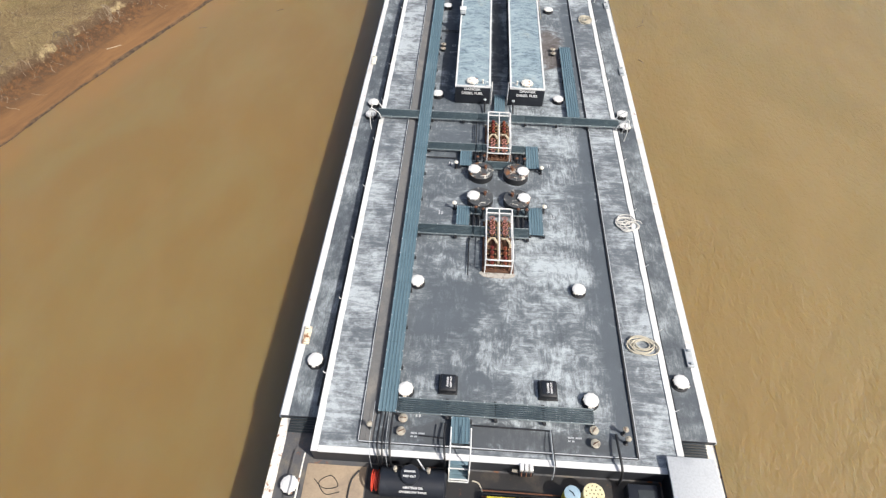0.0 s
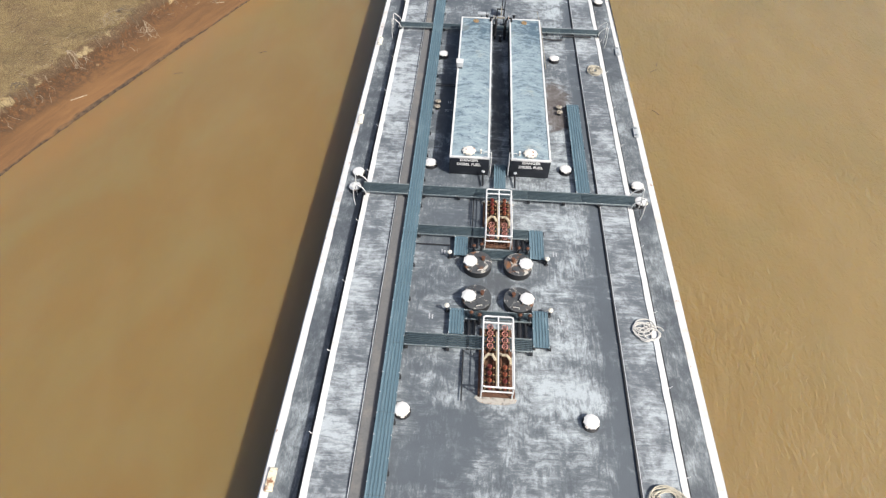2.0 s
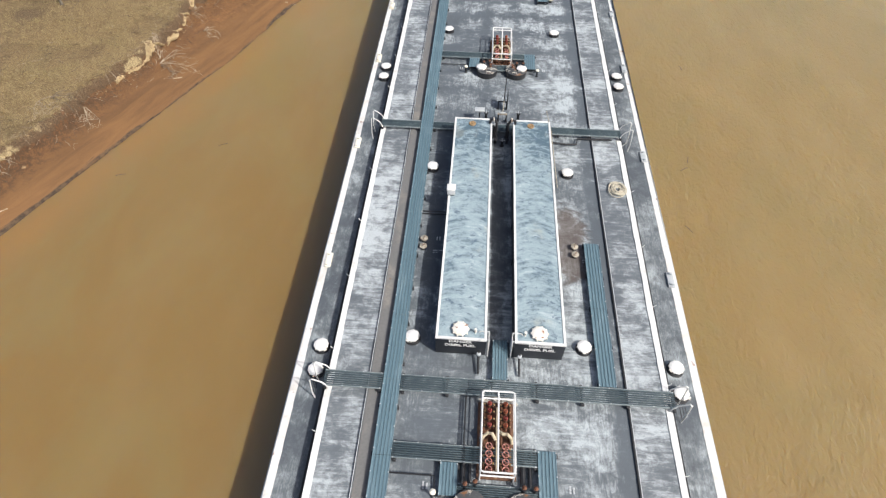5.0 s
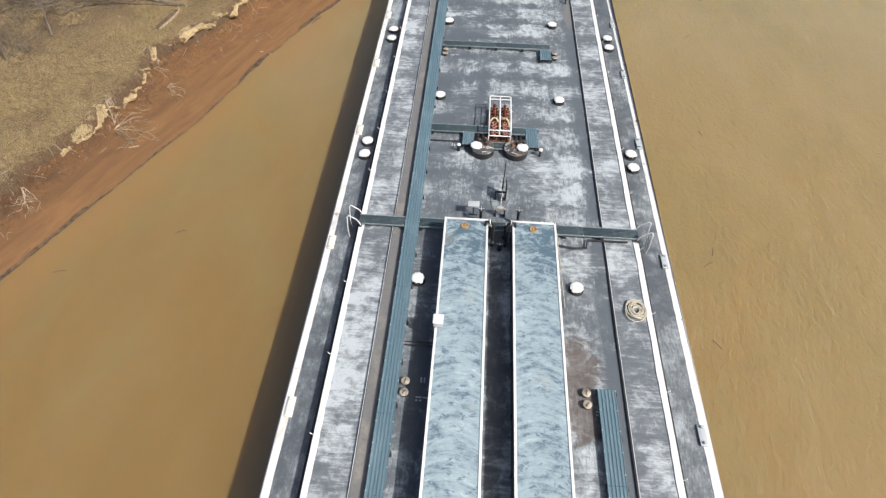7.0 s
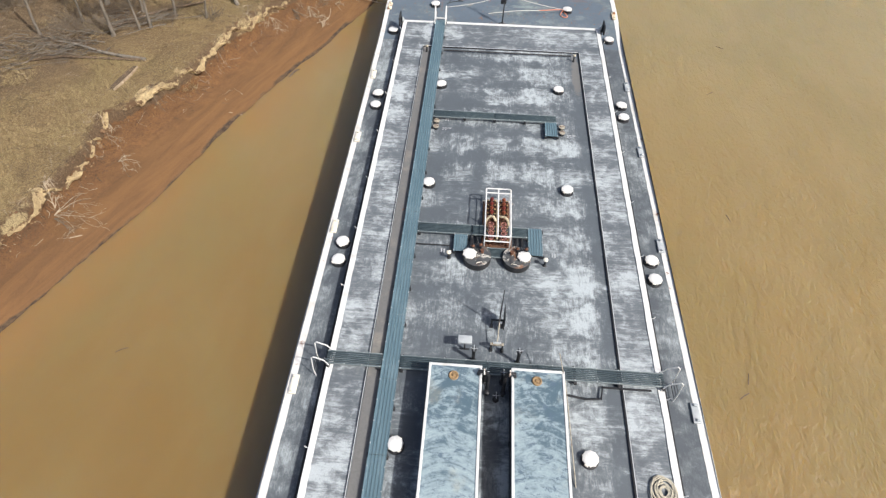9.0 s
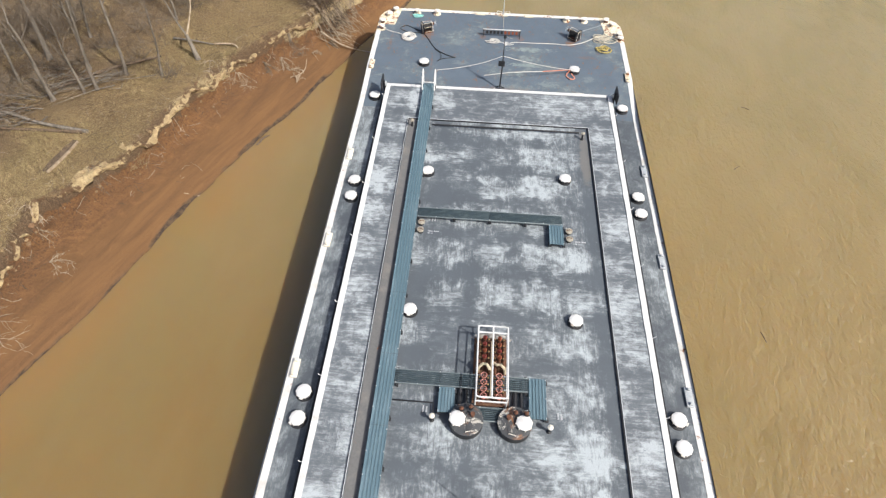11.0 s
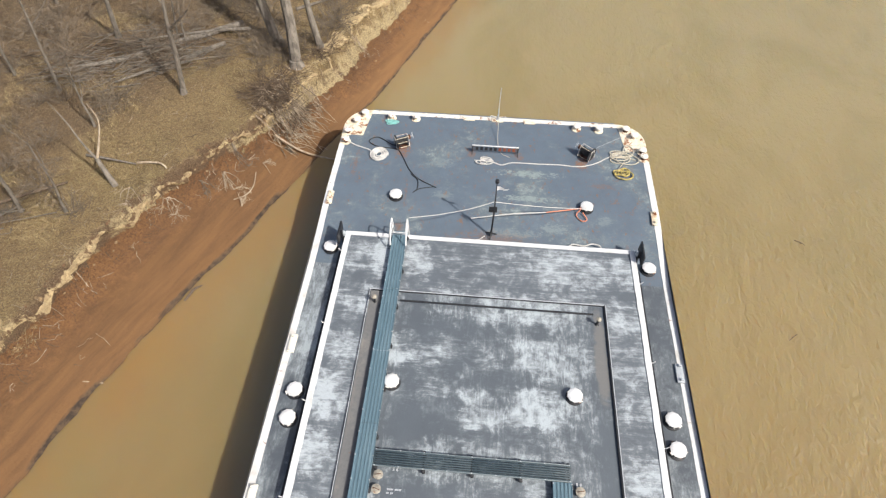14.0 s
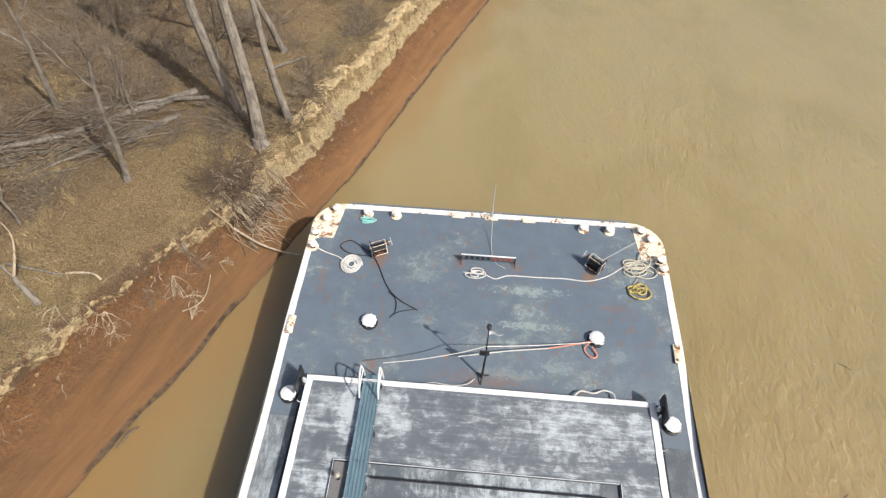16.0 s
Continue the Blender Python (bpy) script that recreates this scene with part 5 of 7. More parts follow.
part("cross_bar", Geo().box(-0.26, 0.30, -0.04, 0.04, 0.46, 0.53, 0.01), M_BLACK, ob)
part("panel", Geo().box(0.27, 0.30, -0.35, 0.40, 0.30, 1.15, 0.008), M_BLACK, ob)
ob = thing("trestle", "low black trestle with a yellowed top bar", "trestle", at=(0.08, 32.5, TRUNK))
for x in (-0.22, 0.24):
    part("leg", Geo().box(x - 0.035, x + 0.035, -0.035, 0.035, 0, 0.45, 0.008), M_BLACK, ob)
    part("foot", Geo().box(x - 0.07, x + 0.07, -0.1, 0.1, 0, 0.03), M_BLACK, ob)
part("top_bar", Geo().box(-0.27, 0.29, -0.06, 0.06, 0.45, 0.53, 0.01), M_TAN, ob)
part("lamp_bar", Geo().box(-0.16, 0.18, -0.03, 0.05, 0.53, 0.60, 0.01), M_GREYBOX, ob)
ob = thing("junction_box", "grey box on a thin black post with a cross foot", "box", at=(-1.22, 32.45, TRUNK))
part("post", Geo().box(-0.03, 0.03, -0.03, 0.03, 0, 0.7, 0.006), M_BLACK, ob)
part("foot", Geo().box(-0.2, 0.2, -0.03, 0.03, 0, 0.03), M_BLACK, ob)
part("box", Geo().box(-0.28, 0.28, -0.16, 0.2, 0.68, 0.78, 0.015), M_GREYBOX, ob)


# valves at the forward end between the tanks
def fill_valve(x, y, z):
    ob = thing("fill_valve", "black upright pipe with white hand lever by the tank end", "valve", "fill valves", (x, y, TRUNK))
    part("pipe", Geo().lathe([(0.13, 0), (0.13, 0.04), (0.07, 0.06), (0.07, z), (0.11, z + 0.01), (0.11, z + 0.06)], 12), M_BLACK, ob)
    part("lever", Geo().tube([(-0.14, 0, z + 0.12), (0, 0, z + 0.08), (0.14, 0, z + 0.12)], 0.016, 6), M_GREYBOX, ob)
    part("lever", Geo().tube([(0, -0.14, z + 0.12), (0, 0, z + 0.08), (0, 0.14, z + 0.12)], 0.016, 6), M_GREYBOX, ob)


for x, y, z in ((-0.72, 31.05, 0.7), (-0.35, 31.05, 0.75), (0.35, 31.05, 0.8), (0.85, 31.05, 0.75), (-0.85, 31.95, 0.9), (0.95, 31.95, 0.95), (0.1, 30.3, 0.3)):
    fill_valve(x, y, z)


# ---- ropes ----
def coil(x, y, z, rx, ry, turns, mat, label, seed, wild=0.06, r=0.028, inner=0.5, ropes="rope coils"):
    rnd = random.Random(seed)
    pts, n = [], turns * 14
    for i in range(n + 1):
        a = 2 * math.pi * i / 14
        k = inner + (1 - inner) * abs(((i / n * 2.6) % 2.0) - 1.0)
        q = 1 + wild * 2 * noise.noise(Vector((a * 0.35, seed, 1.5)))
        pts.append((x + rx * k * q * math.cos(a) + wild * math.sin(a * 0.37 + seed), y + ry * k * q * math.sin(a) + wild * math.cos(a * 0.23 + seed), z + r + 0.06 * i / n + 0.02 * rnd.random()))
    single("rope_coil", Geo().tube(pts, r, 6), mat, label, "rope", ropes)


coil(5.98, 1.30, TRUNK, 0.62, 0.42, 7, M_ROPE, "pale mooring rope coiled loosely on the deck", 3, 0.10)
coil(6.34, 8.2, TRUNK, 0.50, 0.40, 7, M_ROPEW, "white rope in a tangled heap on the deck", 8, 0.26)
coil(6.10, 27.3, TRUNK, 0.46, 0.55, 10, M_ROPE, "pale rope coiled on the deck", 5, 0.07, 0.024, 0.25)
coil(-6.06, 63.58, deck_z(63), 0.48, 0.52, 9, M_ROPEW, "white rope neatly coiled on the fore deck", 2, 0.03, 0.03, 0.25)
coil(6.95, 64.55, deck_z(63), 0.62, 0.34, 7, M_ROPE, "pale rope heaped by the corner bollards", 9, 0.24)
coil(6.85, 63.35, deck_z(63), 0.34, 0.26, 5, M_ROPEY, "yellow and black rope in a small heap", 4, 0.2, 0.04)
coil(-0.4, 63.6, deck_z(63), 0.42, 0.18, 4, M_ROPEW, "white rope end looped on the fore deck", 6, 0.15)
coil(-5.7, 66.2, deck_z(66), 0.34, 0.11, 5, M_ROPET, "turquoise rope bundle by the bow", 7, 0.1, 0.03)
fz = deck_z(62) + 0.03


def smooth(pts, n=8):
    """Catmull-Rom through the points."""
    p = [Vector(q) for q in pts]
    p = [p[0] * 2 - p[1]] + p + [p[-1] * 2 - p[-2]]
    out = []
    for i in range(1, len(p) - 2):
        for k in range(n):
            t = k / n
            out.append(0.5 * ((2 * p[i]) + (p[i + 1] - p[i - 1]) * t + (2 * p[i - 1] - 5 * p[i] + 4 * p[i + 1] - p[i + 2]) * t * t + (3 * p[i] - p[i - 1] - 3 * p[i + 1] + p[i + 2]) * t ** 3))
    out.append(p[-2])
    return out


def lay(pts, r, mat, label, z=None):
    zz = fz if z is None else z
    single("rope", Geo().tube(smooth([(x, y, zz) if len(q) == 2 else tuple(q) for q in pts for x, y in [q[:2]]]), r, 6), mat, label, "rope", "loose ropes")


lay([(-0.95, 63.62), (0.0, 63.55), (0.5, 63.38), (1.1, 63.6), (2.4, 63.62), (3.6, 63.66), (4.6, 63.62), (5.5, 63.95), (6.4, 64.6), (6.9, 64.7)], 0.027, M_ROPEW, "white rope stretched along the fore deck")
lay([(-7.95, 64.4, fz + 0.15), (-7.4, 64.2), (-6.7, 63.95), (-6.4, 63.7)], 0.03, M_ROPEW, "white rope from the bollard to its coil")
lay([(-4.9, 64.2, fz + 0.1), (-5.5, 64.45), (-6.3, 64.95), (-6.75, 64.6), (-6.2, 64.2), (-5.2, 64.1), (-4.85, 63.7), (-4.3, 62.6), (-3.7, 61.95), (-2.8, 61.45)], 0.025, M_CABLE, "black cable from the winch across the deck")
lay([(-4.2, 62.3), (-3.8, 61.9), (-3.75, 61.3), (-3.95, 61.0), (-3.6, 61.3), (-2.9, 61.5)], 0.02, M_CABLE, "black cable lying in a fork")
lay([(6.9, 64.6), (7.2, 65.4, fz + 0.1), (7.6, 65.2), (7.5, 64.7)], 0.028, M_ROPE, "pale rope by the corner bollards")
lay([(6.5, 63.4), (7.0, 64.2), (7.3, 65.2)], 0.022, M_ROPE, "pale rope by the corner bollards")
lay([(-3.75, 58.30, fz + 1.2), (-2.4, 58.50, fz + 1.33), (-1.0, 58.75, fz + 1.58), (0.10, 58.95, fz + 1.95)], 0.018, M_ROPEW, "thin white line from the handrail to the flagstaff")
lay([(0.14, 58.95, fz + 1.95), (1.6, 59.45, fz + 1.30), (3.1, 59.95, fz + 0.72), (4.5, 60.4, fz + 0.28)], 0.016, M_ROPEW, "thin white line from the flagstaff to the hatch")
lay([(-0.9, 59.25, fz + 0.35), (1.0, 59.6, fz + 0.45), (2.7, 59.9, fz + 0.40)], 0.025, M_ROPEW, "white line stretched over the fore deck")
lay([(2.7, 59.9, fz + 0.40), (3.6, 60.15, fz + 0.35), (4.45, 60.42, fz + 0.28)], 0.03, M_ROPER, "faded red rope tied to the hatch")
lay([(4.45, 60.42, fz + 0.25), (4.25, 60.2), (4.5, 59.85), (4.75, 59.95), (4.55, 60.3, fz + 0.1)], 0.032, M_ROPER, "faded red rope loop by the hatch")
lay([(3.7, 58.1), (4.0, 58.35), (4.5, 58.3), (4.9, 58.45), (5.25, 58.35), (5.32, 58.08)], 0.035, M_ROPEW, "white rope against the trunk's edge")
lay([(-0.2, 58.5), (-0.5, 58.25), (-1.1, 58.15), (-1.8, 58.2), (-2.3, 58.1)], 0.02, M_ROPEW, "thin white rope against the trunk's edge")


# ---- winches ----
def winch(x, y, turn):
    ob = thing("winch", "small hand winch with black flanged drum in a pale rusted frame", "winch", "hand winches", (x, y, deck_z(y)), turn)
    part("base", Geo().box(-0.34, 0.34, -0.22, 0.22, 0, 0.035, 0.01), M_RUSTY, ob)
    for s in (-1, 1):
        part("foot", Geo().box(s * 0.30 - 0.03, s * 0.30 + 0.03, -0.2, 0.2, 0.03, 0.14, 0.01), M_BLACK, ob)
        part("frame_bar", Geo().tube([(s * 0.36, -0.26, 0.08), (s * 0.36, -0.12, 0.66), (s * 0.36, 0.12, 0.66), (s * 0.36, 0.26, 0.08)], 0.013, 6), M_WHITERUST, ob)
    part("drum", Geo().tube([(-0.28, 0, 0.36), (0.28, 0, 0.36)], 0.17, 16), M_BLACK, ob)
    for x2, r in ((-0.30, 0.40), (0.28, 0.24)):
        part("flange", Geo().tube([(x2 - 0.018, 0, 0.36), (x2 - 0.012, 0, 0.36), (x2 + 0.012, 0, 0.36), (x2 + 0.018, 0, 0.36)], [r - 0.03, r, r, r - 0.03], 24), M_BLACK, ob)
    for y2, z2 in ((-0.25, 0.12), (0.25, 0.12), (-0.13, 0.66), (0.13, 0.66), (-0.20, 0.40)):
        part("tie_bar", Geo().tube([(-0.36, y2, z2), (0.36, y2, z2)], 0.013, 6), M_CREAM, ob)
    part("gear_case", Geo().tube([(0.36, 0.04, 0.48), (0.50, 0.04, 0.48)], 0.12, 12), M_RUSTY, ob)
    part("shaft", Geo().tube([(0.45, 0.05, 0.5), (0.66, 0.05, 0.5)], 0.03, 6), M_GREYBOX, ob)
    for a in range(3):
        q = math.pi * a / 3
        part("spoke", Geo().tube([(0.64, 0.05 + 0.2 * math.cos(q), 0.5 + 0.2 * math.sin(q)), (0.64, 0.05 - 0.2 * math.cos(q), 0.5 - 0.2 * math.sin(q))], 0.014, 5), M_GREYBOX, ob)
    part("cable", Geo().tube([(-0.24 + 0.48 * (i / 90), 0.19 * math.cos(i * 0.9), 0.36 + 0.19 * math.sin(i * 0.9)) for i in range(91)], 0.018, 5), M_CABLE, ob)


winch(-4.92, 64.4, 0.45)
winch(4.98, 64.4, 2.45)
single("wire", Geo().tube([(5.2, 64.5, fz + 0.4), (7.3, 66.1, fz + 0.25)], 0.012, 5), M_GREYBOX, "taut steel wire from the winch to the bollard", "wire")


# ---- bollards and pads at the bow ----
def button(x, y, rusty):
    ob = thing("bollard", "cream and white mooring button streaked with rust", "bollard", "mooring buttons at the bow", (x, y, deck_z(y) + 0.01))
    part("flange", Geo().lathe([(0.26, 0), (0.26, 0.03), (0.19, 0.045)], 18), M_CREAM, ob)
    part("neck", Geo().lathe([(0.15, 0.03), (0.13, 0.12), (0.15, 0.22)], 14), M_RUSTY if rusty else M_CREAM, ob, "rusty neck" if rusty else "")
    part("cap", Geo().lathe([(0.15, 0.21), (0.205, 0.23), (0.205, 0.27), (0.15, 0.30), (0.03, 0.31)], 18), M_WHITERUST, ob)


for x, y, q in ((-5.77, 66.62, 0), (-4.4, 66.66, 0), (4.61, 66.6, 0), (5.84, 66.58, 0), (-7.30, 66.75, 0), (-7.66, 66.1, 0), (-8.03, 65.2, 1), (-8.0, 64.45, 1), (7.33, 66.65, 1), (7.72, 66.15, 0), (8.03, 65.0, 1), (8.05, 64.5, 1)):
    button(x, y, q)
for x in (-1.4, 0.2, 2.0):
    single("bow_pad", Geo().box(x - 0.32, x + 0.32, BOW - 0.42, BOW - 0.14, deck_z(BOW) + 0.01, deck_z(BOW) + 0.075, 0.02), M_CREAM, "cream rusty steel pad on the bow stripe", "pad", "bow pads")

# whip aerial on the bow
ob = thing("bow_staff", "thin grey staff standing on the bow edge", "staff", at=(0.22, BOW - 0.2, deck_z(BOW) + 0.07))
part("socket", Geo().lathe([(0.10, 0), (0.10, 0.05), (0.05, 0.06), (0.05, 0.3)], 10), M_GREYBOX, ob)
part("pole", Geo().tube([(0, 0, 0.1), (0.0, 0.0, 1.3), (0.02, 0.05, 2.1)], [0.028, 0.022, 0.012], 8), M_GREYBOX, ob)
part("line", Geo().tube(smooth([(0.01, 0, 1.2), (0.02, -1.0, 0.3), (0.05, -2.0, 0.0), (0.25, -2.7, -0.05), (0.7, -3.0, -0.05)]), 0.014, 5), M_ROPE, ob)
for a in (-0.5, 0.5):
    part("brace", Geo().tube([(a, -0.02, 0.02), (a * 0.8, 0.05, 0.18), (0, 0, 0.12)], 0.018, 6), M_WHITERUST, ob)

# number board, seen from behind; its figures are plain bars
ob = thing("number_board", "low framed board with worn black and orange figures", "board", at=(0.13, 64.3, deck_z(64)))
part("panel", Geo().box(-1.2, 1.2, -0.015, 0.015, 0.10, 0.44), M_FOREDECK, ob)
part("top_rail", Geo().box(-1.24, 1.24, -0.03, 0.03, 0.44, 0.49, 0.008), M_WHITE, ob)
for x in (-1.22, 1.22):
    part("leg", Geo().box(x - 0.025, x + 0.025, -0.03, 0.03, 0, 0.46, 0.006), M_BLACK, ob)
    part("brace", Geo().tube([(x, 0, 0.35), (x, -0.25, 0.01)], 0.02, 5), M_BLACK, ob)
for k in range(9):
    x = -1.05 + 0.245 * k
    part("figure_bar", Geo().box(x, x + 0.15, -0.024, -0.014, 0.16, 0.38, 0.003), M_BLACK if k < 5 else M_ORANGE, ob)

# flagstaff
ob = thing("flagstaff", "black staff on a tripod foot with a small white pennant", "flagstaff", at=(0.09, 58.65, deck_z(58.7)))
part("pole", Geo().tube([(0, 0, 0), (0.05, 0.22, 1.4), (0.05, 0.50, 3.2)], [0.05, 0.04, 0.02], 8), M_BLACK, ob)
for a in (0.4, 2.4, 4.6):
    part("foot", Geo().tube([(0, 0, 0.25), (0.3 * math.cos(a), 0.3 * math.sin(a), 0.02)], 0.03, 6), M_BLACK, ob)
part("lamp", Geo().lathe([(0.05, 3.15), (0.09, 3.18), (0.09, 3.32), (0.03, 3.35)], 12, (0.05, 0.50, 0)), M_BLACK, ob)
part("board", Geo().box(-0.2, 0.18, 0.24, 0.29, 1.45, 1.8, 0.01), M_BLACK, ob)
pen = Geo()
vs = [(0.06 + 0.55 * i / 6, 0.47 + 0.05 * math.sin(i * 1.1), 2.95 - 0.28 * (1 - i / 6) * j - 0.14 * i / 6 + (0.0 if j == 0 else 0.0)) for i in range(7) for j in (0, 1)]
vs = vs + [(x, y + 0.008, z) for x, y, z in vs]
pen.add(vs, [(2 * i, 2 * i + 1, 2 * i + 3, 2 * i + 2) for i in range(6)] + [(14 + 2 * i, 16 + 2 * i, 17 + 2 * i, 15 + 2 * i) for i in range(6)])
part("pennant", pen, M_WHITE, ob, "small white pennant")


# light boards at the trunk's bow corners
def side_light(x):
    s = -1 if x < 0 else 1
    ob = thing("side_light", "black side light screen on the corner of the trunk", "light", "side light screens", (x, 57.6, deck_z(57.6)))
    part("post", Geo().box(-0.05, 0.05, -0.05, 0.05, 0, 1.0, 0.01), M_BLACK, ob)
    part("screen", Geo().box(-0.04 + s * 0.1, 0.04 + s * 0.1, -0.45, 0.5, 0.55, 1.15, 0.012), M_BLACK, ob)
    part("shelf", Geo().box(-0.12, 0.2, -0.1, 0.25, 0.62, 0.66, 0.01) if s > 0 else Geo().box(-0.2, 0.12, -0.1, 0.25, 0.62, 0.66, 0.01), M_BLACK, ob)
    part("lantern", Geo().lathe([(0.08, 0.66), (0.09, 0.7), (0.09, 0.86), (0.05, 0.9), (0.05, 0.94)], 12, (-0.08 * s, 0.05, 0)), M_GREYBOX, ob)


side_light(-6.85)
side_light(6.85)

# ---- aft of the trunk ----
ob = thing("stern_ladder", "white-railed steel stair from the trunk down to the aft deck", "ladder", at=(-1.36, -3.9, AFT))
for x in (-0.36, 0.36):
    part("rail", Geo().tube([(x, 0.95, 1.55), (x, 0.2, 1.62), (x, -0.1, 1.4), (x, -0.35, 0.5), (x, -0.45, 0.0)], 0.028, 8), M_WHITE, ob)
    part("stringer", Geo().box(x - 0.02, x + 0.02, -0.42, 0.0, 0, 0.85, 0.005), M_WHITERUST, ob)
for k in range(4):
    part("tread", Geo().box(-0.33, 0.33, -0.42 + 0.1 * k, -0.14 + 0.1 * k, 0.12 + 0.22 * k, 0.155 + 0.22 * k, 0.006), M_TEAL, ob)
for y2, z2 in ((-0.47, 0.04), (-0.43, 0.16), (-0.2, 0.62), (0.12, 0.86), (0.42, 1.12)):
    part("nosing", Geo().box(-0.37, 0.37, y2 - 0.022, y2 + 0.022, z2 - 0.02, z2 + 0.02, 0.006), M_WHITE, ob)

ob = thing("oil_overflow_tank", "black horizontal heating oil overflow tank with white lettering", "tank", at=(-2.98, -4.68, AFT))
pts = [(-1.2, 0, 0.5), (-1.12, 0, 0.5), (1.12, 0, 0.5), (1.2, 0, 0.5)]
part("shell", Geo().tube(pts, [0.36, 0.5, 0.5, 0.36], 24), M_TANKSIDE, ob)
part("manhole", Geo().lathe([(0.34, 0.95), (0.34, 1.10), (0.31, 1.14), (0.05, 1.15)], 20, (-0.1, 0.12, 0)), M_TANKSIDE, ob)
lettering("DANGER", 0.10, M_WHITE, ob, pose(-0.1, 0.2, 1.152, 0, 0, 0))
lettering("KEEP OUT", 0.10, M_WHITE, ob, pose(-0.1, 0.03, 1.152, 0, 0, 0))
lettering("HEATING OIL", 0.115, M_WHITE, ob, pose(0.05, -0.30, 0.955, 36, 0, 0))
lettering("OVERFLOW TANK", 0.115, M_WHITE, ob, pose(0.05, -0.415, 0.85, 52, 0, 0))
for x in (-0.7, 0.7):
    part("saddle", Geo().box(x - 0.06, x + 0.06, -0.35, 0.35, 0, 0.2), M_BLACK, ob)
for x in (-0.62, 0.55):
    part("stand_pipe", Geo().lathe([(0.05, 0.9), (0.05, 1.2), (0.08, 1.21), (0.08, 1.28), (0.03, 1.33)], 10, (x, 0.25, 0)), M_TAN, ob)
single("hose_coil", Geo().tube([(-4.34 + 0.10 * math.sin(k * 0.11), -4.62 + (0.30 + 0.015 * (k % 5)) * math.cos(k * 0.45), AFT + 0.40 + 0.30 * math.sin(k * 0.45)) for k in range(84)], 0.028, 6), M_REDPLASTIC, "red hose coiled against the end of the oil tank", "hose")
# striped boom
ob = thing("striped_pole", "thin pole striped black and yellow leaning by the tank", "pole", at=(0, 0, 0))
a, b = Vector((-2.85, -4.0, 3.95)), Vector((-1.6, -5.4, 2.9))
for k in range(14):
    part("band", Geo().tube([a + (b - a) * k / 14, a + (b - a) * (k + 1) / 14], 0.03, 8), M_WHITE if k < 4 else (M_YELLOW if k % 2 else M_BLACK), ob)
ob = thing("control_block", "white hydraulic control block with rusty levers", "control", at=(1.05, -3.98, AFT))
part("base", Geo().box(-0.26, 0.26, -0.15, 0.05, 0.3, 0.75, 0.02), M_BLACK, ob)
for k in range(3):
    part("module", Geo().box(-0.25 + 0.17 * k, -0.11 + 0.17 * k, -0.12, 0.12, 0.72, 0.92, 0.02), M_WHITE, ob)
    part("lever", Geo().tube([(-0.18 + 0.17 * k, -0.1, 0.75), (-0.18 + 0.17 * k, -0.24, 0.62)], 0.025, 6), M_RUSTY, ob)
part("fitting", Geo().tube([(-0.3, -0.05, 0.6), (-0.5, -0.05, 0.6)], 0.06, 8), M_TAN, ob)
ob = thing("yellow_drum", "yellow drum with a pale blue lid on the aft deck", "drum", at=(2.62, -4.75, AFT))
part("body", Geo().lathe([(0.27, 0), (0.28, 0.02), (0.28, 0.28), (0.295, 0.30), (0.28, 0.32), (0.28, 0.72), (0.27, 0.74)], 24), M_YELLOW, ob)
part("lid", Geo().lathe([(0.25, 0.73), (0.285, 0.74), (0.285, 0.78), (0.25, 0.79), (0.05, 0.79)], 24), M_BLUELID, ob)
part("handle", Geo().tube([(-0.1, 0.1, 0.80), (0.02, 0.02, 0.83), (0.06, -0.08, 0.80)], 0.015, 5), M_BLACK, ob)
ob = thing("perforated_drum", "cream drum with a pierced round cover", "drum", at=(3.36, -4.72, AFT))
part("body", Geo().lathe([(0.36, 0), (0.36, 0.74), (0.38, 0.75), (0.38, 0.80), (0.36, 0.82), (0.05, 0.825)], 28), worn("cream_cover", (0.75, 0.66, 0.40), (0.65, 0.55, 0.32), 0.4, 3.0, 0.6), ob)
hole = Geo().lathe([(0.026, 0.0), (0.026, 0.004)], 8).mesh("hole", M_BLACK)
for rr, n in ((0.0, 1), (0.14, 6), (0.27, 11)):
    for k in range(n):
        q = 2 * math.pi * k / n
        part("hole", hole, None, ob, at=(rr * math.cos(q), rr * math.sin(q), 0.823))
ob = thing("deck_house", "small deck house with a pale grey flat roof", "deck house", at=(6.87, -5.4, AFT))
part("wall", Geo().box(-0.80, 0.80, -1.9, 1.95, 0, 1.05, 0.01), M_BLACK, ob)
part("roof", Geo().box(-0.86, 0.84, -2.0, 2.06, 1.05, 1.15, 0.02), M_GREY, ob)
ob = thing("engine_skid", "dark pump engine skid with pipes and cables", "engine", at=(1.0, -5.4, AFT))
part("bed", Geo().box(-1.6, 1.4, -0.9, 0.7, 0, 0.12, 0.02), M_BLACK, ob)
part("block", Geo().box(-1.2, 0.7, -0.7, 0.2, 0.12, 0.5, 0.05), M_BLACK, ob)
part("guard", Geo().box(-1.35, 1.2, -0.35, 0.45, 0.50, 0.55, 0.01), M_YELLOW, ob, "yellow guard plate")
for k in range(5):
    part("pipe", Geo().tube([(-1.5, 0.3 + 0.1 * k, 0.2 + 0.03 * k), (1.3, 0.32 + 0.1 * k, 0.2)], 0.03, 6), M_BLACK if k % 2 else M_RUSTY, ob)
ob = thing("electric_cabinet", "dark grey cabinet against the trunk's rear wall", "cabinet", at=(5.2, -4.6, AFT))
part("body", Geo().box(-0.55, 0.5, -0.45, 0.4, 0, 0.55, 0.02), M_TANKSIDE, ob)
part("top", Geo().box(-0.2, 0.45, -0.4, 0.2, 0.55, 0.57), M_GRATE, ob)
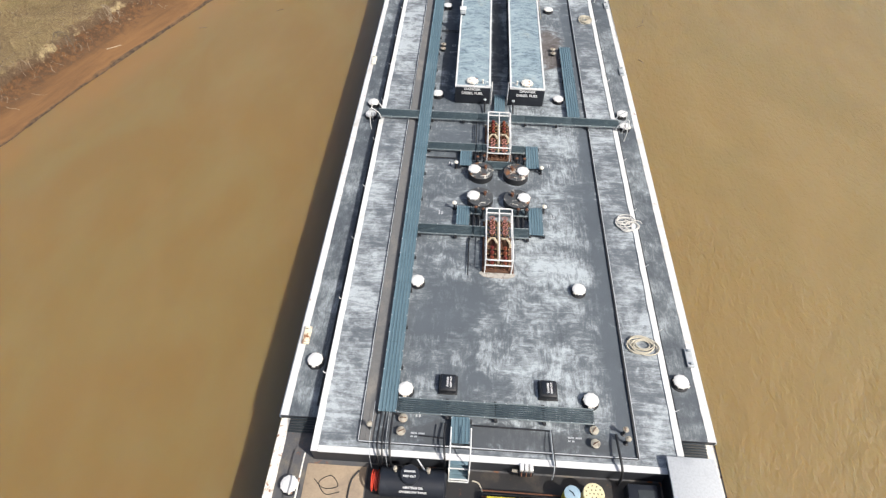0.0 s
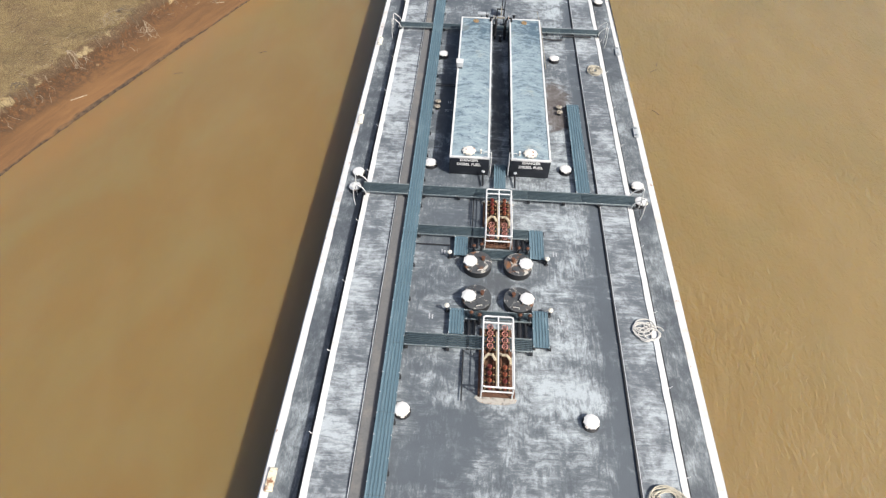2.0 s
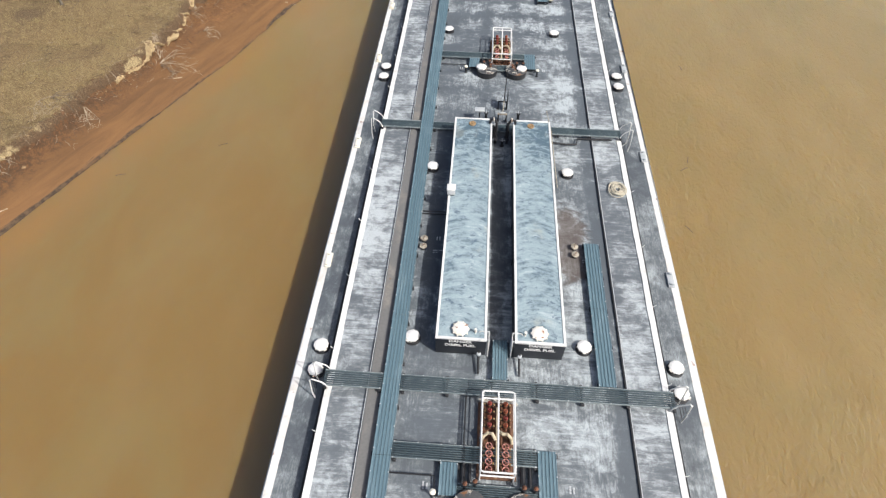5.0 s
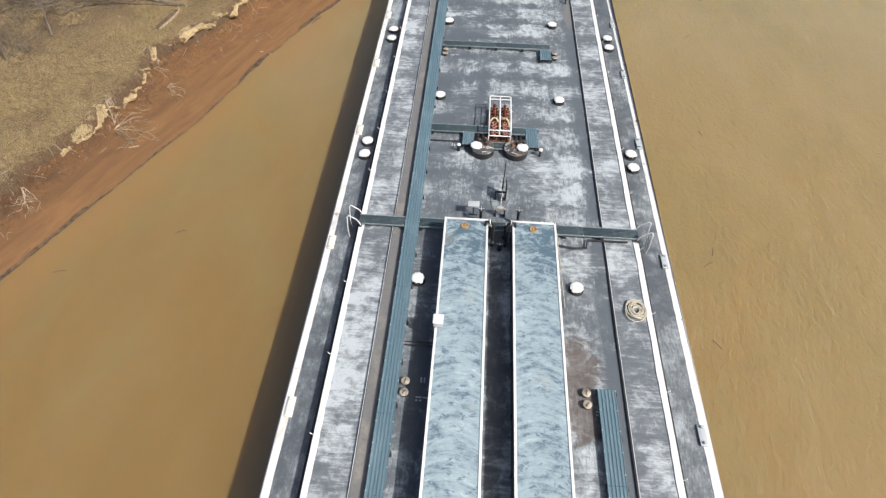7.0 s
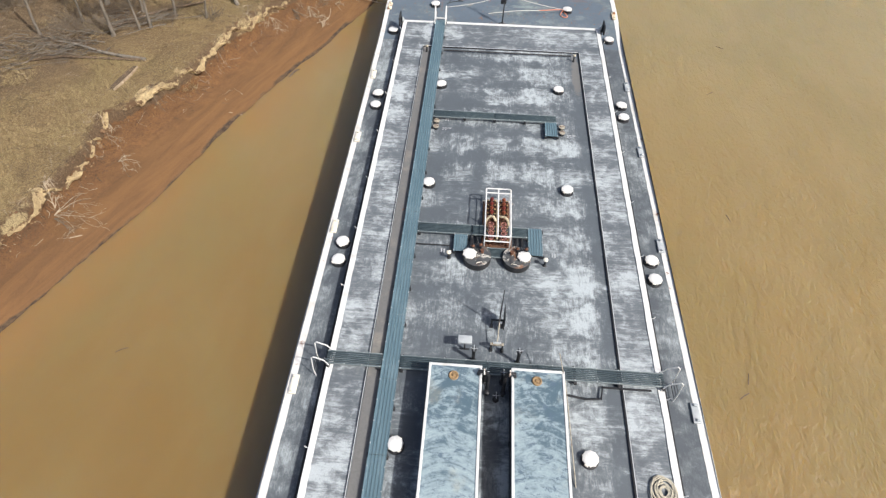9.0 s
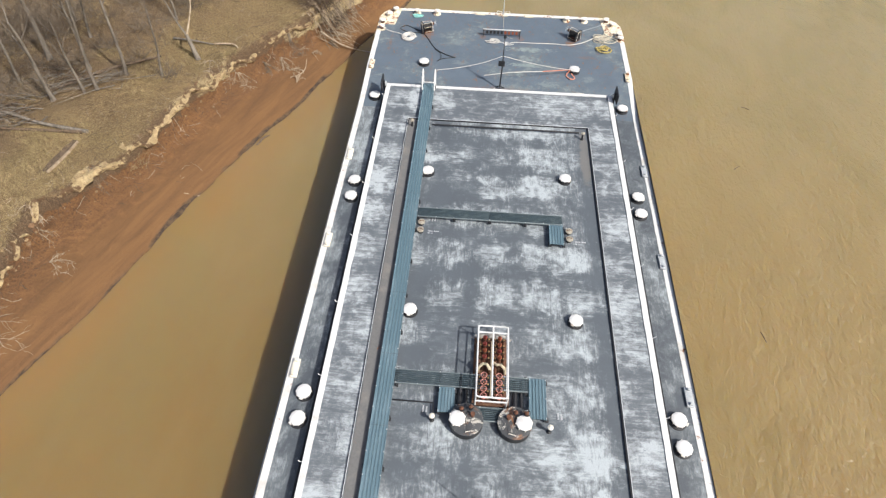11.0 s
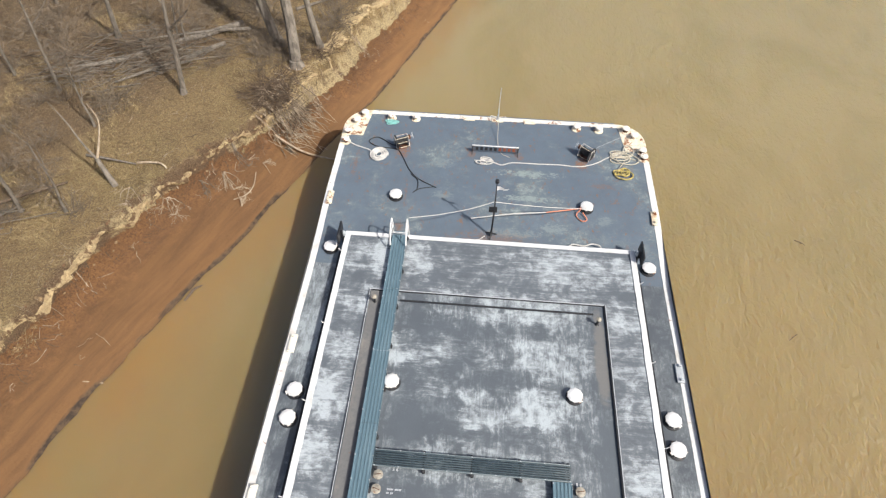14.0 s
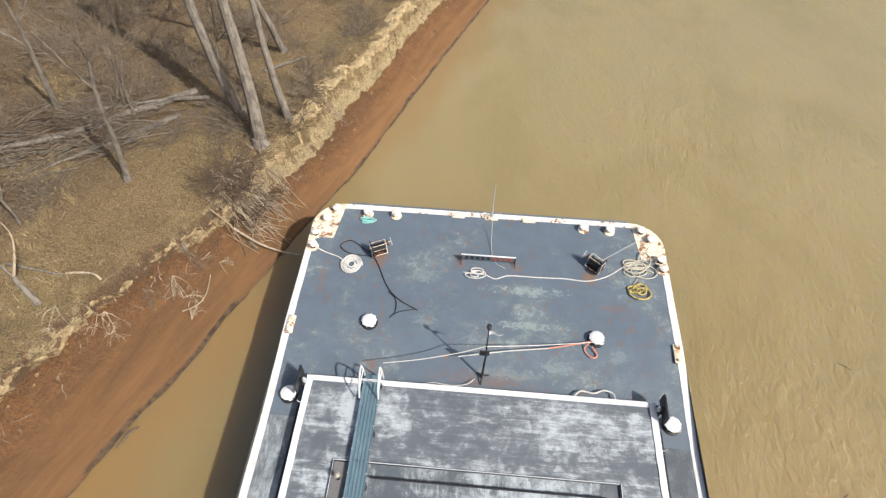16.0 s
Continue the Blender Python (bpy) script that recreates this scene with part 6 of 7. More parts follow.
part("label_bar", Geo().box(-0.5, -0.1, 0.40, 0.405, 0.45, 0.5), M_WHITE, ob)
# pipes over the rear wall and hoses
for x, m2, r in ((-4.65, M_GREYBOX, 0.010), (-4.36, M_BLACK, 0.032), (-4.20, M_BLACK, 0.032), (-4.06, M_GREYBOX, 0.010), (-3.92, M_BLACK, 0.04), (-1.95, M_BLACK, 0.04), (1.95, M_GREYBOX, 0.02), (4.35, M_BLACK, 0.05)):
    single("wall_pipe", Geo().tube(smooth([(x, -1.9 if x < -3 else -2.6, TRUNK + 0.16), (x, -3.3, TRUNK + 0.28), (x + 0.05, -3.85, TRUNK + 0.22), (x + 0.08, -4.05, TRUNK - 0.1), (x + 0.1, -4.1, AFT + 0.1)], 5), r, 6), m2, "pipe bent over the trunk's rear edge", "pipe", "pipes over the rear edge")
lay([(-6.6, -4.6), (-6.2, -4.9), (-5.7, -4.8), (-6.0, -4.45), (-6.4, -4.7), (-6.1, -5.1), (-5.6, -5.0)], 0.014, M_CABLE, "thin dark wire tangle on the sandy deck", AFT + 0.035)
single("deck_rail", Geo().tube([(-6.95, -3.95, AFT + 0.75), (-6.95, -4.1, AFT + 0.8), (-6.98, -7.0, AFT + 0.8)], 0.03, 6), M_WHITERUST, "white rusty handrail beside the aft deck", "rail")
single("hose", Geo().tube(smooth([(-5.0, -4.2, AFT + 0.05), (-5.25, -4.6, AFT + 0.05), (-5.3, -5.4, AFT + 0.05)]), 0.03, 6), M_CABLE, "black hose on the aft deck", "hose")
lay([(-0.85, -4.3), (-0.6, -4.4), (-0.45, -4.8), (-0.7, -5.0)], 0.03, M_ROPE, "pale rope by the stair", AFT + 0.03)


# ---- the bank: trees, logs, brush, grass ----
def grow(wood, twigs, p, d, length, r, level, rnd, bend=0.18, clear=1):
    """One limb with its side limbs; thick ones go into wood, thin ones into twigs."""
    n = 5 if level < 2 else 3
    pts, rs = [p.copy()], [r]
    for i in range(n):
        d = (d + Vector((rnd.uniform(-1, 1), rnd.uniform(-1, 1), rnd.uniform(-0.4, 0.8))) * bend).normalized()
        p = p + d * (length / n)
        pts.append(p.copy())
        rs.append(r * (1 - 0.62 * (i + 1) / n))
        if level < 4 and (i >= clear or level > 0):
            for _ in range(1 if level == 0 else rnd.choice((1, 1, 2))):
                side = d.orthogonal().normalized()
                side.rotate(Matrix.Rotation(rnd.uniform(0, 6.3), 3, d))
                nd = (d * rnd.uniform(0.5, 1.0) + side * rnd.uniform(0.6, 1.0) + Vector((0, 0, 0.2))).normalized()
                grow(wood, twigs, p, nd, length * rnd.uniform(0.38, 0.62), rs[-1] * rnd.uniform(0.45, 0.65), level + 1, rnd, bend * 1.15)
    (wood if level < 2 else twigs).tube(pts, [max(q, 0.008) for q in rs], (9, 6, 4, 3, 3)[level])


def tree_meshes(seed, height, radius, lean, clear=1):
    rnd = random.Random(seed)
    wood, twigs = Geo(), Geo()
    grow(wood, twigs, Vector((0, 0, -0.15)), Vector((lean[0], lean[1], 1)).normalized(), height, radius, 0, rnd, 0.10, clear)
    wood.lathe([(radius * 1.7, -0.12), (radius * 1.25, 0.12), (radius, 0.4)], 9)
    return wood.mesh("trunk", M_BARK), twigs.mesh("twigs", M_TWIG, 0)


TREES = [tree_meshes(11, 7.0, 0.17, (0.04, 0.06), 2), tree_meshes(23, 14.0, 0.36, (-0.12, 0.2), 3), tree_meshes(37, 5.0, 0.08, (0.0, 0.05)), tree_meshes(41, 8.0, 0.105, (0.0, 0.03), 2), tree_meshes(53, 12.0, 0.25, (-0.2, 0.1), 3)]


def tree(x, y, k, turn, scale=1.0):
    ob = thing("bare_tree", "leafless grey-barked tree standing on the river bank", "tree", "bare trees on the bank", (x, y, bank(x, y)[0] - 0.03), turn)
    if k in (0, 2, 3):
        ob.rotation_euler = (Matrix.Rotation(0.13, 3, "Y") @ Matrix.Rotation(turn, 3, "Z")).to_euler()
    ob.scale = (scale, scale, scale)
    part("trunk", TREES[k][0], None, ob)
    part("crown", TREES[k][1], None, ob)


for x, y, k, turn, sc in ((-18.45, 68.0, 0, 0.2, 1.0), (-12.4, 71.2, 1, 0.0, 1.0), (-14.0, 73.2, 4, 0.3, 1.3), (-11.3, 73.2, 4, 0.1, 0.9), (-13.2, 79.4, 4, 2.0, 0.9), (-16.4, 76.8, 2, 1.0, 1.2), (-19.7, 72.3, 2, 2.4, 0.8),
                          (-24.7, 56.9, 3, 0.5, 1.0), (-23.5, 58.5, 3, 3.0, 1.0), (-21.3, 58.7, 2, 0.2, 1.0), (-25.4, 56.6, 2, 4.0, 1.0), (-29.1, 59.7, 0, 1.2, 1.0), (-31.9, 55.2, 3, 0.7, 1.0), (-26.9, 55.7, 0, 3.3, 0.8), (-26.0, 58.8, 3, 5.0, 0.9),
                          (-29.9, 57.3, 3, 1.9, 0.9), (-33.1, 45.2, 2, 0.0, 1.1), (-31.6, 48.4, 2, 1.5, 0.9), (-24.3, 72.7, 0, 4.1, 1.0), (-20.6, 73.1, 2, 1.1, 0.9), (-25.7, 67.4, 3, 2.2, 0.9), (-29.0, 68.5, 3, 0.1, 0.9), (-29.3, 63.9, 3, 4.4, 1.0),
                          (-34.0, 61.0, 0, 2.2, 1.1), (-33.0, 66.0, 3, 3.7, 1.0), (-18.0, 83.0, 3, 1.7, 1.0), (-24.0, 80.0, 3, 0.6, 1.1), (-30.0, 76.0, 3, 5.2, 1.0), (-12.0, 87.0, 3, 2.9, 1.0), (-36.0, 72.0, 0, 0.9, 1.2), (-27.5, 62.2, 2, 0.4, 1.1), (-22.5, 64.8, 2, 3.1, 0.9)):
    tree(x, y, k, turn, sc)


def bush_mesh(seed, n, size, flat, mat, thick=0.012):
    rnd = random.Random(seed)
    g = Geo()
    for _ in range(n):
        a = rnd.uniform(0, 6.3)
        d = Vector((math.cos(a), math.sin(a), rnd.uniform(0.1, 1.5) * (1 - flat) + 0.05)).normalized()
        p = Vector((rnd.gauss(0, 0.25) * size, rnd.gauss(0, 0.25) * size, 0.0))
        pts = [p.copy()]
        for k in range(4):
            d = (d + Vector((rnd.uniform(-1, 1), rnd.uniform(-1, 1), rnd.uniform(-0.6, 0.5))) * 0.3).normalized()
            p = p + d * size * rnd.uniform(0.15, 0.32)
            p.z = max(p.z, 0.02)
            pts.append(p.copy())
            if rnd.random() < 0.6:
                e = (d + Vector((rnd.uniform(-1, 1), rnd.uniform(-1, 1), rnd.uniform(-0.3, 0.8)))).normalized()
                q = p + e * size * rnd.uniform(0.1, 0.3)
                q.z = max(q.z, 0.02)
                g.tube([p, (p + q) / 2 + Vector((0, 0, 0.03)), q], [thick * 0.7, thick * 0.5, thick * 0.3], 3)
        g.tube(pts, [thick * (1.5 - 0.28 * i) for i in range(5)], 4)
    return g.mesh("brush", mat, 0)


BUSH = [bush_mesh(1, 40, 1.3, 0.0, M_TWIG), bush_mesh(2, 50, 1.6, 0.4, M_TWIG), bush_mesh(3, 60, 1.5, 0.75, M_DARKTWIG, 0.013), bush_mesh(4, 16, 1.0, 0.75, M_DRIFT, 0.016)]


def bush(x, y, k, turn, sc, label, name="bush", cat="bush", grp="bare bushes"):
    ob = new(name, BUSH[k])
    ob.location, ob.rotation_euler, ob.scale = (x, y, bank(x, y)[0] - 0.02), (0, 0, turn), (sc, sc, sc)
    tagged(ob, label, cat, grp)


rnd = random.Random(77)
for k in range(260):
    y = rnd.uniform(46, 92)
    x = shore(y) - bank_top(y) - rnd.uniform(0.8, 20)
    # the grassy clearing stays open
    if -21 < x < -13 and 61 < y < 69.5 or (y < 56 and x > -27.5) or (y < 52 and x > -31):
        continue
    bush(x, y, rnd.choice((0, 0, 1, 1, 1)), rnd.uniform(0, 6.3), rnd.uniform(0.5, 1.15), "leafless grey-brown bush of thin twigs on the bank")
# roots and dead brush hanging over the broken edge
def driftwood(x, y, turn, length, seed, arms=3, r=0.035):
    """A washed-out root: a stump with forked arms that lie along the slope."""
    rr = random.Random(seed)
    g = Geo()

    def arm(px, py, a, l, q, level):
        n, pts = 6, []
        lift = rr.uniform(0.05, 0.30)
        for k in range(n + 1):
            u = k / n
            pts.append((px, py, bank(px, py)[0] + q + lift * math.sin(math.pi * u) * (0.6 if level else 1.0)))
            if level < 2 and k > 0 and rr.random() < 0.42:
                arm(px, py, a + rr.choice((-1, 1)) * rr.uniform(0.4, 1.1), l * rr.uniform(0.3, 0.6), q * 0.6, level + 1)
            a += rr.gauss(0, 0.14)
            px, py = px + l / n * math.cos(a), py + l / n * math.sin(a)
        g.tube(pts, [max(0.006, q * (1 - 0.75 * k / n)) for k in range(n + 1)], 5 if level == 0 else 4)

    for k in range(arms):
        arm(x, y, turn + rr.gauss(0, 0.55), length * rr.uniform(0.6, 1.0), r * rr.uniform(0.7, 1.0), 0)
    single("dead_brush", g, M_DRIFT if seed % 3 else M_TWIG, "pale dead roots and branches on the bank's edge", "brush", "dead brush on the bank")


for k, (x, y, turn, l) in enumerate(((-24.2, 40.4, 0.5, 2.3), (-24.1, 40.2, -0.6, 1.6), (-24.3, 40.8, 2.2, 1.4), (-29.2, 34.0, -0.7, 2.2), (-28.6, 34.4, 0.3, 1.6), (-26.8, 34.6, -0.5, 1.5), (-29.6, 29.0, -0.4, 1.3), (-31.4, 25.0, -0.3, 1.4),
                                      (-24.3, 47.6, -0.8, 1.4), (-22.6, 45.0, 0.2, 1.2), (-22.3, 50.6, -0.6, 0.9), (-18.8, 60.6, -0.9, 1.6), (-17.4, 61.2, -0.8, 1.4), (-16.2, 62.6, -0.9, 1.5), (-15.2, 63.6, -0.7, 1.5), (-14.4, 62.6, 0.9, 1.5),
                                      (-14.8, 64.8, -0.6, 1.2), (-13.3, 64.8, -0.3, 1.0), (-13.7, 61.6, 1.3, 0.9), (-12.4, 66.2, -0.2, 1.0), (-11.5, 70.4, -0.8, 1.2), (-9.6, 76.0, -0.9, 1.2))):
    driftwood(x, y, turn, l, 200 + k, 3 if k % 2 else 4)
for x, y, sc in ((-12.9, 69.3, 1.2), (-12.3, 68.3, 1.2), (-13.4, 68.6, 1.1), (-13.9, 68.2, 1.0), (-13.0, 67.9, 1.0), (-13.5, 69.2, 1.1), (-11.6, 72.3, 0.9), (-10.9, 73.6, 0.9)):
    bush(x, y, 2, rnd.uniform(0, 6.3), sc, "dark dead brush piled on the bank's edge", "dead_brush", "brush", "dead brush on the bank")


def log(pts, r, mat, label):
    single("fallen_log", Geo().tube(smooth([(x, y, bank(x, y)[0] + r * 0.7 + dz) for x, y, dz in pts], 4), [max(0.03, r * (1 - 0.5 * i / (4 * (len(pts) - 1)))) for i in range(4 * (len(pts) - 1) + 1)], 8), mat, label, "log", "fallen logs")


log([(-16.8, 75.0, 0.1), (-20.0, 72.6, 0.1), (-23.0, 70.4, 0.1), (-26.0, 69.0, 0.1)], 0.22, M_BARK, "long grey fallen trunk lying in the leaf litter")
log([(-17.3, 72.7, 0.1), (-20.0, 70.4, 0.1), (-22.7, 68.3, 0.05)], 0.14, M_BARK, "grey fallen trunk lying in the leaf litter")
log([(-16.0, 74.2, 0.3), (-19.0, 73.6, 0.2), (-23.5, 72.0, 0.1)], 0.12, M_BARK, "thin grey fallen trunk in the brush")
log([(-13.8, 77.2, 0.05), (-11.6, 78.8, 0.05)], 0.12, M_BARK, "grey fallen trunk among the trees")
log([(-23.6, 53.15, 0.0), (-26.4, 53.45, 0.1), (-28.6, 53.9, 0.35), (-30.0, 54.2, 0.3)], 0.12, M_BARK, "dark weathered trunk fallen on the grass")
log([(-23.9, 53.1, 0.0), (-26.6, 53.0, 0.0), (-29.6, 52.7, 0.05), (-32.0, 51.6, 0.0)], 0.11, M_DARKTWIG, "dark weathered branch fallen on the grass")
def bark_slab(x0, y0, x1, y1, w):
    """A split slab of trunk: dark weathered face, one bleached edge."""
    a, b = Vector((x0, y0, bank(x0, y0)[0])), Vector((x1, y1, bank(x1, y1)[0]))
    d = b - a
    side = Vector((d.y, -d.x, 0)).normalized()
    ob = thing("split_log", "split slab of dark weathered trunk with a bleached edge", "log", "fallen logs", a)
    face, edge = Geo(), Geo()
    n = 9
    for g, lo, hi, up in ((face, -0.5, 0.28, 0.16), (edge, 0.28, 0.5, 0.19)):
        vs = []
        for k in range(n + 1):
            u = k / n
            q = w * (0.45 + 0.55 * math.sin(math.pi * min(1.0, 0.15 + u * 0.75))) * (1 + 0.25 * noise.noise(Vector((k * 0.9, lo, 3))))
            for e, z in ((lo, 0.02), (lo, up * 0.7), (hi, up), (hi, 0.02)):
                vs.append(d * u + side * (e * q) + Vector((0, 0, z + 0.03 * noise.noise(Vector((k, e, 1))))))
        g.add(vs, [(k * 4 + i, k * 4 + (i + 1) % 4, k * 4 + 4 + (i + 1) % 4, k * 4 + 4 + i) for k in range(n) for i in range(4)] + [(0, 3, 2, 1), tuple(n * 4 + i for i in range(4))])
    part("face", face, M_DARKTWIG, ob)
    part("edge", edge, M_DRIFT, ob, "bleached split edge")


bark_slab(-24.55, 49.9, -23.95, 52.35, 0.55)
log([(-21.8, 62.4, 0.1), (-20.4, 62.2, 0.2), (-19.0, 62.1, 0.15)], 0.08, M_BARK, "grey fallen branch at the bank's edge")
log([(-19.0, 62.25, 0.1), (-18.2, 62.35, 0.12), (-17.5, 62.2, 0.05), (-17.0, 61.7, 0.0)], 0.07, M_DRIFT, "bleached fallen branch at the bank's edge")
log([(-27.5, 56.3, 0.1), (-24.5, 58.8, 0.1), (-22.0, 60.5, 0.1)], 0.12, M_DARKTWIG, "dark fallen trunk among the brush")
log([(-12.9, 66.5, 0.5), (-11.5, 66.1, 0.25), (-10.2, 65.9, 0.5), (-8.9, 65.9, 0.75)], 0.07, M_DRIFT, "bleached branch reaching out over the mud")
log([(-28.7, 17.9, 0.0), (-27.8, 19.2, 0.05)], 0.05, M_DRIFT, "pale stick lying at the water's edge")
log([(-28.4, 25.4, 0.0), (-27.7, 26.2, 0.0)], 0.035, M_DRIFT, "pale stick lying on the mud")
log([(-22.9, 39.2, 0.0), (-22.4, 39.5, 0.0)], 0.035, M_DRIFT, "pale stick lying on the mud")
log([(-17.8, 50.8, 0.0), (-17.0, 50.9, 0.0)], 0.03, M_DRIFT, "pale stick lying on the mud")
log([(-14.9, 55.5, 0.0), (-14.6, 56.2, 0.1), (-14.2, 56.6, 0.05)], 0.08, M_DARKTWIG, "dark snag stuck in the mud at the waterline")
log([(-15.3, 54.2, 0.0), (-15.0, 54.9, 0.05)], 0.09, M_DARKTWIG, "dark snag stuck in the mud at the waterline")
log([(-14.2, 61.9, 0.05), (-13.6, 62.3, 0.15), (-13.4, 63.0, 0.1), (-13.5, 64.0, 0.05)], 0.035, M_DRIFT, "thin bleached branch curled on the mud")
# crown of the fallen trunks: many bare stems lying one way
def fallen_crown(x, y, dx, dy, n, spread, seed):
    ob = thing("brush_pile", "pile of bare grey stems lying flat on the ground", "brush", "brush piles", (x, y, bank(x, y)[0]))
    rr = random.Random(seed)
    o = Vector(ob.location)
    base = math.atan2(dy, dx)
    for k in range(n):
        sx, sy = x + rr.gauss(0, spread), y + rr.gauss(0, spread * 0.5)
        a, l = base + rr.gauss(0, 0.28), rr.uniform(1.0, 3.6)
        pts = []
        for i in range(4):
            px, py = sx + l * i / 3 * math.cos(a) + rr.gauss(0, 0.08), sy + l * i / 3 * math.sin(a) + rr.gauss(0, 0.08)
            pts.append(Vector((px, py, bank(px, py)[0] + 0.05 + rr.uniform(0, 0.5))) - o)
        r = rr.uniform(0.012, 0.04)
        part("stem", Geo().tube(pts, [r, r * 0.8, r * 0.6, r * 0.25], 4), M_BARK if k % 3 else M_DARKTWIG, ob)


fallen_crown(-20.5, 72.0, -0.85, -0.5, 130, 2.0, 61)
fallen_crown(-24.0, 69.8, -0.9, -0.35, 110, 1.6, 62)
fallen_crown(-29.0, 54.2, -0.95, -0.25, 110, 1.4, 64)
fallen_crown(-33.0, 52.6, -0.95, -0.3, 70, 1.3, 65)
fallen_crown(-25.5, 57.8, -0.8, -0.5, 60, 1.2, 63)
# the broken forked tree at the edge
ob = thing("broken_tree", "bleached forked broken tree leaning on the bank's edge", "tree", at=(-19.65, 60.7, bank(-19.65, 60.7)[0] - 0.05))
part("trunk", Geo().tube(smooth([(0, 0, 0), (-0.25, 0.2, 1.0), (-0.4, 0.35, 1.6)], 4), [0.18, 0.16, 0.15, 0.14, 0.13, 0.12, 0.115, 0.11, 0.10], 9), M_BARK, ob)
part("fork", Geo().tube(smooth([(-0.4, 0.35, 1.55), (-0.1, 0.8, 2.4), (0.15, 1.2, 3.4), (-0.2, 1.5, 4.2)], 4), [0.07 - 0.005 * i for i in range(13)], 7), M_DRIFT, ob)
part("fork", Geo().tube(smooth([(-0.4, 0.35, 1.55), (-0.9, 0.6, 2.4), (-1.3, 0.9, 3.4), (-1.9, 1.2, 4.4)], 4), [0.07 - 0.005 * i for i in range(13)], 7), M_BARK, ob)
# bleached brush heap reaching from the bank to the barge
heap = thing("brush_heap", "heap of bleached branches washed against the bank", "brush", at=(-12.8, 68.2, bank(-12.8, 68.2)[0]))
rnd = random.Random(5)
for k in range(190):
    a = Vector((-12.8 + rnd.gauss(0, 0.7), 68.3 + rnd.gauss(0, 0.9), 0))
    a.z = bank(a.x, a.y)[0] + rnd.uniform(0, 0.35)
    b = a + Vector((rnd.uniform(0.1, 2.0), rnd.uniform(-1.2, 0.5), 0))
    b.z = max(bank(b.x, b.y)[0], WATER) + rnd.uniform(0.02, 0.25)
    c = (a + b) / 2 + Vector((rnd.gauss(0, 0.2), rnd.gauss(0, 0.2), rnd.uniform(0.0, 0.25)))
    r = rnd.choice((0.016, 0.022, 0.03))
    o = Vector(heap.location)
    part("branch", Geo().tube([a - o, c - o, b - o], [r, r * 0.8, r * 0.35], 4), M_DRIFT if k % 3 else M_TWIG, heap)

# floating bits
for x, y, a in ((11.66, 32.9, 0.6), (10.96, 27.9, 2.2), (12.06, 33.8, 1.3), (-22.85, 29.8, 0.3), (15.0, 56.0, 0.7), (13.5, 44.0, 1.8), (-17.5, 33.0, 0.5), (17.0, 62.0, 2.6)):
    l = 0.3
    single("floating_twig", Geo().tube([(x - l * math.cos(a), y - l * math.sin(a), WATER), (x, y + 0.03, WATER + 0.02), (x + l * math.cos(a), y + l * math.sin(a), WATER)], 0.02, 5), M_DARKTWIG, "dark twig drifting on the brown water", "twig", "drifting twigs")


def grass():
    """Tufts of dry grass over the terrace."""
    rnd = random.Random(9)
    vs, fs = [], []
    for _ in range(42000):
        y = rnd.uniform(16, 90)
        e = rnd.uniform(0, 1) ** 1.15 * 17
        x = shore(y) - bank_top(y) - 0.1 - e
        if noise.noise(Vector((x * 0.3, y * 0.3, 7))) < (-0.05 if y < 54 else 0.12) or (y > 54 and rnd.random() < 0.25):
            continue
        z = bank(x, y)[0] - 0.02
        for _ in range(7):
            a, h, l = rnd.uniform(0, 6.3), rnd.uniform(0.08, 0.30), rnd.uniform(0.08, 0.42)
            bx, by = x + rnd.gauss(0, 0.10), y + rnd.gauss(0, 0.10)
            w = 0.010
            n = len(vs)
            vs += [(bx - w * math.sin(a), by + w * math.cos(a), z), (bx + w * math.sin(a), by - w * math.cos(a), z), (bx + l * math.cos(a), by + l * math.sin(a), z + h)]
            fs.append((n, n + 1, n + 2))
    me = bpy.data.meshes.new("dry_grass")
    me.from_pydata(vs, [], fs)
    me.materials.append(M_GRASS)
    tagged(new("dry_grass", me), "tufts of dry straw-coloured grass on the bank", "grass", kind="stuff")


grass()


def clods():
    """Lumps of broken clay below the edge."""
    rnd = random.Random(21)
    g = Geo()
    for _ in range(420):
        y = rnd.uniform(18, 92)
        f, tp = bank_foot(y), max(bank_top(y), bank_foot(y) + 0.5)
        d = tp - abs(rnd.gauss(0, 0.45)) * (tp - f) - rnd.uniform(-0.15, 0.05)
        x = shore(y) - d
        r = rnd.uniform(0.03, 0.10) * (1.6 if rnd.random() < 0.08 else 0.8)
        z = bank(x, y)[0]
        vs, seg = [], 6
        for lv, q in ((-0.6, 0.8), (0.15, 1.0), (0.6, 0.55)):
            for k in range(seg):
                a = 2 * math.pi * k / seg + lv
                w = q * rnd.uniform(0.7, 1.25)
                vs.append((x + r * w * math.cos(a), y + r * 1.2 * w * math.sin(a), z + r * lv * rnd.uniform(0.7, 1.1)))
        fs = [(i * seg + k, i * seg + (k + 1) % seg, (i + 1) * seg + (k + 1) % seg, (i + 1) * seg + k) for i in range(2) for k in range(seg)] + [tuple(2 * seg + k for k in range(seg))]
        g.add(vs, fs)
    m = Mat("clay_clod", 0.95, 0.0, 0.2)
    n = m.noise(9, 5, 0.7)
    c = m.mix(m.ramp(m.island(), 0.3, 0.7), (0.36, 0.255, 0.14), (0.22, 0.125, 0.07))
    m.color(m.mix(m.ramp(n, 0.4, 0.65, 0.0, 0.6), c, (0.13, 0.08, 0.05)))
    m.bump(n, 0.6, 0.05)
    single("clay_clods", g, m.m, "broken lumps of pale clay along the bank's edge", "clay", kind="stuff", angle=0)


clods()


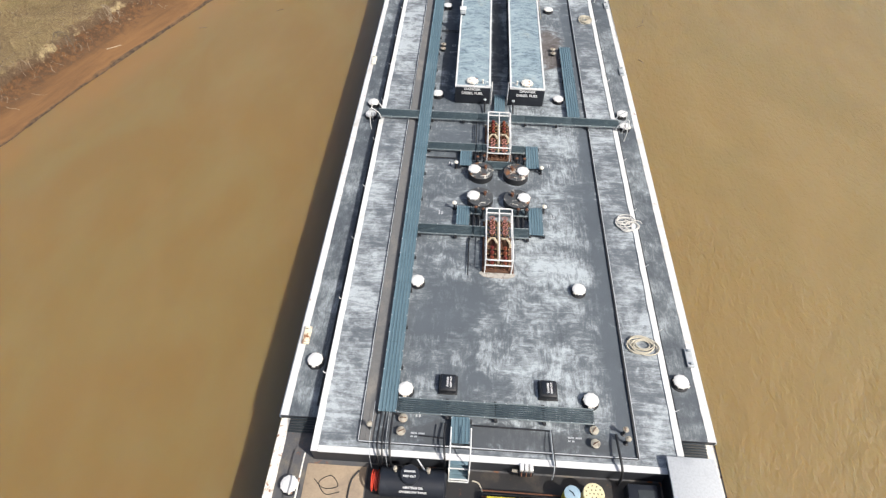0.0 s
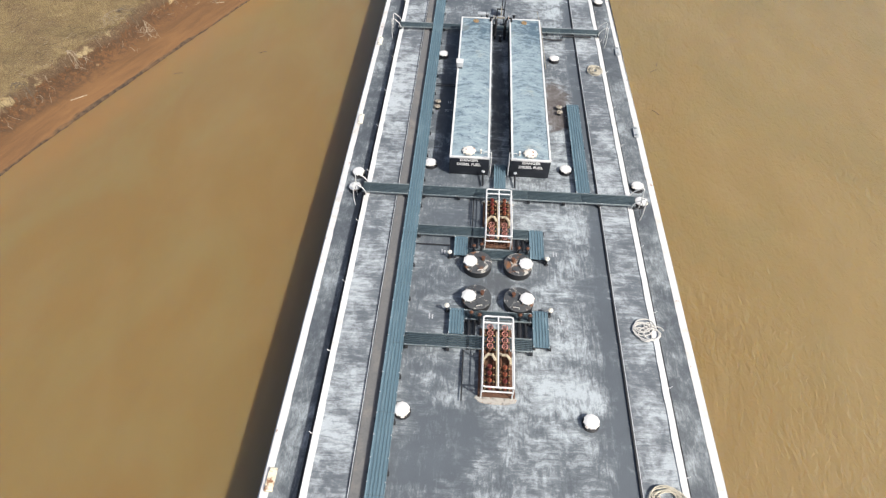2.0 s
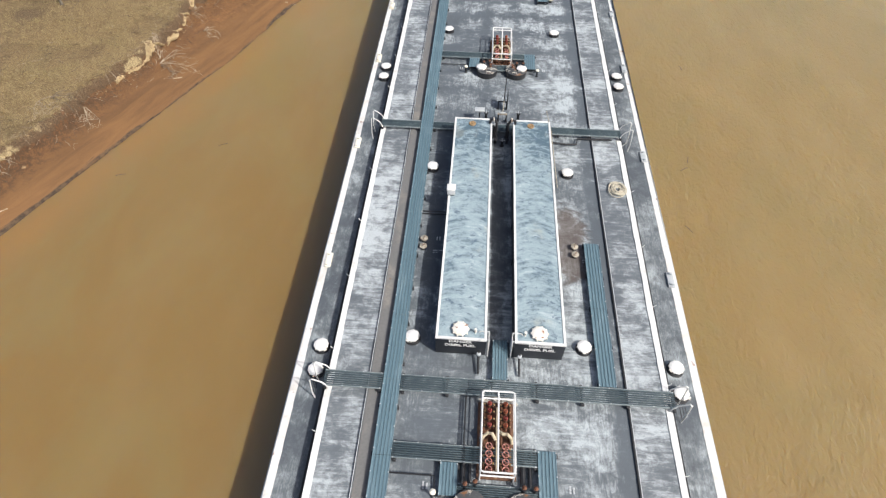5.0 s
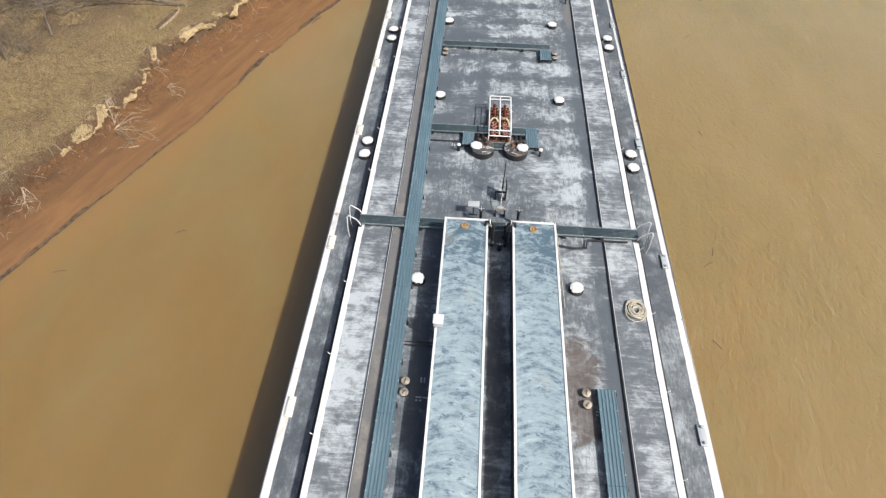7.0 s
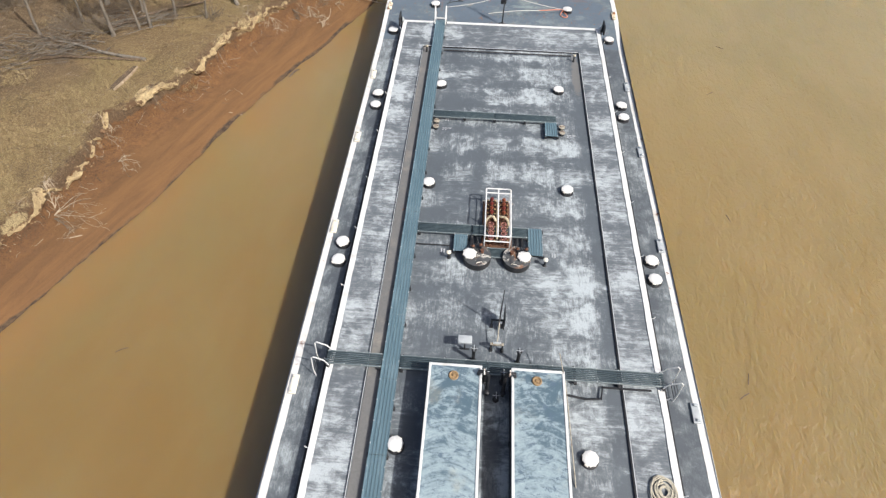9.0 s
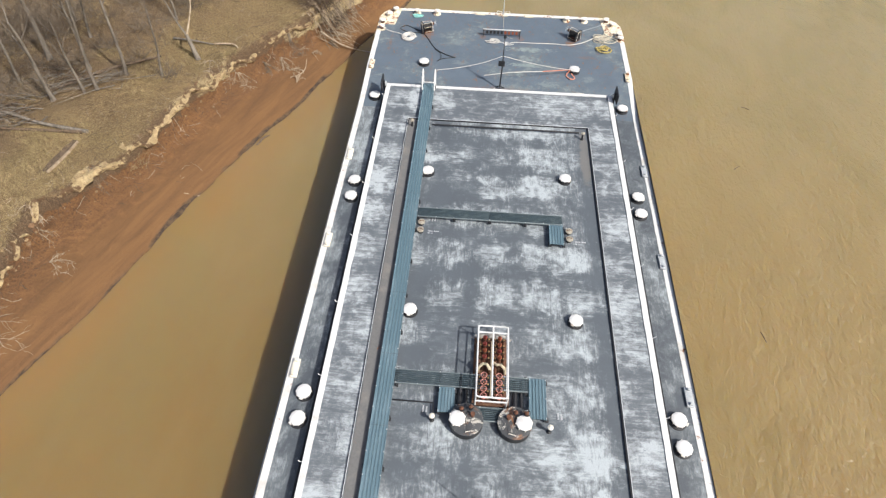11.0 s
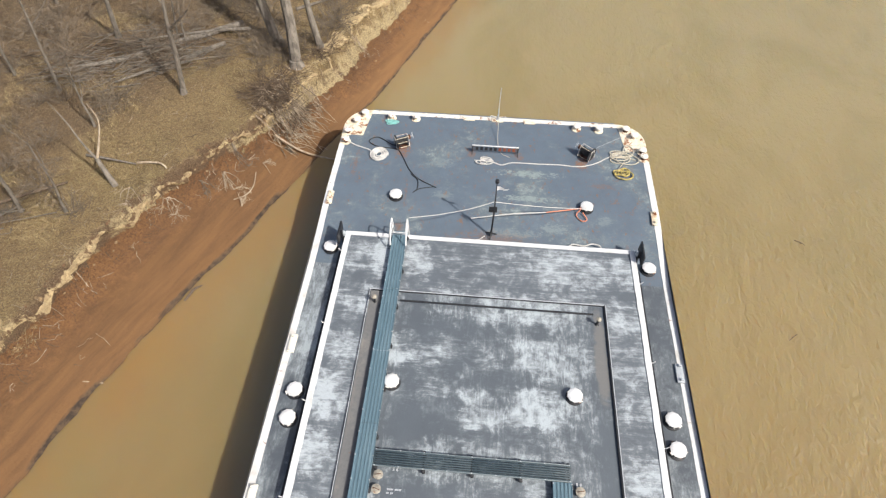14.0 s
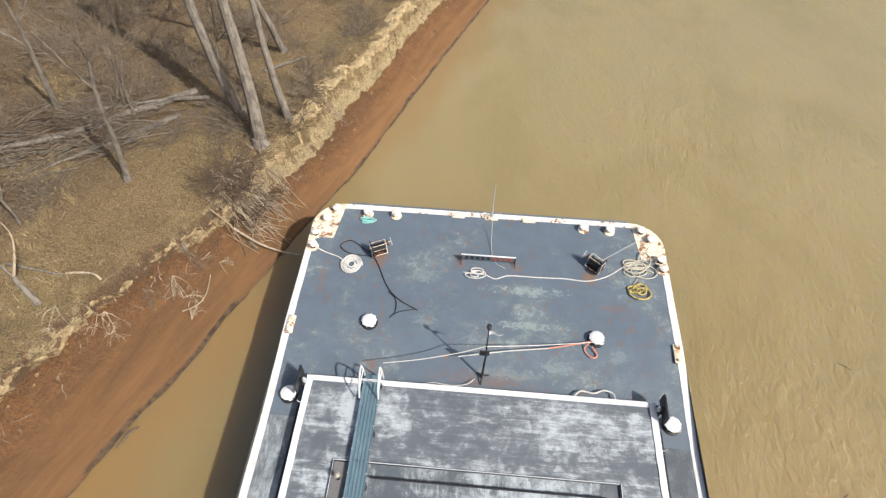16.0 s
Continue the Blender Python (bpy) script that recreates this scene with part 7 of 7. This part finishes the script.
def sticks():
    """Fallen twigs and stems strewn over the terrace and the slope."""
    rnd = random.Random(31)
    for mat, n, label in ((M_DRIFT, 700, "pale dry twigs strewn over the bank"), (M_DARKTWIG, 1500, "dark dry twigs strewn over the bank")):
        g = Geo()
        for _ in range(n):
            y = rnd.uniform(18, 92)
            e = rnd.gauss(0, 0.8) if rnd.random() < 0.35 else rnd.uniform(-1.2, 16) * (0.5 if y < 50 else 1)
            x = shore(y) - bank_top(y) - e
            if shore(y) - x < 0.6:
                continue
            a, l = rnd.uniform(0, 6.3), rnd.uniform(0.15, 0.9)
            p = []
            for k in range(4):
                q = (k / 3 - 0.5) * l
                px, py = x + q * math.cos(a) + rnd.gauss(0, 0.05), y + q * math.sin(a) + rnd.gauss(0, 0.05)
                p.append((px, py, bank(px, py)[0] + rnd.uniform(0.01, 0.10)))
            r = rnd.uniform(0.006, 0.018)
            g.tube(p, [r, r, r * 0.8, r * 0.4], 3)
        single("twig_litter", g, mat, label, "twigs", kind="stuff", angle=0)


sticks()


def clay_edge():
    """The broken, overhanging lip of pale clay where the terrace falls to the mud."""
    vs, n = [], 14
    ys = [36 + 0.11 * k for k in range(500)]
    for y in ys:
        much = lerp(y, (36, 44, 47, 57, 60, 66, 70, 73), (-0.2, 0.0, 0.80, 0.70, 0.25, 0.30, 0.1, 1.3)) + 1.7 * noise.noise(Vector((3.1, y * 0.55, 0)))
        much = min(1.0, max(0.0, much))
        tp = max(bank_top(y), bank_foot(y) + 0.5)
        reach = 0.40 + 0.60 * noise.noise(Vector((9.0, y * 0.8, 2))) + 0.22 * noise.noise(Vector((5.0, y * 2.6, 4)))
        for k in range(n):
            u = k / (n - 1)
            # over the lip, down the face, back under it
            a = math.pi * (1.22 * u)
            d = tp + 0.55 - (0.55 + reach) * math.sin(min(a, math.pi)) * (0.9 if u < 0.5 else 1.0)
            if u < 0.45:
                d = tp + 0.75 - (0.75 + reach) * (u / 0.45)
            z = terrace(y) + 0.06 - 1.05 * max(0.0, u - 0.35)
            x = shore(y) - d
            q = Vector((x * 1.6, y * 1.6, z * 2.0))
            lump = noise.noise(q) * 0.26 + noise.noise(q * 2.3) * 0.20 + noise.noise(q * 5.0) * 0.10
            z += lump * 0.8 - (1.0 - much) * 0.75 - (0.16 if k == 0 else 0)
            vs.append((x + lump, y + 0.5 * lump, z))
    fs = [(i * n + k, (i + 1) * n + k, (i + 1) * n + k + 1, i * n + k + 1) for i in range(len(ys) - 1) for k in range(n - 1)]
    m = Mat("pale_clay", 0.95, 0.0, 0.2)
    n2, n4 = m.noise(3.0, 7, 0.74, offset=(3, 1, 0)), m.noise(11, 6, 0.75)
    c = m.mix(m.ramp(n2, 0.36, 0.60), (0.64, 0.51, 0.29), (0.46, 0.34, 0.19))
    c = m.mix(m.ramp(m.math("SUBTRACT", m.noise(1.3, 6, 0.7, offset=(6, 2, 1)), m.ramp(m.axis(1), 66.0, 74.0, 0.0, 0.12)), 0.50, 0.57), c, (0.17, 0.105, 0.06))
    c = m.mix(m.ramp(n4, 0.5, 0.66, 0.0, 0.6), c, (0.20, 0.135, 0.08))
    m.color(c)
    m.bump(m.math("ADD", n2, m.math("MULTIPLY", n4, 0.5)), 1.0, 0.22)
    g = Geo().add(vs, [f[::-1] for f in fs])
    ob = single("clay_edge", g, m.m, "broken pale clay lip along the top of the bank", "clay", kind="structure", angle=0)


clay_edge()
